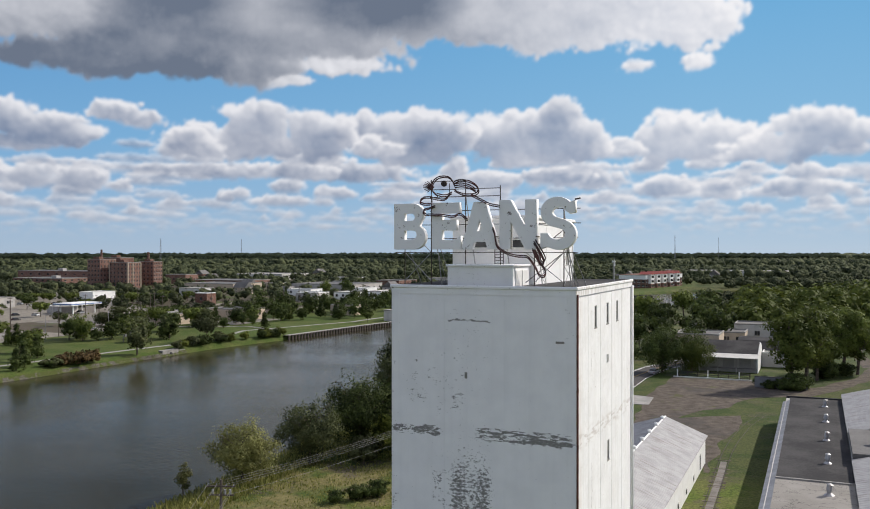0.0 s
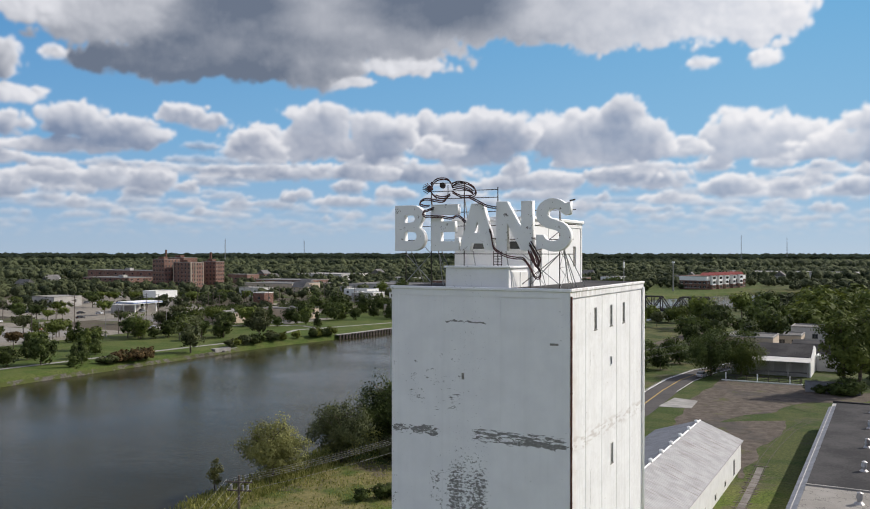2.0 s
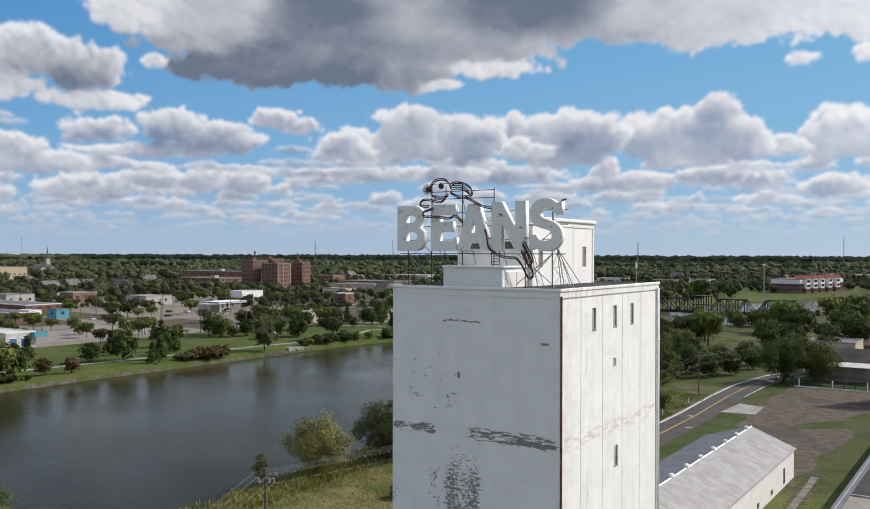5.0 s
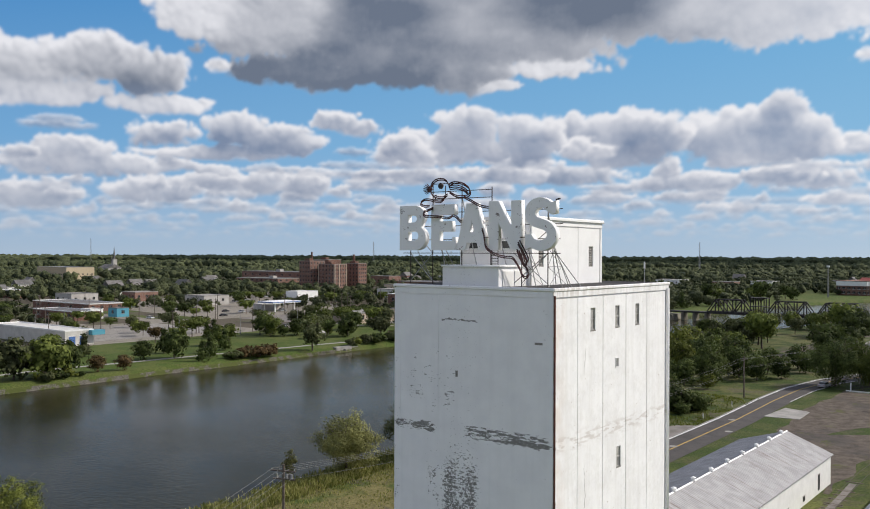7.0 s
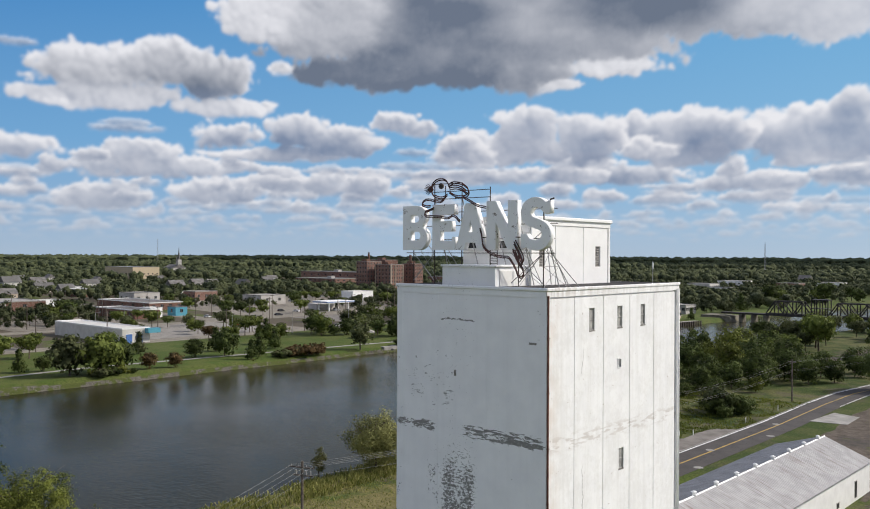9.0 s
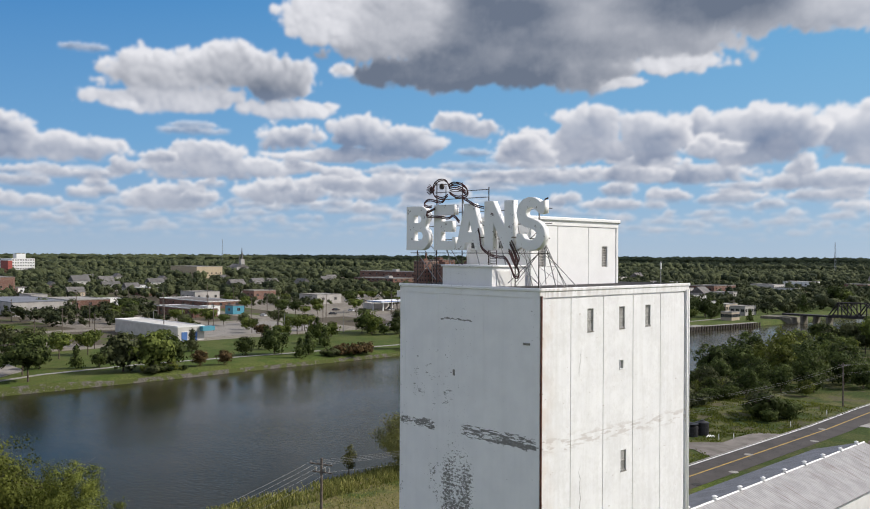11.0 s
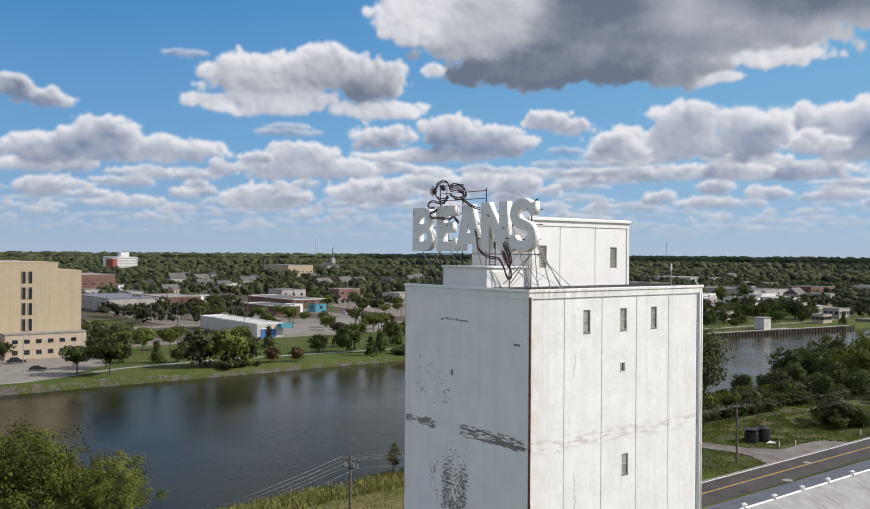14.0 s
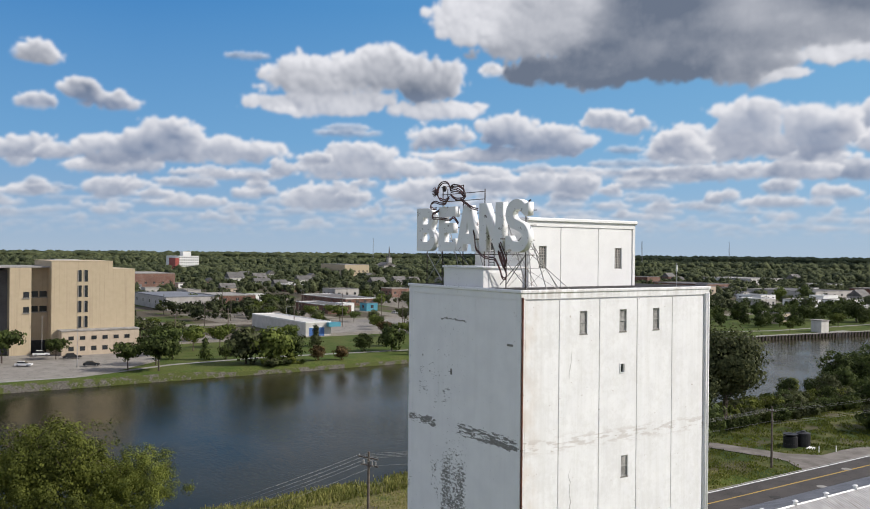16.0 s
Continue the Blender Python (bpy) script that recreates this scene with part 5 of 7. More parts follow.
window_rows(rw, -1208, 360, 60, 30, 24.5, 6, 2, 9, 1.5, 1.8, 1.6, "white")
church = thing("church", "grey church with a tall steeple", "church", at=(8, 9, 0))
part("nave", boxed(-1170, 655, 0, -1143, 676, 12), M["grey_wall"], church)
part("roof", prismed([(654, 11.8), (677, 11.8), (665.5, 17)], "x", -1170.5, -1142.5), M["shingle"], church)
part("steeple", rodded((-1146, 666, 24), (-1146, 666, 43), 2.0, 0.12, 8), M["shingle"], church)
part("tower", boxed(-1149, 663, 0, -1143, 669, 24.2), M["grey_wall"], church)
part("pinnacle", rodded((-1143, 660, 20), (-1143, 660, 31), 1.4, 0.1, 6), M["shingle"], church)
# scattered shops, halls and flats through the town
rng = random.Random(52)
taken = []
for i in range(400):
    a, r = radians(rng.uniform(104, 168)), rng.uniform(390, 780)
    x, y = r * math.cos(a), r * math.sin(a)
    lx, ly = rng.uniform(8, 22), rng.uniform(8, 20)
    if x > -280 or x > banks(y)[0] - 60 or len(taken) >= 40 or (-470 < x and 60 < y < 430) or (-700 < x < -440 and 300 < y < 650):
        continue
    if any(abs(x - p) < 45 and abs(y - q) < 45 for p, q in taken):
        continue
    taken.append((x, y))
    wl, text = rng.choice((("white", "white"), ("cream", "cream"), ("tan", "tan"), ("grey_wall", "grey"), ("brick", "red brick"), ("brick_dark", "brown brick")))
    if r < 560 or rng.random() < 0.72:
        low_building("low " + text + " shop with a flat roof among trees", x, y, lx, ly, rng.uniform(3.8, 7.0), wl, rng.choice(("concrete", "pale_lot", "grey_felt")), rng.choice(("white", "concrete")), 3, 3, "shop")
    else:
        gabled_house(text + " house with a shingle roof among trees", x, y, min(lx, 11), min(ly, 12), rng.uniform(4.0, 6.0), wl, rng.choice(("shingle", "grey_felt", "shingle")))
# gas station canopy
gas = thing("filling_station", "filling station with a blue and white flat canopy", "filling station")
part("canopy", boxed(-356, 279, 4.8, -343, 300, 5.9), M["white"], gas)
part("fascia", boxed(-356.1, 278.8, 5.2, -342.9, 300.2, 5.6), M["blue"], gas)
for px, py in ((-354, 282), (-345, 282), (-354, 297), (-345, 297)):
    part("column", boxed(px - 0.3, py - 0.3, 0, px + 0.3, py + 0.3, 4.8), M["white"], gas)
part("kiosk", boxed(-366, 284, 0, -358, 298, 3.8), M["grey_wall"], gas)
# right-hand side across the river
pump = thing("pump_house", "small pale concrete pump house at the river's edge", "pump house")
part("wall", boxed(-175.2, 311.2, -0.5, -170.2, 316.8, 5.0), M["cream"], pump)
part("roof", boxed(-175.5, 310.9, 5.0, -169.9, 317.1, 5.3), M["concrete"], pump)
for x, y, lx, ly, h, wl, rf, lab in ((-205, 335, 14, 8, 5.4, "tan", "cream", "low tan waterworks building with a pale flat roof"), (-250, 250, 22, 26, 5.0, "tan", "concrete", "low tan building in the park"),
                                     (-279, 466, 15, 20, 5.2, "white", "cream", "white flat-roofed works building by the river"), (-257, 467, 10, 30, 6.2, "white", "cream", "long white works building by the river"),
                                     (-203, 420, 8, 14, 5.2, "tan", "cream", "brown waterworks building with a white roof"), (-173.5, 369, 6, 8.5, 4.4, "tan", "concrete", "small tan brick lodge above the sea wall"),
                                     (-186, 409, 9, 13, 5.2, "grey_wall", "concrete", "grey block waterworks building"), (-225, 440, 12, 18, 5.0, "cream", "cream", "cream works building behind trees"),
                                     (-415, 718, 30, 20, 7.0, "white", "cream", "white-roofed hall among trees"), (-340, 663, 24, 40, 6.5, "brick_dark", "tar", "long dark-roofed hall among trees"),
                                     (-269, 828, 22, 20, 6.5, "brick", "pale_lot", "low red brick building with a pinkish roof"), (-345, 879, 30, 24, 6.0, "white", "cream", "white building among distant trees"),
                                     (-330, 560, 60, 50, 6.5, "grey_wall", "grey_felt", "pale grey works hall among trees"), (-420, 520, 50, 40, 7.0, "tan", "grey_felt", "white works hall among trees"),
                                     (-330, 760, 24, 22, 6.0, "cream", "concrete", "pale low building among the trees"),
                                     (-480, 620, 60, 40, 6.0, "brick", "grey_felt", "pale low building among the trees"), (-240, 860, 22, 24, 7.0, "white", "concrete", "long white building among distant trees"),
                                     (-560, 800, 70, 60, 7.0, "cream", "concrete", "pale low building among the trees"), (-20, 1150, 160, 60, 8.0, "cream", "concrete", "long pale building among trees")):
    low_building(lab, x, y, lx, ly, h, wl, rf, "concrete", 3, 5)
red = thing("brick_and_white_offices", "three-storey brick and white offices with small red roofs", "offices", at=(-127, 737, 0), turn=-14)
part("wall", boxed(-26, 0, 0, 0, 86, 8.0), M["brick_dark"], red, "brown brick lower storeys")
part("upper_wall", boxed(-26.1, -0.1, 8.0, 0.1, 86.1, 11.8), M["white"], red, "white upper storey")
part("roof", boxed(-26.3, -0.3, 11.8, 0.3, 86.3, 12.3), M["brick"], red)
window_rows(red, 0, 0, 26, 86, 12.0, 3, 6, 18, 0.6, 2.6, 1.9, "white")
for i, y in enumerate((10, 24, 38, 54, 70)):
    part("bay", boxed(0.15, y - 3.6, 4.0, 2.6, y + 3.6, 12.6), M["white"], red)
    part("bay_base", boxed(0.15, y - 3.6, 0, 2.6, y + 3.6, 4.0), M["brick"], red)
    part("bay_roof", prismed([(y - 4.4, 12.6), (y + 4.4, 12.6), (y, 15.0)], "x", -9, 3.2), M["red_roof"], red, "small red gable")
    for k in range(3):
        part("window", boxed(2.58, y - 2.6, 1.2 + k * 4.0, 2.7, y + 2.6, 3.2 + k * 4.0), M["glass"], red)

# truss bridge over the river
bridge = thing("railway_bridge", "black steel truss railway swing bridge on stone piers", "bridge")
BY, BZ, BH = 402.0, 3.2, 6.6


def truss(x0, x1, panels, high):
    for side in (0, 5.0):
        y = BY + side
        step = (x1 - x0) / panels
        bars = [((x0, BZ), (x1, BZ)), ((x0 + step, BZ + high), (x1 - step, BZ + high)), ((x0, BZ), (x0 + step, BZ + high)), ((x1, BZ), (x1 - step, BZ + high))]
        for i in range(1, panels):
            bars.append(((x0 + i * step, BZ), (x0 + i * step, BZ + high)))
        for i in range(1, panels - 1):
            a, b = (i, i + 1) if i < panels / 2 else (i + 1, i)
            bars.append(((x0 + a * step, BZ + high), (x0 + b * step, BZ)))
        for (xa, za), (xb, zb) in bars:
            part("girder", rodded((xa, y, za), (xb, y, zb), 0.3, sides=6), M["bridge_steel"], bridge)


truss(-138, -115, 5, BH), truss(-107, -84, 5, BH), truss(-83, -60, 5, BH)
for x0, x1 in ((-162, -138), (-138, -60)):
    part("deck", boxed(x0, BY - 0.3, BZ - 1.1, x1, BY + 5.3, BZ - 0.2), M["bridge_steel"], bridge)
for x in (-115.0, -112.4, -109.6, -107.0):
    for y in (BY, BY + 5):
        part("girder", rodded((x, y, BZ), (x, y, BZ + BH + 1.2), 0.28, sides=6), M["bridge_steel"], bridge)
for z in (BZ + 3.4, BZ + BH + 1.2):
    part("girder", boxed(-115.3, BY - 0.2, z, -106.7, BY + 5.2, z + 0.4), M["bridge_steel"], bridge)
part("pivot_pier", rodded((-111, BY + 2.5, -4), (-111, BY + 2.5, BZ - 1.0), 4.2, 3.6, 16), M["dark_steel"], bridge)
part("abutment", prismed([(-172, -3), (-154, -3), (-156, 0.9), (-162, 1.3), (-172, 1.3)], "y", BY - 4, BY + 9), M["stone"], bridge, "grey stone abutment")
for x in (-151.5, -145, -138.5, -83.5):
    part("pier", boxed(x - 0.6, BY - 0.8, -4, x + 0.6, BY + 5.8, BZ - 1.05), M["stone"], bridge)


# ---- poles, wires, masts ----
def utility_pole(x, y, h, arm=2.4, turn=0.0, label="weathered wooden utility pole with a crossarm"):
    p = thing("utility_pole", label, "utility pole", "utility poles", at=(x, y, 0), turn=turn)
    part("pole", rodded((0, 0, -0.2), (0, 0, h), 0.19, 0.13, 8), M["pole"], p)
    a = part("crossarm", boxed(-arm / 2, -0.16, h - 0.75, arm / 2, -0.06, h - 0.6), M["pole"], p)
    for u in (-0.45, -0.15, 0.2, 0.45):
        part("insulator", rodded((u * arm, -0.11, h - 0.6), (u * arm, -0.11, h - 0.4), 0.05, 0.04, 6), M["steel"], a)
    return p


p1 = utility_pole(-39.6, 10.2, 10.0, 3.0, 20, "wooden utility pole with a double crossarm and transformers")
part("crossarm", boxed(-1.3, 0.1, 8.3, 1.3, 0.2, 8.45), M["pole"], p1)
for u in (-0.9, 0.9, 0.35):
    part("transformer", rodded((u, 0.15, 8.45), (u, 0.15, 8.95), 0.13, 0.13, 10), M["steel"], p1)
p2 = utility_pole(-34.7, 80.2, 9.6, 1.6, 0, "leaning wooden utility pole beside the road")
p3 = utility_pole(-35.5, 150.0, 9.6, 1.8, 0)
p4 = utility_pole(-18.0, -32.0, 11.0, 2.6, 25)


def line_between(a, b, sag, r=0.012, label="thin grey overhead wire between poles"):
    w = thing("overhead_wire", label, "wire", "overhead wires")
    pts = [Vector(a).lerp(Vector(b), k / 6) - Vector((0, 0, sag * 4 * (k / 6) * (1 - k / 6))) for k in range(7)]
    wire("wire", pts, r, M["wire"], w)


for o, z in ((-1.3, 9.5), (-0.4, 9.5), (0.5, 9.5), (1.3, 9.5), (0.9, 8.5)):
    line_between((-39.6 + o, 10.2 + o * 0.35, z), (-34.7 + o * 0.5, 80.2, 9.2 if z > 9 else 7.5), 1.0)
    line_between((-39.6 + o, 10.2 + o * 0.35, z), (-18 + o, -32, z + 1.0), 0.5)
for o, z in ((-0.6, 9.0), (0.5, 9.0), (0.0, 7.2), (0.1, 6.9)):
    line_between((-34.7 + o, 80.2, z), (-35.5 + o, 150.0, z), 0.9)
    line_between((-35.5 + o, 150.0, z), (-20 + o, 240.0, z + 0.5), 0.9)
rng = random.Random(11)
for x, y in ((-256, 30), (-256, 75), (-256, 150), (-256, 190), (-256, 235), (-324, 90), (-324, 135), (-324, 180), (-324, 225), (-324, 270), (-324, 320), (-324, 370), (-324, 430),
             (-270, 60), (-275, 110), (-290, 140), (-268, 170), (-285, 240), (-270, 265), (-300, 290), (-345, 110), (-360, 150), (-395, 170), (-410, 130), (-345, 330), (-360, 390), (-300, 350), (-280, 400), (-260, 400), (-440, 240), (-460, 280), (-490, 250), (-520, 200), (-500, 140), (-450, 60), (-380, 40), (-330, 40), (-380, 188), (-430, 188), (-480, 190), (-300, 205), (-350, 206), (-400, 95), (-470, 97), (-540, 99), (-250, 285), (-255, 345)):
    utility_pole(x, y, rng.uniform(10, 12.5), 2.6, rng.uniform(-20, 20), "tall wooden street pole")
mono = thing("monopole_mast", "tall pale steel monopole mast", "mast", at=(-146, 690, 0))
part("mast", rodded((0, 0, 0), (0, 0, 24), 0.7, 0.45, 12), M["concrete"], mono)
part("head", rodded((0, 0, 24), (0, 0, 25.5), 1.2, 1.2, 12), M["white"], mono)


def lattice_mast(x, y, h, w):
    m = thing("radio_mast", "thin distant lattice radio mast", "radio mast", "radio masts", at=(x, y, 0))
    for a in range(3):
        c, s = math.cos(a * 2.094) * w, math.sin(a * 2.094) * w
        part("leg", rodded((c, s, 0), (c * 0.4, s * 0.4, h), 0.22, 0.15, 4), M["steel"], m)
    bm = bmesh.new()
    for i in range(int(h / 6)):
        k0, k1 = 1 - 0.6 * i * 6 / h, 1 - 0.6 * (i + 1) * 6 / h
        for a in range(3):
            b = (a + 1) % 3
            rod(bm, (math.cos(a * 2.094) * w * k0, math.sin(a * 2.094) * w * k0, i * 6), (math.cos(b * 2.094) * w * k1, math.sin(b * 2.094) * w * k1, i * 6 + 6), 0.12, sides=4)
    part("lacing", bm, M["steel"], m)

# ---- trees ----
def blob_dirs(rs, n):
    v = rs.normal(size=(n, 3))
    return v / np.linalg.norm(v, axis=1)[:, None]


def leaf_cloud(rs, clumps, per, size, squash=0.8, stray=0.42):
    """Leaf quads scattered through clumps: clumps are rows of x, y, z, radius. Leaves face away from the crown's middle."""
    k = len(clumps)
    c = np.repeat(clumps[:, :3], per, axis=0)
    r = np.repeat(clumps[:, 3], per)
    d = blob_dirs(rs, k * per)
    rad = r * (0.25 + 0.95 * rs.random_sample(k * per) ** 0.6)
    p = c + d * rad[:, None] * np.array([1, 1, squash])
    mid = clumps[:, :3].mean(axis=0) - np.array([0, 0, 0.12 * np.ptp(clumps[:, 2])])
    out = p - mid
    out /= np.linalg.norm(out, axis=1)[:, None] + 1e-9
    nor = 0.7 * out + 0.6 * d + 0.7 * stray * rs.normal(size=d.shape)
    nor /= np.linalg.norm(nor, axis=1)[:, None]
    up = blob_dirs(rs, len(p))
    u = np.cross(nor, up)
    u /= np.linalg.norm(u, axis=1)[:, None] + 1e-9
    w = np.cross(nor, u)
    s = size * (0.55 + 0.9 * rs.random_sample(len(p)))[:, None]
    q = np.stack([p - u * s * 0.55 - w * s * 0.15, p + u * s * 0.05 - w * s * 0.4, p + u * s * 0.6 + w * s * 0.05, p - u * s * 0.05 + w * s * 0.4], axis=1)
    return q.reshape(-1, 3)


def quads_mesh(name, pts, material):
    n = len(pts) // 4
    me = bpy.data.meshes.new(name)
    me.vertices.add(len(pts))
    me.vertices.foreach_set("co", pts.astype(np.float32).ravel())
    me.loops.add(n * 4)
    me.loops.foreach_set("vertex_index", np.arange(n * 4, dtype=np.int32))
    me.polygons.add(n)
    me.polygons.foreach_set("loop_start", np.arange(0, n * 4, 4, dtype=np.int32))
    me.update(calc_edges=True)
    me.materials.append(material)
    return me


def crown_clumps(rs, n, rx, rz, zc, lump, style):
    """Clump centres through a crown that is round, tall, spreading or a cone."""
    out = []
    phase = rs.random_sample() * 50
    while len(out) < n:
        d = blob_dirs(rs, 1)[0]
        k = rs.random() ** 0.45
        x, y, z = d * k
        if style == "cone":
            z = rs.random() ** 1.4 * 2 - 1
            wide = (1 - (z + 1) / 2) * 0.95 + 0.06
            a = rs.random() * 6.283
            q = wide * rs.random() ** 0.5
            x, y = q * math.cos(a), q * math.sin(a)
        if style == "spread":
            z = z * 0.75 + 0.15 * (x * x + y * y)
        bulge = 0.78 + 0.5 * (noise.noise((x * 1.7 + phase, y * 1.7, z * 1.7)) + 0.3)
        x, y, z = x * bulge, y * bulge, z * (bulge if z > 0 else 1.0)
        out.append((x * rx, y * rx, zc + z * rz, lump * (0.7 + 0.6 * rs.random())))
    return np.array(out)


def trunk_mesh(rs, high, r, limbs, reach, lean=0.0, fork=0.35):
    bm = bmesh.new()
    top = Vector((lean * high * 0.3, 0.1 * high * (rs.random() - 0.5), high * 0.72))
    mid = top * 0.45 + Vector((0.03 * high * (rs.random() - 0.5), 0.03 * high * (rs.random() - 0.5), 0))
    rod(bm, (0, 0, -0.3), mid, r, r * 0.72, 7), rod(bm, mid, top, r * 0.72, r * 0.3, 6)
    for i in range(limbs):
        a = i * 6.283 / limbs + rs.random()
        k = fork + (0.9 - fork) * (i + rs.random()) / limbs
        s = mid * (k / 0.5) if k < 0.5 else mid.lerp(top, (k - 0.5) / 0.5)
        e = s + Vector((math.cos(a), math.sin(a), 0.75)) * reach * (0.75 + 0.4 * rs.random()) * (1.15 - 0.6 * k)
        rod(bm, s, e, r * 0.34, r * 0.1, 5)
        for j in range(2):
            b = a + (j - 0.5) * 1.4
            f = s.lerp(e, 0.6)
            rod(bm, f, f + Vector((math.cos(b), math.sin(b), 0.6)) * reach * 0.5, r * 0.16, r * 0.05, 4)
    me = bpy.data.meshes.new("trunk")
    bm.to_mesh(me)
    bm.free()
    me.materials.append(M["bark"])
    return me


def tree_kind(seed, high, rx, style, leaves, lumps, size, lean=0.0, r=None, base=0.28, lump=0.3):
    """Meshes of one kind of tree: trunk, and crown leaf positions."""
    rs = np.random.RandomState(seed)
    zc, rz = high * (0.5 + base / 2), high * (0.5 - base / 2) * 0.92
    cl = crown_clumps(rs, lumps, rx * 0.78, rz * 0.85, zc, min(rx, rz) * lump, style)
    if lean:
        cl[:, 0] += lean * cl[:, 2] * 0.3
    return trunk_mesh(rs, high, r or high * 0.022, 7, rx * 0.7, lean), leaf_cloud(rs, cl, leaves // lumps, size)


MADE = {}


def tree(kind, x, y, scale, leaf, turn, label, group="trees", z=0.0, name="tree"):
    trunk, cloud = KINDS[kind]
    key = (kind, leaf)
    if key not in MADE:
        MADE[key] = quads_mesh("crown", cloud, M[leaf])
    t = thing(name, label, "tree" if name == "tree" else "bush", group, at=(x, y, z), turn=turn)
    t.scale = (scale, scale, scale)
    child("trunk", trunk, t)
    child("crown", MADE[key], t)
    return t


KINDS = {
    "park_round": tree_kind(1, 9.0, 5.0, "round", 1450, 80, 0.7, base=-0.04, lump=0.27),
    "park_tall": tree_kind(2, 11.0, 4.4, "round", 1300, 70, 0.7, base=0.0, lump=0.27),
    "park_spread": tree_kind(3, 10.0, 6.0, "spread", 1300, 70, 0.72, base=0.14, lump=0.26),
    "park_cone": tree_kind(4, 9.0, 3.6, "cone", 1150, 80, 0.62, base=-0.03, lump=0.26),
    "mid_tall": tree_kind(16, 17.0, 7.0, "spread", 1400, 95, 1.2, base=0.02, lump=0.28),
    "mid_wide": tree_kind(17, 13.0, 8.0, "round", 1200, 95, 1.2, base=-0.04, lump=0.28),
    "near_round": tree_kind(5, 11.0, 6.8, "round", 14500, 240, 0.25, base=-0.06, lump=0.21),
    "yard_tall": tree_kind(26, 23.0, 7.0, "spread", 7600, 120, 0.6, base=-0.02, lump=0.22),
    "near_tall": tree_kind(6, 17.0, 6.6, "spread", 9500, 200, 0.4, base=0.06, lump=0.25),
    "bank_wide": tree_kind(27, 12.0, 7.5, "round", 2600, 110, 0.74, base=-0.06, lump=0.25),
    "near_wide": tree_kind(7, 12.0, 7.5, "round", 5600, 190, 0.49, base=-0.06, lump=0.21),
    "near_bush": tree_kind(8, 5.0, 4.2, "round", 2400, 80, 0.46, base=-0.1, lump=0.27),
    "belt_bush": tree_kind(28, 5.0, 4.2, "round", 1500, 70, 0.5, base=-0.1, lump=0.27),
    "low_bush": tree_kind(18, 5.0, 4.2, "round", 700, 40, 0.8, base=-0.1, lump=0.3),
    "thin": tree_kind(9, 7.0, 1.8, "round", 1400, 40, 0.26, base=0.12, lump=0.3),
    "hero": tree_kind(10, 14.5, 13.0, "round", 42000, 640, 0.25, base=-0.05, lump=0.15),
}
rng = random.Random(21)
# near bank, beside the tower
tree("near_round", -60.3, 42.0, 0.95, "leaf_d", 30, "rounded yellow-green willow at the water's edge", z=-0.6)
tree("thin", -64.0, 33.6, 0.8, "leaf_d", 0, "thin pale sapling on the river bank", z=-1.0)
for x, y, s, kind, leaf in ((-57, 55, 1.0, "near_round", "leaf_c"), (-54, 66, 1.25, "near_round", "leaf_a"), (-47, 72, 1.25, "near_wide", "leaf_a"), (-50, 60, 0.9, "near_bush", "leaf_c"),
                            (-58, 74, 1.0, "near_round", "leaf_c"), (-60, 92, 0.95, "near_tall", "leaf_c"), (-44, 64, 0.9, "near_round", "leaf_b")):
    tree(kind, x, y, s, leaf, rng.uniform(0, 360), "dense dark green riverside tree", "riverside trees")
tree("hero", -64.5, -20.5, 1.0, "leaf_b", 0, "large bright green tree with a full leafy crown", z=-0.3)
tree("hero", -74, -37, 0.95, "leaf_b", 140, "bright green leafy tree beside another at the water")
tree("hero", -61.5, -11.5, 0.68, "leaf_b", 60, "low bright green thicket beside a large tree")
for x, y, s in ((-42.6, 38.2, 0.36), (-38.8, 43.2, 0.5), (-40.7, 40.6, 0.42), (-40.0, 41.8, 0.38)):
    tree("near_bush", x, y, s, "leaf_a", rng.uniform(0, 360), "low dark bush in the rough field grass", "field bushes", name="bush")
# right of the tower along the near bank
for i in range(24):
    y = 91 + i * 2.6 + rng.uniform(-0.8, 0.8)
    tree("belt_bush", -57.5 - 0.03 * (y - 90) + rng.uniform(-1.3, 1.3), y, rng.uniform(0.5, 0.78), rng.choice(("leaf_a", "leaf_c", "leaf_a")), rng.uniform(0, 360), "dense dark bush under the riverside trees", "riverside bushes", name="bush")
    tree("belt_bush", -62.5 - 0.05 * (y - 90) + rng.uniform(-1.8, 1.8), y + 1.3, rng.uniform(0.62, 0.95), rng.choice(("leaf_b", "leaf_c", "leaf_a", "leaf_b")), rng.uniform(0, 360), "yellow-green bush behind the riverside belt", "riverside bushes", name="bush")
for x, y, sc, leaf in ((-40.5, 123, 1.15, "leaf_a"), (-37.4, 126.5, 0.85, "leaf_a"), (-43.0, 128, 1.1, "leaf_c"), (-45.5, 133, 0.8, "leaf_a"), (-38.6, 120.4, 0.6, "leaf_a")):
    tree("near_bush", x, y, sc, leaf, rng.uniform(0, 360), "large dark green bush standing in the verge", "verge bushes", name="bush")
tree("near_tall", -58, 99, 1.42, "leaf_c", 20, "tall grey-green riverside tree", "riverside trees")
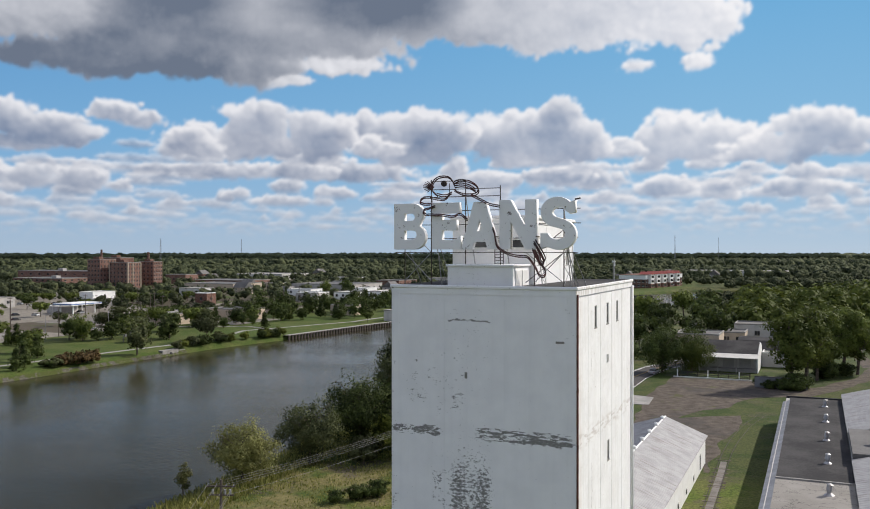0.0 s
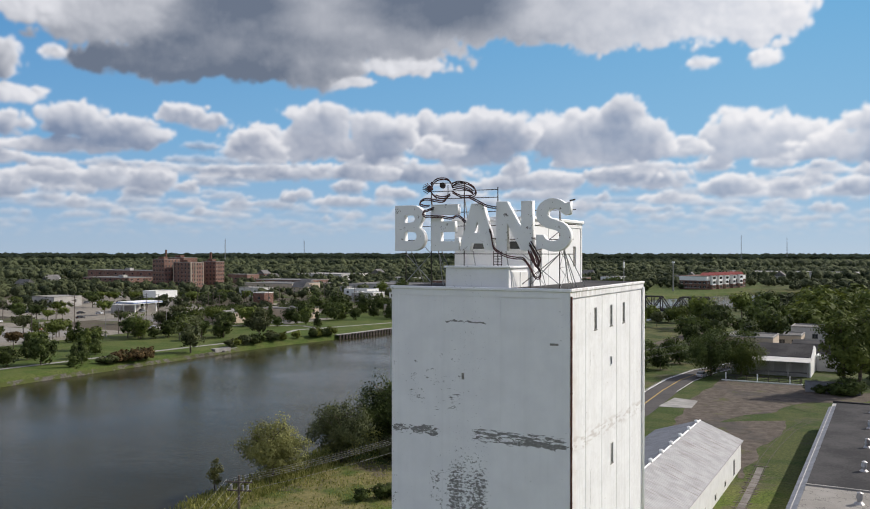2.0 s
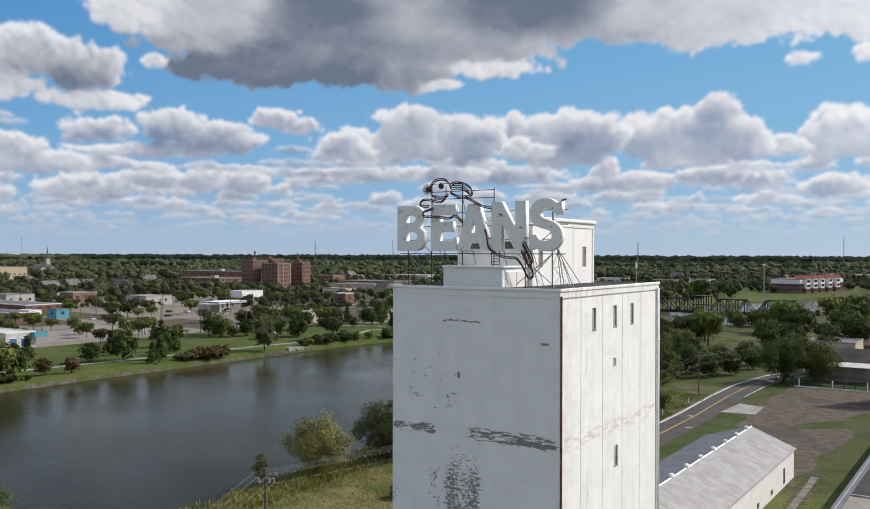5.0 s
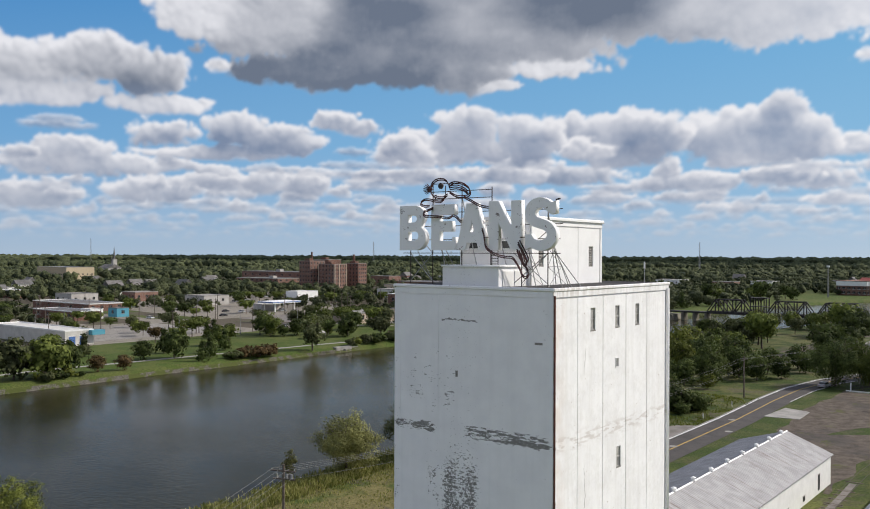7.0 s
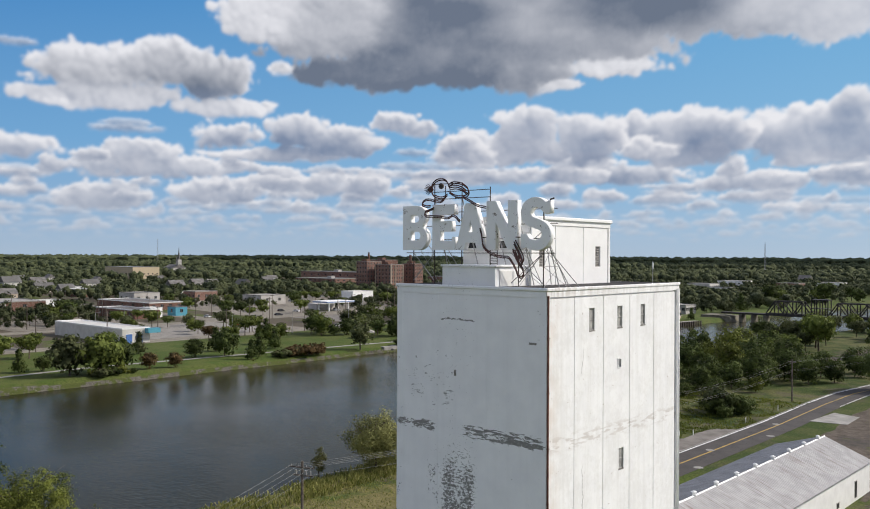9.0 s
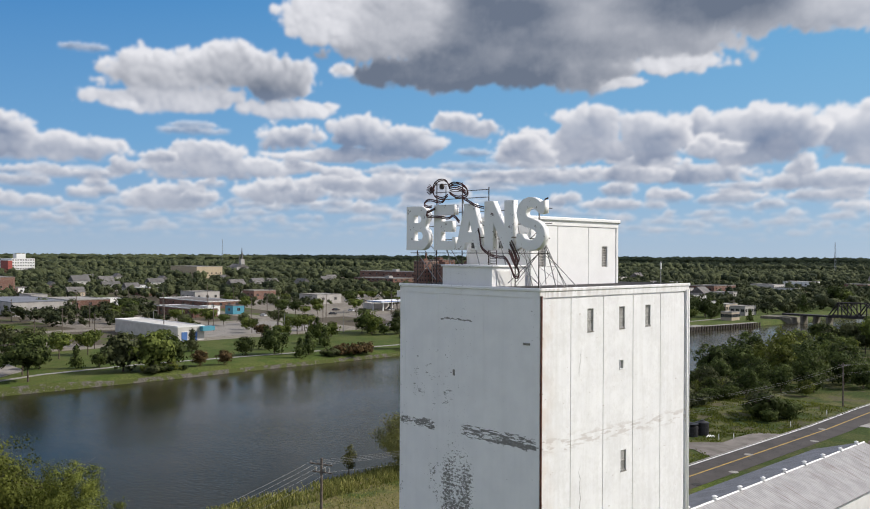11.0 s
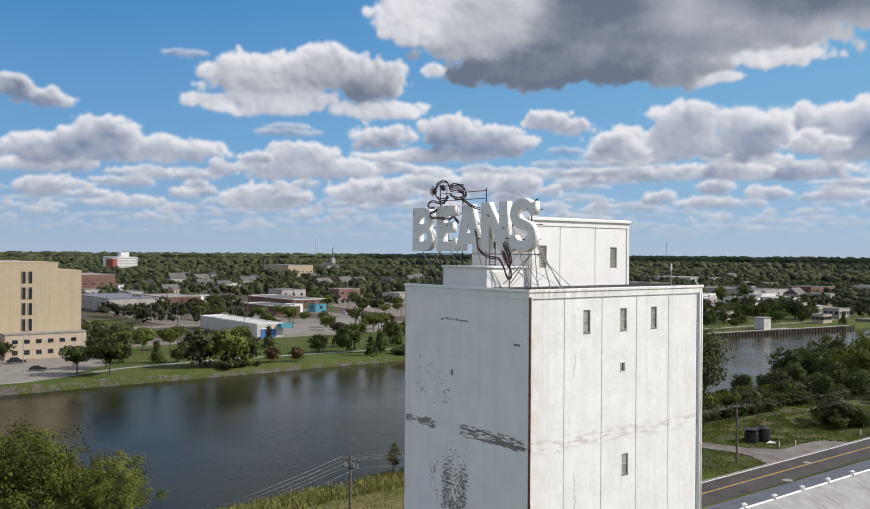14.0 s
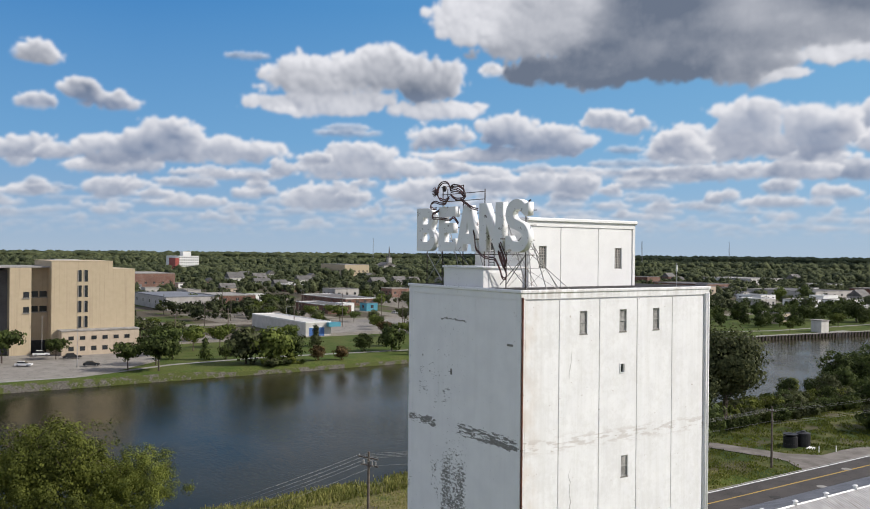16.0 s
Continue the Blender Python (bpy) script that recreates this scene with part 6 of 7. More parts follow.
tree("near_tall", -62, 105, 1.2, "leaf_c", 140, "broad grey-green riverside tree", "riverside trees")
for i in range(22):
    y = rng.uniform(128, 195)
    n = banks(y)[1]
    tree(rng.choice(("near_bush", "near_bush", "bank_wide")), n + rng.uniform(4, 12), y, rng.uniform(0.65, 1.05) * (0.52 if y < 165 else 0.8), rng.choice(("leaf_a", "leaf_b", "leaf_a")), rng.uniform(0, 360), "dense green bush on the wooded river bank", "riverside bushes")
for x, y, s, kind, leaf in ((-65, 118, 0.7, "bank_wide", "leaf_b"), (-66, 130, 0.75, "bank_wide", "leaf_a"), (-62, 140, 0.85, "bank_wide", "leaf_a"), (-58, 150, 1.0, "bank_wide", "leaf_a"), (-68, 150, 0.9, "bank_wide", "leaf_c"), (-70, 160, 1.0, "bank_wide", "leaf_a"),
                            (-62, 164, 1.15, "near_wide", "leaf_a"), (-54, 160, 1.05, "bank_wide", "leaf_a"), (-52, 172, 1.15, "near_wide", "leaf_a"), (-62, 176, 1.2, "bank_wide", "leaf_b"), (-72, 174, 1.1, "bank_wide", "leaf_a"), (-48, 165, 0.85, "bank_wide", "leaf_a"),
                            (-60, 188, 1.2, "bank_wide", "leaf_a"), (-72, 188, 1.1, "bank_wide", "leaf_b"), (-80, 182, 1.0, "bank_wide", "leaf_a"),
                            (-48, 184, 1.0, "bank_wide", "leaf_a"), (-42, 180, 0.8, "bank_wide", "leaf_a"), (-38, 188, 0.7, "bank_wide", "leaf_a"), (-52, 194, 1.05, "bank_wide", "leaf_a"), (-44, 196, 0.75, "bank_wide", "leaf_a"), (-70, 200, 1.2, "bank_wide", "leaf_b"),
                            (-82, 200, 1.1, "bank_wide", "leaf_a"), (-36, 204, 0.6, "bank_wide", "leaf_a"), (-30, 214, 0.6, "bank_wide", "leaf_a"), (-40, 212, 0.75, "bank_wide", "leaf_a"), (-47, 158, 0.6, "bank_wide", "leaf_b"), (-52, 146, 0.7, "bank_wide", "leaf_a")):
    tree(kind, x, y, s * (0.5 if y < 142 else 0.58 if y < 170 else 0.76 if y < 190 else 0.88), leaf, rng.uniform(0, 360), "leafy dark green tree on the wooded river bank", "riverside trees")
for i in range(34):
    y = rng.uniform(212, 360)
    n = banks(y)[1]
    x = n + 6 + rng.uniform(0, 22)
    if abs(x + 56) < 5.5:
        x += 11
    tree(rng.choice(("mid_wide", "mid_wide", "mid_tall")), x, y, rng.uniform(0.42, 0.72), rng.choice(("leaf_e", "leaf_c", "leaf_a", "leaf_e")), rng.uniform(0, 360), "leafy green tree on the river bank beyond the road", "far riverside trees")
for x, y, s, leaf in ((-22, 238, 0.6, "leaf_a"), (-30, 232, 0.65, "leaf_a"), (-34, 246, 0.8, "leaf_a"), (-24, 252, 0.8, "leaf_a"), (-40, 240, 0.7, "leaf_a"), (-44, 256, 0.8, "leaf_a"), (-16, 262, 0.9, "leaf_a"), (-42, 300, 0.95, "leaf_a"), (-26, 318, 1.1, "leaf_a"), (-38, 276, 0.9, "leaf_a"), (-24, 286, 1.0, "leaf_a")):
    tree("mid_tall", x, y, s, leaf, rng.uniform(0, 360), "leafy green tree beside the road's bend", "far riverside trees")
# round the yard
tree("near_round", -23.0, 182, 1.25, "leaf_a", 80, "round dark green tree beside the road")
tree("near_round", -15.5, 184.5, 1.15, "leaf_e", 200, "round yellow-green tree beside a darker one")
tree("mid_tall", -66, 262, 0.95, "leaf_e", 30, "broad green tree on the river bank", "far riverside trees")
tree("mid_tall", -71, 274, 0.9, "leaf_e", 130, "broad green tree on the river bank", "far riverside trees")
for x, y, s in ((10.5, 166, 0.98), (13.5, 170, 1.05), (19.5, 196, 0.95), (22.5, 201, 1.0), (26, 199, 0.9), (16, 182, 0.8)):
    tree("yard_tall", x, y, s, "leaf_e", rng.uniform(0, 360), "tall dark green tree with bare lower trunks", "tall yard trees")
for x, y, s in ((3, 166.5, 0.5), (7, 166, 0.6), (5.5, 163.4, 0.5), (8.6, 163.2, 0.65), (11.8, 162.9, 0.7), (10.5, 165, 0.9), (12.5, 165.5, 0.85), (17.5, 187, 1.0), (19, 190, 1.0), (23, 195, 0.8), (4.5, 167, 0.6)):
    tree("near_bush", x, y, s, "leaf_a", rng.uniform(0, 360), "dark green bush beside the yard wall", "yard bushes", name="bush")
# the park across the river
PARK = [(-189, 113, "park_cone", "leaf_a", 0.85), (-208, 137, "park_cone", "leaf_a", 1.0), (-204, 128, "park_round", "leaf_a", 0.7), (-242, 189, "park_spread", "leaf_b", 0.9), (-186, 157, "park_tall", "leaf_c", 1.3),
        (-229, 190, "park_round", "leaf_a", 1.0), (-209, 199, "park_round", "leaf_a", 1.15), (-190, 197, "park_spread", "leaf_c", 1.25), (-224, 266, "park_round", "leaf_a", 0.75), (-207, 258, "park_cone", "leaf_a", 0.9),
        (-251, 239, "park_spread", "leaf_b", 1.2), (-236, 245, "park_spread", "leaf_b", 1.2), (-233, 228, "park_round", "leaf_a", 1.1), (-246, 222, "park_tall", "leaf_b", 1.2)]
PARK2 = [(-209, 50, "park_cone", "leaf_a", 0.8), (-207, 56, "park_round", "leaf_a", 0.6), (-194, 57, "park_round", "leaf_c", 1.45), (-190, 64, "park_round", "leaf_e", 1.45), (-193, 70, "park_round", "leaf_a", 1.25),
         (-191, 79, "park_round", "leaf_r", 0.7), (-189, 86, "park_round", "leaf_r", 0.65), (-205, 103, "park_round", "leaf_a", 0.9), (-202, 112, "park_round", "leaf_a", 1.3), (-194, 120, "park_cone", "leaf_a", 1.0),
         (-237, 162, "park_round", "leaf_b", 0.9), (-245, 188, "park_spread", "leaf_b", 1.0), (-256, 159, "park_spread", "leaf_b", 1.0), (-247, 136, "park_spread", "leaf_r", 0.8), (-227, 96, "park_cone", "leaf_c", 1.0)]
PARK3 = [(-227, 44, "park_spread", "leaf_a", 0.95), (-230, -3, "park_spread", "leaf_a", 1.0), (-232, 12, "park_spread", "leaf_a", 0.65), (-197, 24, "park_spread", "leaf_a", 0.8), (-192, 31, "park_spread", "leaf_a", 0.95),
         (-205, 34, "park_spread", "leaf_a", 0.9), (-215, 42, "park_round", "leaf_a", 0.6), (-235, 55, "park_spread", "leaf_b", 0.8), (-240, 66, "park_spread", "leaf_b", 0.75), (-232, 82, "park_spread", "leaf_r", 0.55),
         (-246, 95, "park_spread", "leaf_b", 0.7), (-216, 118, "park_cone", "leaf_a", 0.9), (-222, 145, "park_round", "leaf_b", 0.9)]
for x, y, kind, leaf, s in PARK + PARK2 + [(*q[:4], q[4] * 1.2) for q in PARK3]:
    tree(kind, x, y, s * (1.0 if y < 78 else 0.9), "leaf_e" if leaf == "leaf_b" else leaf, rng.uniform(0, 360), {"park_cone": "dark green pointed tree on the park lawn", "park_tall": "tall loose tree on the park lawn"}.get(kind, "round green tree on the park lawn") if leaf != "leaf_r" else "small reddish-brown tree on the park lawn", "park trees")
for i in range(36):
    x, y = rng.uniform(-256, -212), rng.uniform(130, 300)
    tree(rng.choice(("park_round", "park_spread", "park_cone", "park_tall")), x, y, rng.uniform(0.6, 1.05), rng.choice(("leaf_a", "leaf_a", "leaf_e", "leaf_c")), rng.uniform(0, 360), "green tree on the lawn behind the park", "park trees")
for i in range(44):
    x, y = rng.uniform(-332, -262), rng.uniform(-20, 310)
    if (-314 < x < -256 and 98 < y < 126) or -279 < x < -256 and y < 42 or (y > 232 and x < -300):
        continue
    tree(rng.choice(("park_spread", "park_spread", "park_round")), x, y, rng.uniform(0.55, 0.95), rng.choice(("leaf_e", "leaf_e", "leaf_a", "leaf_c")), rng.uniform(0, 360), "spreading green street tree beside a town lot", "street trees")
for i in range(60):
    y = rng.choice((rng.uniform(122, 132), rng.uniform(175, 232), rng.uniform(175, 232), rng.uniform(60, 72)))
    f, n = banks(y)
    tree("low_bush", f - rng.uniform(1, 4), y, rng.uniform(0.2, 0.55) + (0.3 if y > 170 else 0.0), rng.choice(("leaf_a", "leaf_b", "leaf_c")), rng.uniform(0, 360), "low bush on the river bank", "bank bushes", name="bush")
for y in (125.0, 127.4, 129.5, 131.8, 133.6, 136.0, 138.2):
    tree("low_bush", banks(y)[0] - rng.uniform(0.5, 2.5), y, rng.uniform(0.55, 0.85), rng.choice(("leaf_r", "leaf_c")), rng.uniform(0, 360), "grey-brown scrubby bush at the water's edge", "bank bushes", name="bush")
for x, y, s in ((-200, 310, 0.8), (-205, 322, 0.9), (-196, 335, 0.75), (-208, 345, 0.9), (-190, 352, 0.6), (-214, 300, 0.8), (-220, 290, 0.9), (-232, 312, 1.0), (-240, 330, 1.0), (-186, 372, 0.7), (-192, 385, 0.8), (-230, 355, 1.0), (-246, 300, 1.1), (-212, 372, 0.9)):
    tree(rng.choice(("park_round", "park_cone", "park_round")), x, y, s, "leaf_a", rng.uniform(0, 360), "dark green tree by the waterworks", "waterworks trees")
for i in range(30):
    y = rng.uniform(312, 430)
    x = banks(y)[0] - rng.uniform(26, 88)
    tree(rng.choice(("park_round", "park_cone", "park_tall")), x, y, rng.uniform(0.8, 1.3), "leaf_a", rng.uniform(0, 360), "dark green tree by the waterworks", "waterworks trees")

for x, y, kind, leaf, sc in ((-336, 525, "mid_wide", "leaf_e", 0.9), (-326, 542, "mid_wide", "leaf_a", 1.0), (-219, 391, "park_round", "leaf_a", 1.0), (-200, 374, "park_round", "leaf_a", 1.0), (-184, 347, "park_spread", "leaf_e", 0.8),
                            (-193, 386, "park_round", "leaf_a", 1.0), (-165.5, 373, "park_cone", "leaf_a", 0.75), (-178, 300, "park_spread", "leaf_e", 0.6), (-175, 440, "park_round", "leaf_c", 1.0), (-178, 467, "park_cone", "leaf_a", 1.25),
                            (-208, 519, "mid_wide", "leaf_a", 0.75), (-188, 541, "mid_tall", "leaf_a", 1.05), (-162, 570, "mid_tall", "leaf_a", 1.15), (-156, 626, "mid_wide", "leaf_a", 0.85), (-165, 640, "mid_tall", "leaf_a", 0.8),
                            (-172, 585, "mid_wide", "leaf_e", 0.9), (-196, 575, "mid_wide", "leaf_e", 0.9), (-166, 500, "mid_wide", "leaf_e", 0.55), (-180, 515, "mid_wide", "leaf_c", 0.6)):
    tree(kind, x, y, sc, leaf, rng.uniform(0, 360), "broad dark green tree across the river", "far shore trees")
for x, y, sc, leaf in ((-53, 324, 1.05, "leaf_e"), (-63, 328, 0.7, "leaf_e"), (-47, 399, 0.95, "leaf_e"), (-36, 406, 1.0, "leaf_a"), (-78, 269, 0.75, "leaf_c"), (-82, 238, 0.6, "leaf_c")):
    tree("mid_tall", x, y, sc, leaf, rng.uniform(0, 360), "tall yellow-green tree beside the dirt track", "far riverside trees")
lots = [(-485, -415, 200, 240), (-388, -360, 160, 215), (-450, -420, 285, 320), (-370, -340, 275, 305), (-440, -415, 365, 395), (-430, -365, 100, 140), (-510, -468, 140, 180)]
for i in range(70):
    x, y = rng.uniform(-475, -338), rng.uniform(95, 410)
    if any(p < x < q and u < y < v for p, q, u, v in lots) or 186 < y < 212 or rng.random() < (0.5 if 225 < y < 330 else 0.1):
        continue
    tree("park_spread", x, y, rng.uniform(0.6, 1.0), rng.choice(("leaf_e", "leaf_e", "leaf_a")), rng.uniform(0, 360), "spreading green street tree beside a town lot", "street trees")

# ---- town trees and far woods, too many to count ----
FREE = []
for o in list(scene.objects):
    if o.parent and o.parent.parent is None and o.name.split(".")[0] in ("wall", "nave", "canopy") and o.data:
        c = np.array([v.co for v in o.data.vertices])
        if c[:, 0].max() < -150 or c[:, 1].min() > 250:
            FREE.append((c[:, 0].min() - 5, c[:, 0].max() + (15 if c[:, 0].max() < -280 and not o.parent.name.startswith("house") else 6), c[:, 1].min() - (6 if o.parent.name.startswith("house") else 14), c[:, 1].max() + 4))
FREE += [(-323, -269, 236, 300), (-272, -186, -300, 232), (-262, -160, 232, 420), (-340, -320, -300, 700), (-600, -258, 188, 232), (-900, -258, 66, 92), (-325, -268, 100, 190), (-400, -336, 232, 300), (-470, -400, 300, 360), (-600, -500, 500, 540), (-172, -60, 590, 736), (-130, -60, 730, 830), (-945, -890, 484, 540), (34, 22, 205, 345)]
FREE += [(-420, -350, 175, 215)]


def canopy_kinds(rs, rough, leaves, size, heart):
    """Crowns for far woods: a lumpy solid heart with loose leaves round it, in a unit box."""
    out = []
    for i in range(7):
        bm = bmesh.new()
        bmesh.ops.create_icosphere(bm, subdivisions=rough, radius=heart)
        for v in bm.verts:
            k = 1 + 0.9 * noise.noise(v.co * (1.5 / heart) + Vector((i * 7.0, 0, 0))) + 0.25 * noise.noise(v.co * (2.9 / heart) + Vector((0, i * 5.0, 0)))
            v.co = Vector((v.co.x * k, v.co.y * k, 0.5 + v.co.z * k))
        bm.verts.index_update()
        core = np.array([v.co for v in bm.verts])
        tris = np.array([[v.index for v in f.verts] for f in bm.faces])
        bm.free()
        cl = crown_clumps(rs, 12, 0.4, 0.38, 0.52, 0.15, "round")
        out.append((core, tris, leaf_cloud(rs, cl, max(1, leaves // 12), size, 0.8, 0.3)))
    return out


def woods(name, seed, r0, r1, spacing, rough, leaves, size, high, label, keep=0.9, area=None, material="woods", even=1.0, heart=0.36, wide=1.0):
    rs = np.random.RandomState(seed)
    kinds = canopy_kinds(rs, rough, leaves, size, heart)
    cores, tris, quads, at = [], [], [], 0
    n = int((r1 - r0) / spacing)
    for i in range(n):
        r = r0 + (r1 - r0) * (i + 0.5) / n
        m = int(r * radians(96) / spacing)
        for j in range(m):
            a = radians(82) + radians(96) * (j + rs.random_sample()) / m
            x, y = (r + rs.normal() * spacing * 0.4) * math.cos(a), (r + rs.normal() * spacing * 0.4) * math.sin(a)
            if rs.random_sample() > keep:
                continue
            f, nn = banks(y)
            if (area and not area(x, y)) or f - 8 < x < nn + 8 or any(p < x < q and s < y < t for p, q, s, t in FREE):
                continue
            h = high * (1 + even * (0.6 * rs.random_sample() - 0.35)) * (1 + even * (0.45 * noise.noise((x * 0.008, y * 0.008, seed)) - 0.2))
            if r < 700 and rs.random_sample() < 0.3:
                h *= 0.6
            w = h * wide * (0.9 + 0.45 * rs.random_sample())
            core, tri, leaf = kinds[rs.randint(7)]
            t = rs.random_sample() * 6.283
            c, s = math.cos(t) * w, math.sin(t) * w
            for src, keepers in ((core, cores), (leaf, quads)):
                q = np.empty_like(src)
                q[:, 0], q[:, 1], q[:, 2] = x + src[:, 0] * c - src[:, 1] * s, y + src[:, 0] * s + src[:, 1] * c, src[:, 2] * h - 0.06 * h
                keepers.append(q)
            tris.append(tri + at)
            at += len(core)
    solid, leafy, tri = np.concatenate(cores), np.concatenate(quads), np.concatenate(tris)
    nq = len(leafy) // 4
    me = bpy.data.meshes.new(name)
    me.vertices.add(len(solid) + len(leafy))
    me.vertices.foreach_set("co", np.concatenate([solid, leafy]).astype(np.float32).ravel())
    me.loops.add(tri.size + nq * 4)
    me.loops.foreach_set("vertex_index", np.concatenate([tri.ravel(), len(solid) + np.arange(nq * 4)]).astype(np.int32))
    me.polygons.add(len(tri) + nq)
    me.polygons.foreach_set("loop_start", np.concatenate([np.arange(0, tri.size, 3), tri.size + np.arange(0, nq * 4, 4)]).astype(np.int32))
    me.update(calc_edges=True)
    me.polygons.foreach_set("use_smooth", [True] * len(me.polygons))
    me.materials.append(M[material])
    return tagged(new(name, me), label, "woods", "", "stuff")


def beyond_yard(x, y):
    """The wood behind the yard and the warehouse."""
    return -16 < x < 170 and y > 240 + 0.12 * x and not (22 < x < 34 and y < 345) and not (x < 16 and y < 262)


woods("yard_wood", 35, 225, 430, 8.0, 1, 480, 0.085, 21.0, "tall dense green wood beyond the yard", 0.95, beyond_yard, "leaf_e", 0.8, 0.16)
woods("town_trees", 31, 265, 520, 9.5, 1, 230, 0.1, 9.5, "green street and garden trees among the houses", 0.9, lambda x, y: x < -150 or y > 430, "woods", 1.0, 0.17)
woods("town_woods", 32, 520, 1000, 11.0, 1, 42, 0.135, 11.0, "dense green tree canopy over the town", 0.95, None, "woods", 1.0, 0.3)
woods("far_woods", 33, 1000, 1700, 18.0, 1, 12, 0.15, 15.0, "distant green tree canopy", 0.95, None, "woods", 0.7)
woods("horizon_woods", 34, 1700, 2440, 28.0, 1, 12, 0.15, 23.0, "low line of dark woods on the horizon", 0.95, None, "woods", 0.4)
woods("skyline_woods", 36, 2440, 2560, 15.0, 1, 4, 0.05, 33.0, "far dark treeline on the skyline", 1.0, None, "woods", 0.04, 0.36, 2.8)
# houses among the trees
rng = random.Random(77)
for i in range(40):
    a, r = radians(rng.uniform(92, 172)), rng.uniform(680, 1100)
    x, y = r * math.cos(a), r * math.sin(a)
    f, n = banks(y)
    if f - 20 < x < n + 20 or any(p - 12 < x < q + 12 and s - 12 < y < t + 12 for p, q, s, t in FREE):
        continue
    wl = rng.choice(("white", "cream", "cream", "grey_wall", "brick"))
    gabled_house({"white": "small white house among trees", "cream": "small cream house among trees", "grey_wall": "small grey house among trees", "brick": "small brick house among trees"}[wl],
                 x, y, rng.uniform(8, 14), rng.uniform(8, 16), rng.uniform(4, 7.5), wl, rng.choice(("shingle", "shingle", "grey_felt")))
for x, y, h, w in ((-560, 1500, 58, 2), (-330, 2300, 78, 2), (-230, 2400, 74, 2), (-1500, 2000, 70, 2), (-1750, 1000, 66, 2), (-1180, 1300, 60, 2)):
    lattice_mast(x, y, h, w)

# ---- sky backdrop: blue air with fair-weather clouds, far behind everything ----
SKY_R, AZ0, AZ1, EL0, EL1, STEP = 2600.0, 86.0, 174.0, -0.4, 17.2, 0.09


def lattice(rs, shape, cell_x, cell_y):
    """Smooth value noise on a grid."""
    h, w = shape
    gx, gy = int(w / cell_x) + 3, int(h / cell_y) + 3
    g = rs.random_sample((gy, gx))
    x, y = np.arange(w) / cell_x, np.arange(h) / cell_y
    xi, yi = x.astype(int), y.astype(int)
    fx, fy = x - xi, y - yi
    fx, fy = (fx * fx * (3 - 2 * fx))[None, :], (fy * fy * (3 - 2 * fy))[:, None]
    a, b = g[np.ix_(yi, xi)], g[np.ix_(yi, xi + 1)]
    c, d = g[np.ix_(yi + 1, xi)], g[np.ix_(yi + 1, xi + 1)]
    return (a * (1 - fx) + b * fx) * (1 - fy) + (c * (1 - fx) + d * fx) * fy


def fractal(rs, shape, cell_x, cell_y, octaves, gain=0.55):
    out, amp, total = np.zeros(shape), 1.0, 0.0
    for o in range(octaves):
        n = lattice(rs, shape, max(cell_x / 2 ** o, 1.2), max(cell_y / 2 ** o, 1.2))
        out += amp * n
        total += amp
        amp *= gain
    return out / total


def srgb(r, g, b):
    c = np.array([r, g, b]) / 255.0
    return np.where(c <= 0.04045, c / 12.92, ((c + 0.055) / 1.055) ** 2.4)


# clouds as overlapping puffs: azimuth, height over the horizon, half width, half height (degrees), how dark the base is
GREAT = [(130.7, 14.7, 11.9, 3.76, 0.92), (126.3, 12.1, 3.3, 1.6, 0.8), (131.2, 12.3, 4.6, 1.35, 0.95), (120.5, 13.9, 3.4, 1.4, 0.85), (120.7, 12.5, 2.9, 0.75, 0.1), (123.8, 11.2, 1.5, 0.5, 0.15), (121.5, 16.0, 6.2, 2.1, 1.0), (142.9, 15.6, 3.8, 2.05, 0.1), (138.3, 15.1, 4.6, 3.03, 0.35),
         (135.8, 12.1, 5.8, 1.22, 1.0), (113.9, 15.8, 6.7, 2.28, 0.9), (107.4, 15.3, 6.2, 2.08, 0.6), (104.5, 15.6, 6.7, 2.33, 0.5), (98.6, 15.1, 4.4, 2.36, 0.25), (110.2, 15.4, 5.8, 2.03, 0.7)]
WISPS = [[(96.8, 12.1, 0.9, 0.6)], [(100.6, 12.0, 1.0, 0.47)], [(142.4, 12.1, 0.9, 0.48)]]
WEST = [(154.3, 11.5, 3.3, 1.4, 0.4), (149.9, 11.8, 4.2, 1.64, 0.5), (146.7, 11.3, 2.7, 1.48, 0.75), (153.1, 9.9, 5.2, 0.85, 0.3), (146.3, 9.4, 3.2, 0.68, 0.25), (155.9, 9.5, 1.0, 0.38, 0.1)]
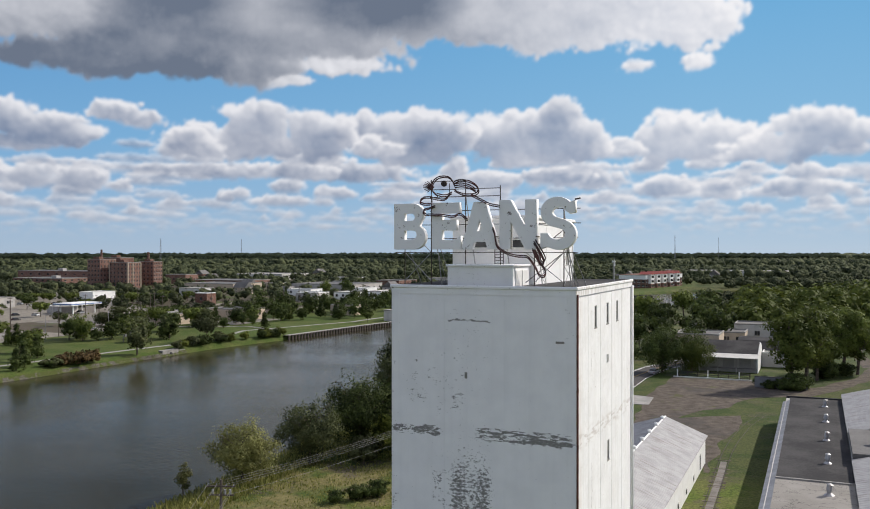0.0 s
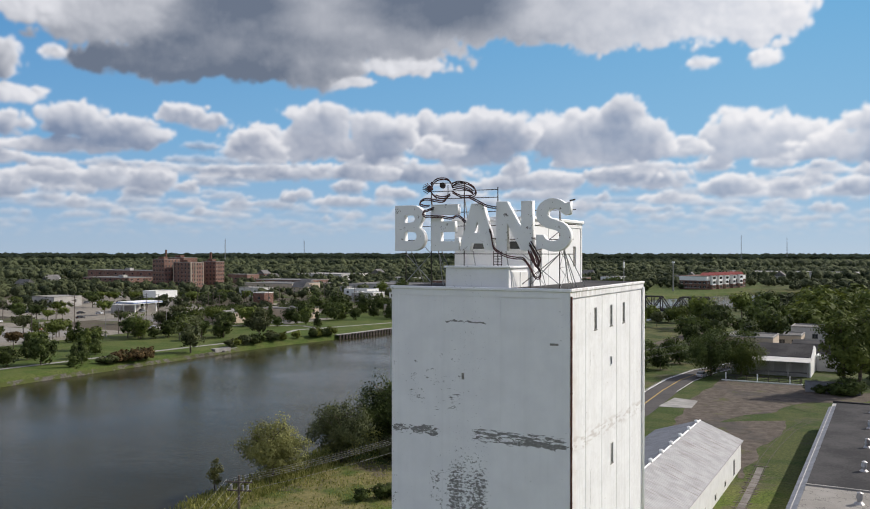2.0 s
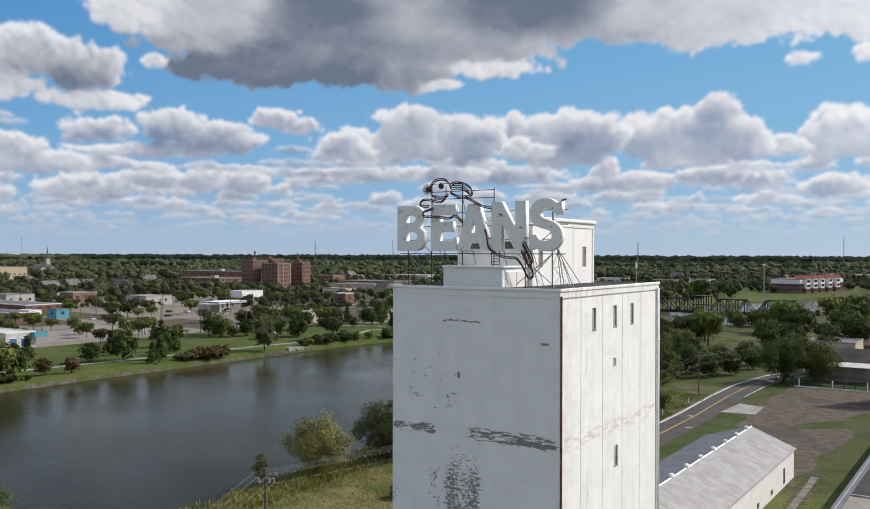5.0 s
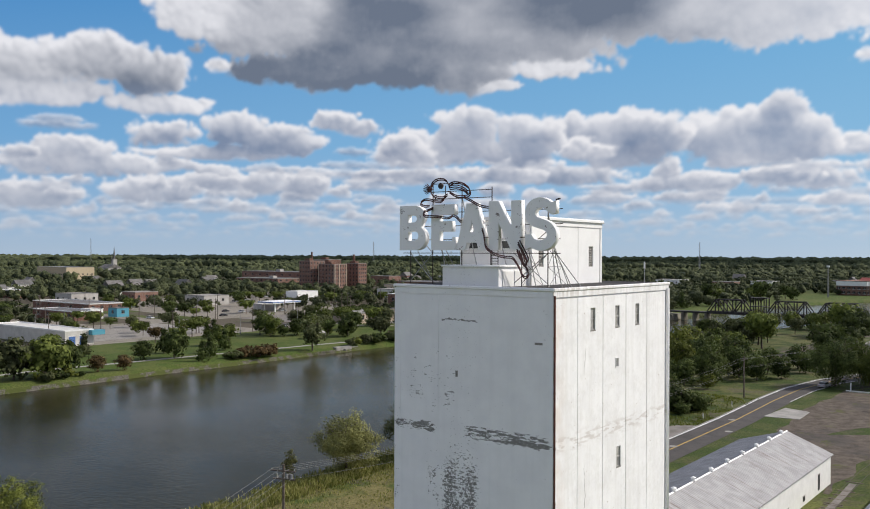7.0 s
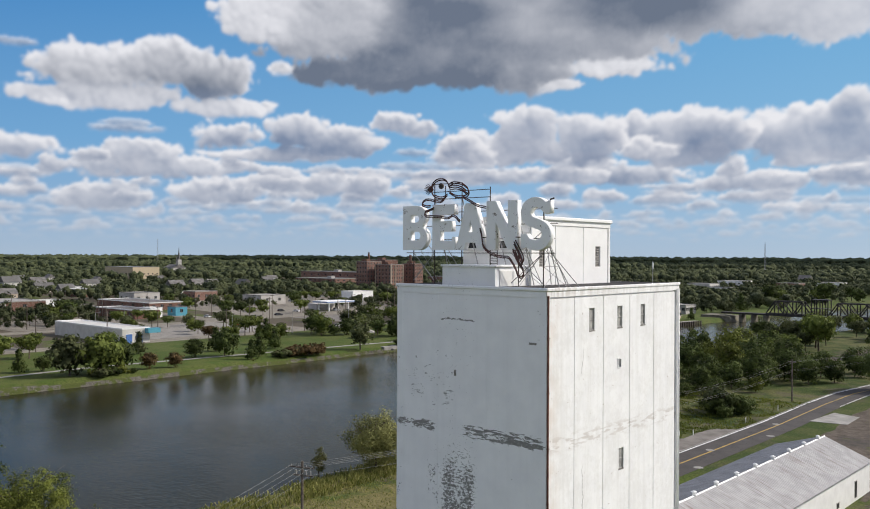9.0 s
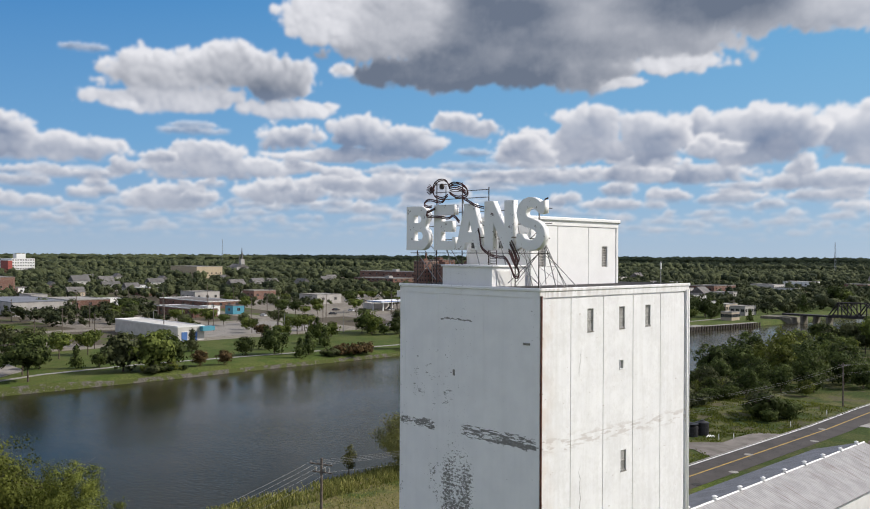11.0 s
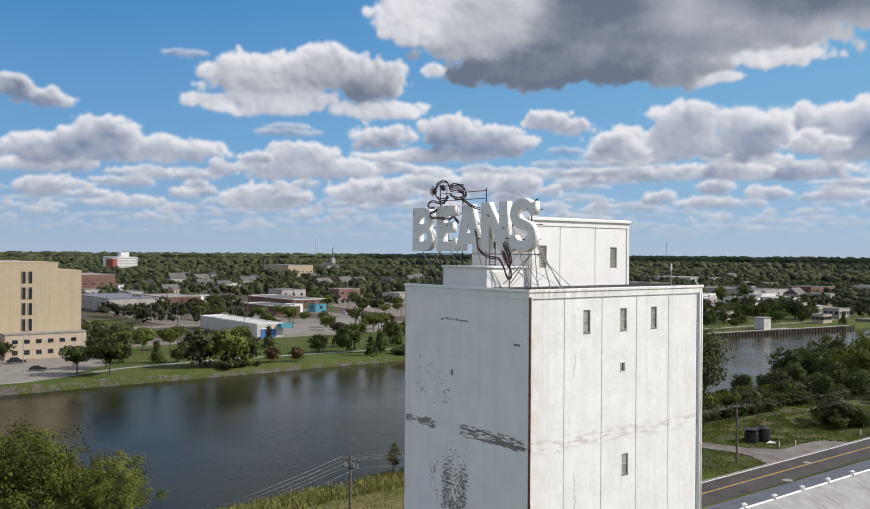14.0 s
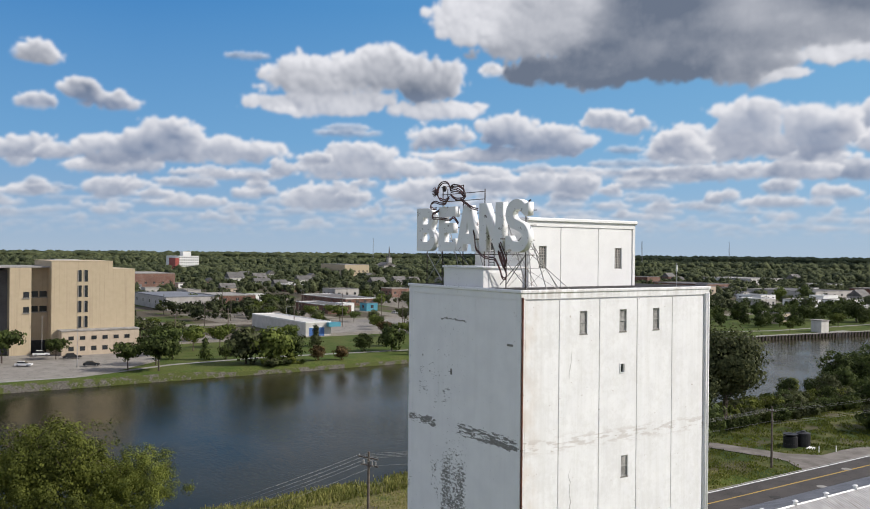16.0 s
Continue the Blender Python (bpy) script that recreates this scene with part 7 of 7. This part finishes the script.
ROW_A = [[(145.6, 7.7, 2.2, 1.04)], [(141.1, 8.0, 1.9, 1.34), (138.5, 7.6, 2.7, 1.21), (142.5, 6.5, 4.5, 0.46)], [(134.7, 8.8, 1.6, 0.71), (132.9, 8.4, 1.5, 0.64)], [(133.4, 6.8, 1.3, 0.32)],
         [(154.1, 6.1, 1.2, 0.53)], [(151.2, 6.3, 2.4, 1.08), (148.9, 5.6, 3.1, 0.82), (145.3, 5.6, 3.4, 0.38)], [(152.0, 8.2, 1.7, 0.33)], [(129.8, 7.2, 2.0, 1.15)],
         [(125.6, 8.2, 2.5, 1.43), (122.0, 7.9, 2.5, 1.56), (123.7, 7.1, 4.7, 1.22)], [(117.8, 7.6, 2.4, 1.5), (113.6, 7.9, 2.5, 1.52), (114.9, 6.8, 4.1, 1.12)]]
ROW_B = [[(109.0, 7.9, 2.6, 1.61), (106.1, 8.2, 2.6, 1.81), (107.4, 6.7, 4.7, 1.07), (103.7, 7.3, 1.8, 1.62)], [(98.2, 7.6, 2.5, 1.59), (94.9, 7.2, 2.4, 1.49), (96.2, 6.4, 4.3, 0.89)],
         [(89.9, 7.4, 2.4, 1.44), (87.8, 7.0, 2.3, 1.48), (91.4, 6.4, 4.0, 1.0)], [(130.1, 7.3, 1.7, 1.11), (126.9, 6.8, 2.1, 1.06)], [(171.0, 11.8, 1.3, 0.76)], [(158.7, 12.6, 1.6, 0.27)],
         [(171.3, 9.0, 1.2, 0.58)], [(168.6, 9.8, 1.4, 0.81), (167.3, 9.3, 1.9, 0.66)]]
ROW_C = [[(163.8, 7.1, 2.5, 1.3), (166.3, 6.4, 2.9, 1.08), (159.7, 6.4, 3.4, 0.98)], [(170.1, 6.0, 1.4, 0.46)], [(152.0, 7.9, 2.2, 0.32)], [(167.1, 3.8, 1.5, 0.68)], [(171.2, 3.7, 0.8, 0.59)],
         [(153.4, 5.5, 2.1, 0.93)], [(120.2, 5.3, 5.3, 0.79)], [(128.1, 5.2, 3.1, 0.58)], [(133.2, 5.9, 2.7, 0.33)], [(111.2, 4.7, 3.6, 0.69)], [(105.5, 5.0, 2.7, 0.66)],
         [(104.5, 4.9, 3.2, 0.86)], [(98.6, 4.2, 2.0, 0.77)], [(95.3, 3.9, 1.6, 0.82)], [(90.5, 4.0, 2.7, 0.73)]]
ROW_D = [[(153.4, 3.7, 3.1, 1.0)], [(146.1, 4.1, 3.2, 0.98)], [(142.0, 4.6, 1.3, 0.6)], [(139.4, 4.8, 1.5, 0.9)], [(136.7, 4.7, 1.5, 0.94)], [(133.3, 5.3, 2.3, 0.41)],
         [(129.3, 5.4, 2.1, 0.42)], [(123.3, 5.4, 3.2, 0.64)], [(162.4, 4.4, 2.0, 0.42)]]


def all_clouds(rs):
    """Every cloud as a list of puffs, the farthest first: low ones are far away."""
    out = []
    e = 0.8
    while e < 6.4:
        at = AZ0 - 4 + 4 * rs.random_sample()
        while at < AZ1 + 4:
            ra = e * (0.16 + 0.5 * rs.random_sample() ** 1.5)
            re = e * (0.05 + 0.065 * rs.random_sample())
            puffs = [(at + ra, e + 0.25 * e * (rs.random_sample() - 0.5), ra, re, 0.75)]
            for k in range(rs.randint(1, 3)):
                puffs.append((at + ra * (0.5 + rs.random_sample()), puffs[0][1] + 0.5 * re, ra * (0.25 + 0.3 * rs.random_sample()), re * (0.9 + 0.5 * rs.random_sample()), 0.5))
            if rs.random_sample() < (0.85 if e < 4.0 else 0.5):
                out.append(puffs)
            at += ra * (1.3 + 1.7 * rs.random_sample())
        e *= 1.085
    for c in ROW_A + ROW_B + ROW_C + ROW_D:
        out.append([(*p, 0.8) for p in c])
    out += [[(*p, 0.2) for p in c] for c in WISPS] + [[(*p[:4], p[4] * 1.15) for p in WEST], GREAT]
    return sorted(out, key=lambda c: min(p[1] for p in c))


def shift(f, up, right):
    """The field moved so that each place holds what lies up and right of it."""
    return np.pad(f, ((0, up), (0, right)), mode="edge")[up:, right:]


def soft(f, times=1):
    for i in range(times):
        g = np.pad(f, 1, mode="edge")
        g = 0.25 * g[:-2] + 0.5 * g[1:-1] + 0.25 * g[2:]
        f = 0.25 * g[:, :-2] + 0.5 * g[:, 1:-1] + 0.25 * g[:, 2:]
    return f


def puffy(rs, shape, cell, octaves, gain):
    """Round lumps with sharp creases between them, about 0 with a spread of 1."""
    out, amp = np.zeros(shape), 1.0
    for o in range(octaves):
        if cell < 1.6:
            break
        n = 0.5 * (lattice(rs, shape, cell * 1.35, cell) + lattice(rs, shape, cell * 0.87, cell * 1.23))
        out += amp * (np.minimum(np.abs(3 * n - 1.5), 1) if o else n)
        cell, amp = cell / 2.0, amp * gain
    return (out - out.mean()) / (out.std() + 1e-6)


def paint_cloud(rs, puffs, az, el):
    """Cover and light of one cloud on its own patch of the sky."""
    size = max(p[3] for p in puffs)
    a0, a1 = min(p[0] - p[2] for p in puffs) - 0.9 * size, max(p[0] + p[2] for p in puffs) + 0.9 * size
    e0, e1 = min(p[1] - p[3] for p in puffs) - 0.5 * size, max(p[1] + p[3] for p in puffs) + 0.9 * size
    rows = np.nonzero((el[:, 0] > e0) & (el[:, 0] < e1))[0]
    cols = np.nonzero((az[0] > a0) & (az[0] < a1))[0]
    if len(rows) < 3 or len(cols) < 3:
        return None
    box_ = (slice(rows[0], rows[-1] + 1), slice(cols[0], cols[-1] + 1))
    a, e = az[box_], el[box_]
    cell = max(1.1 * min(size, 1.7) / STEP, 3.0)
    warp = [fractal(rs, a.shape, cell * 1.2, cell, 4, 0.6) - 0.5 for i in range(2)]
    a, e = a + 1.5 * min(size, 2.0) * warp[0], e + 0.8 * min(size, 2.0) * warp[1]
    body, dark, weight = np.full(a.shape, -9.0), np.zeros(a.shape), np.full(a.shape, 1e-9)
    for pa, pe, ra, re, pd in puffs:
        x, y = (a - pa) / (ra * 1.14), (e - pe) / (re * 1.14)
        t = 1 - x * x - np.where(y < 0, 1.35 * y * y, y * y)
        body = np.maximum(body, t)
        k = np.exp(np.clip(5 * t, -20, 6))
        dark, weight = dark + k * pd, weight + k
    dark = dark / weight
    lumps = puffy(rs, a.shape, cell * 1.25, 6, 0.64)
    drift = fractal(rs, a.shape, cell * 3.5, cell * 1.8, 5, 0.58) - 0.5
    broad = fractal(rs, a.shape, cell * 2.6, cell * 1.3, 3, 0.5) - 0.5
    gentle = soft(lumps, 4)
    thick = np.clip(body, -1.2, 0.85) + 0.15 * lumps + 0.95 * drift + 0.05
    foot = min(p[1] for p in puffs)
    cover = np.clip(thick / np.where(e < foot, 0.6, 0.33), 0, 1)
    cover = cover * cover * (3 - 2 * cover)
    edge = [np.clip(np.minimum(np.arange(k), np.arange(k)[::-1]) / 7.0, 0, 1) for k in a.shape]
    cover *= edge[0][:, None] * edge[1][None, :] if size < 3 else edge[1][None, :]
    solid = np.clip(thick, 0, 1.0)
    shade = np.zeros(a.shape)
    reach = min(size, 2.4) / STEP
    for far, much in ((0.15, 0.25), (0.35, 0.35), (0.6, 0.4), (0.95, 0.4), (1.4, 0.35)):
        shade += much * soft(shift(solid, int(far * reach * 0.85) + 1, int(far * reach * 0.5)), 2)
    # the lumps' faces towards the sun, which stands high on the right
    form = min(size, 1.05) * (0.7 * np.sqrt(np.clip(soft(thick, 3), 0.0, 1.0)) + 0.3 * min(1.0, 1.1 / size) * gentle) / STEP
    up, right = 0.5 * (shift(form, 1, 0) - form), 0.5 * (shift(form, 0, 1) - form)
    face = (-0.5 * right - 0.72 * up + 0.48) / np.sqrt(1 + right * right + up * up)
    depth = 1 - np.exp(-1.7 * shade)
    light = (1.0 - dark * depth * 1.05) * (0.77 + 0.42 * np.clip(face, -0.4, 1)) + (0.5 * drift + 0.85 * broad) * np.clip(dark + 0.15, 0, 0.8) + 0.018 * (lumps - gentle)
    light += 0.2 * dark * np.clip(1 - thick / 0.5, 0, 1)
    return box_, cover, light


def build_sky():
    rs = np.random.RandomState(11)
    w, h = int((AZ1 - AZ0) / STEP) + 1, int((EL1 - EL0) / STEP) + 1
    el = EL0 + STEP * np.arange(h)[:, None] + np.zeros((h, w))
    az = AZ1 - STEP * np.arange(w)[None, :] + np.zeros((h, w))
    gap = np.clip(el / 16.0, 0, 1)[..., None]
    # paler towards the sun's side of the sky
    sunny = np.clip((165 - az) / 68.0, 0, 1)[..., None]
    air_low = srgb(154, 181, 208) * (1 - sunny) + srgb(166, 193, 218) * sunny
    air_mid = srgb(111, 163, 209) * (1 - sunny) + srgb(136, 185, 221) * sunny
    air_top = srgb(73, 135, 195) * (1 - sunny) + srgb(111, 172, 217) * sunny
    out = np.where(gap < 0.45, air_low + (air_mid - air_low) * (gap / 0.45), air_mid + (air_top - air_mid) * ((gap - 0.45) / 0.55))
    near_sun = np.clip((115 - az) / 16.0, 0, 1)[..., None]
    under = np.clip((11.0 - el) / 2.0, 0, 1)[..., None]
    shade = srgb(107, 116, 133) * (1 - under) + srgb(124, 138, 164) * under
    shade = shade * (1 - near_sun) + srgb(140, 156, 182) * near_sun
    bright = srgb(230, 230, 235) * (1 - near_sun) + srgb(241, 240, 243) * near_sun
    away = 1 / np.tan(np.radians(np.maximum(el, 0.7)))
    dim = (1 - np.exp(-np.maximum(away - 8, 0) / 48.0))[..., None]
    thin = np.clip((el - 0.25) / 1.1, 0, 1)
    for puffs in all_clouds(rs):
        got = paint_cloud(rs, puffs, az, el)
        if got is None:
            continue
        box_, cover, light = got
        colour = shade[box_] + (bright[box_] - shade[box_]) * np.clip(light, 0, 1.04)[..., None]
        colour = colour * (1 - dim[box_]) + srgb(184, 194, 208) * dim[box_]
        c = (soft(cover) * thin[box_] * 0.97)[..., None]
        out[box_] = out[box_] * (1 - c) + colour * c
    haze = (np.clip(1 - el / 4.0, 0, 1) ** 1.3 * 0.45)[..., None]
    out = out * (1 - haze) + (srgb(180, 191, 204) * (1 - near_sun) + srgb(200, 209, 218) * near_sun) * haze
    a, t = np.radians(az), np.tan(np.radians(el))
    co = np.stack([SKY_R * np.cos(a), SKY_R * np.sin(a), 33 + SKY_R * t], axis=-1).reshape(-1, 3)
    me = bpy.data.meshes.new("sky_backdrop")
    me.vertices.add(len(co))
    me.vertices.foreach_set("co", co.astype(np.float32).ravel())
    i, j = np.meshgrid(np.arange(h - 1), np.arange(w - 1), indexing="ij")
    v = (i * w + j).ravel()
    quad = np.stack([v, v + 1, v + w + 1, v + w], axis=1).astype(np.int32)
    me.loops.add(quad.size)
    me.loops.foreach_set("vertex_index", quad.ravel())
    me.polygons.add(len(quad))
    me.polygons.foreach_set("loop_start", np.arange(0, quad.size, 4, dtype=np.int32))
    me.update(calc_edges=True)
    tint = me.color_attributes.new("sky_tint", "FLOAT_COLOR", "POINT")
    tint.data.foreach_set("color", np.concatenate([out, np.ones((h, w, 1))], axis=2).astype(np.float32).ravel())
    m = bpy.data.materials.new("sky_with_clouds")
    m.use_nodes = True
    t = m.node_tree
    t.nodes.clear()
    at, em, ou = t.nodes.new("ShaderNodeAttribute"), t.nodes.new("ShaderNodeEmission"), t.nodes.new("ShaderNodeOutputMaterial")
    at.attribute_name = "sky_tint"
    em.inputs[1].default_value = 1.0
    t.links.new(at.outputs["Color"], em.inputs[0]), t.links.new(em.outputs[0], ou.inputs[0])
    me.materials.append(m)
    return me


tagged(new("backdrop", build_sky()), "blue sky with white and grey fair-weather clouds", "sky", "", "structure")

# ---- small things ----
def tufts(name, seed, count, area, low, high, wide, material, label):
    """Upright blades of tall grass over an area given as a test on x, y."""
    rs = np.random.RandomState(seed)
    x0, x1, y0, y1, want = area
    out = []
    while len(out) < count:
        x, y = rs.uniform(x0, x1), rs.uniform(y0, y1)
        if not want(x, y) or rs.random_sample() > 0.35 + 0.9 * (noise.noise((x * 0.15, y * 0.15, seed)) + 0.3):
            continue
        h = rs.uniform(low, high)
        z = -0.15 if x > banks(y)[1] + 7 else -1.2 + 1.05 * max(0.0, (x - banks(y)[1] - 2) / 5)
        a, b = rs.uniform(0, 6.283), rs.normal(0, 0.3, 2) * h
        c, s = math.cos(a) * wide, math.sin(a) * wide
        out.append(((x - c, y - s, z), (x + c, y + s, z), (x + c * 0.7 + b[0], y + s * 0.7 + b[1], z + h), (x - c * 0.7 + b[0], y - s * 0.7 + b[1], z + h * 0.9)))
    me = quads_mesh(name, np.array(out).reshape(-1, 3), material)
    return tagged(new(name, me), label, "grass", "", "stuff")


def near_belt(x, y):
    n = banks(y)[1]
    return n + 1.0 < x < n + 11


tufts("bank_reeds", 3, 15000, (-70, -48, -40, 92, near_belt), 0.3, 0.95, 0.07, M["reeds"], "tall yellow-green reeds and weeds along the near bank")
tufts("field_grass", 4, 22000, (-60, -32, -40, 90, lambda x, y: x > banks(y)[1] + 9 and not (-57 < x < -30 and 80 < y < 112)), 0.1, 0.34, 0.06, M["reeds"], "dry tufted field grass")
def on_verge(x, y):
    """Off the pull-out, with the grass standing in clumps."""
    odd = False
    for (x0, y0), (x1, y1) in zip(PULLOUT, PULLOUT[1:] + PULLOUT[:1]):
        if (y0 > y) != (y1 > y) and x < x0 + (x1 - x0) * (y - y0) / (y1 - y0):
            odd = not odd
    return not odd and x > banks(y)[1] + 3 and noise.noise((x * 0.35, y * 0.35, 4.0)) > -0.12


tufts("verge_grass", 5, 17000, (-60, -31.4, 62, 150, on_verge), 0.1, 0.42, 0.09, M["verge_blades"], "rough green verge grass beside the road")
tufts("yard_grass", 6, 14000, (-1, 10.4, 40, 132, lambda x, y: (x > 4.4 or x < 2.2 or y > 100) and not (x < 3.0 and y > 70)), 0.05, 0.18, 0.08, M["grass_blades"], "rough weedy grass round the rail spur")

for i, (x, y, r, h) in enumerate(((-42.2, 96.4, 1.2, 1.7), (-41.5, 99.1, 1.2, 2.1))):
    t = thing("water_tank", "round black plastic tank standing on grass", "tank", "black tanks", at=(x, y, 0))
    part("shell", rodded((0, 0, -0.2), (0, 0, h), r, r, 20), M["black"], t)
    part("dome", rodded((0, 0, h), (0, 0, h + 0.4), r, r * 0.35, 20), M["black"], t)
    part("lid", rodded((0, 0, h + 0.4), (0, 0, h + 0.52), 0.4, 0.36, 12), M["black"], t)
    for k in range(3):
        part("rib", rodded((0, 0, 0.5 + k * 0.8), (0, 0, 0.62 + k * 0.8), r + 0.04, r + 0.04, 20), M["black"], t)
pipes = thing("pipe_pile", "pale pipes and fittings lying beside tanks", "pipes", at=(-39.4, 97.6, 0))
for k in range(4):
    part("pipe", rodded((k * 0.35, -0.8 + 0.3 * k, 0.1), (k * 0.3 - 0.4, 0.9, 0.16), 0.1), M["white"], pipes)
for x, y in ((-35.4, 99.2), (-33.2, 118.0), (-33.5, 136.0), (-36.8, 96.4)):
    m = thing("marker_post", "short white roadside marker post", "marker post", "marker posts", at=(x, y, 0))
    part("post", boxed(-0.06, -0.06, -0.1, 0.06, 0.06, 1.0), M["white"], m)
    part("cap", boxed(-0.07, -0.07, 1.0, 0.07, 0.07, 1.1), M["steel"], m)


def car(x, y, turn, paint, label, tall=1.45, long=4.5, category="car"):
    c = thing("parked_car" if category == "car" else "parked_truck", label, category, "parked cars", at=(x, y, 0.05), turn=turn)
    h, l = tall, long / 2
    part("body", prismed([(-l, 0.35), (l, 0.35), (l, 0.75), (l * 0.55, 0.92), (-l * 0.9, 0.95), (-l, 0.8)], "y", -0.88, 0.88), M[paint], c)
    part("cabin", prismed([(-l * 0.82, 0.94), (l * 0.5, 0.92), (l * 0.18, h - 0.06), (-l * 0.6, h - 0.06)], "y", -0.76, 0.76), M["glass"], c, "dark windows")
    part("roof", boxed(-l * 0.6, -0.74, h - 0.07, l * 0.18, 0.74, h), M[paint], c)
    for sx in (-0.62, 0.62):
        for sy in (-0.86, 0.86):
            w = part("wheel", rodded((sx * l, sy - 0.1, 0.32), (sx * l, sy + 0.1, 0.32), 0.32, 0.32, 12), M["black"], c)
            part("rim", rodded((sx * l, sy - 0.105, 0.32), (sx * l, sy + 0.105, 0.32), 0.18, 0.18, 10), M["steel"], w)
    for sy in (-0.6, 0.6):
        part("headlight", boxed(l - 0.04, sy - 0.18, 0.6, l + 0.02, sy + 0.18, 0.75), M["white"], c)
        part("tail_light", boxed(-l - 0.02, sy - 0.16, 0.65, -l + 0.04, sy + 0.16, 0.8), M["car_red"], c)
    return c


car(-243.0, 9.8, 80, "car_white", "white estate car on the pale lot", 1.75, 4.9)
car(-219.5, 1.2, 60, "car_white", "small white car on the pale lot")
car(-210.8, 17.5, 75, "car_dark", "dark grey car on the pale lot")
car(-231.5, 16.5, 85, "car_dark", "dark pickup car under a tree", 1.7, 5.2)
car(-24.6, 178.0, 85, "car_silver", "silver car on the road by the tree")
rng = random.Random(8)
for i in range(26):
    x, y = rng.uniform(-500, -350), rng.uniform(240, 400)
    if x + 420 > (y - 240) * 1.2 + 60:
        continue
    p = rng.choice(("car_white", "car_dark", "car_silver", "car_silver", "car_dark"))
    car(x, y, rng.choice((0, 90, 5, 95)), p, {"car_white": "white", "car_dark": "dark", "car_silver": "silver", "car_red": "red"}[p] + " car parked in front of the hospital")
for x, y, p in ((-318, 128, "car_white"), (-312, 142, "car_dark"), (-300, 186, "car_red"), (-352, 205, "car_white"), (-338, 240, "car_dark"), (-345, 288, "car_silver"), (-350, 292, "car_dark"), (-290, 72, "car_silver"), (-262, 92, "car_dark"), (-262, 215, "car_white")):
    car(x, y, rng.choice((0, 90)), p, {"car_white": "white", "car_dark": "dark", "car_silver": "silver", "car_red": "red"}[p] + " car parked beside a town street")
for x, y in ((-441, 318), (-452, 322), (-466, 330)):
    t = thing("box_truck", "white box truck parked on the hospital lot", "truck", "parked cars", at=(x, y, 0.05), turn=20)
    part("box", boxed(-4, -1.2, 0.9, 2.2, 1.2, 3.6), M["white"], t)
    part("cab", boxed(2.3, -1.1, 0.5, 4.2, 1.1, 2.6, bevel=0.2), M["white"], t)
    for sx in (-2.8, 3.2):
        for sy in (-1.05, 1.05):
            part("wheel", rodded((sx, sy - 0.15, 0.45), (sx, sy + 0.15, 0.45), 0.45, 0.45, 12), M["black"], t)


def lamp_post(x, y, h, turn=0):
    p = thing("street_lamp", "tall grey steel lamp post", "street lamp", "street lamps", at=(x, y, 0), turn=turn)
    part("post", rodded((0, 0, 0), (0, 0, h), 0.12, 0.07, 8), M["steel"], p)
    part("base", rodded((0, 0, 0), (0, 0, 0.6), 0.3, 0.3, 10), M["concrete"], p)
    part("arm", rodded((0, 0, h), (1.4, 0, h + 0.3), 0.05, 0.05, 6), M["steel"], p)
    part("lamp_head", boxed(1.2, -0.15, h + 0.22, 2.0, 0.15, h + 0.36), M["steel"], p)


for x, y, h in ((-210, 13.5, 11), (-246, 10.5, 12), (-222, -28, 11), (-252, 150, 9), (-252, 180, 9), (-252, 212, 9), (-300, 118, 9), (-336, 150, 9), (-336, 260, 9), (-336, 300, 9)):
    lamp_post(x, y, h, 30)
shelter = thing("picnic_shelter", "small park shelter with a pale hipped roof", "shelter", at=(-214, 186, 0))
for x in (-3, 3):
    for y in (-2.4, 2.4):
        part("post", boxed(x - 0.1, y - 0.1, 0, x + 0.1, y + 0.1, 2.4), M["wood"], shelter)
part("roof", rodded((0, 0, 2.4), (0, 0, 3.9), 5.2, 0.6, 4), M["concrete"], shelter)
outfall = thing("concrete_outfall", "pale concrete outfall on the far bank", "outfall", at=(-186.0, 172, 0))
part("headwall", boxed(-2, -4, -2.6, 0.8, 4, -0.1), M["concrete"], outfall)
part("wing_wall", boxed(-2, 4, -2.6, 0.2, 8, -0.6), M["concrete"], outfall)
part("pipe", rodded((0.6, 0, -1.5), (1.1, 0, -1.5), 0.6, 0.6, 14), M["black"], outfall)
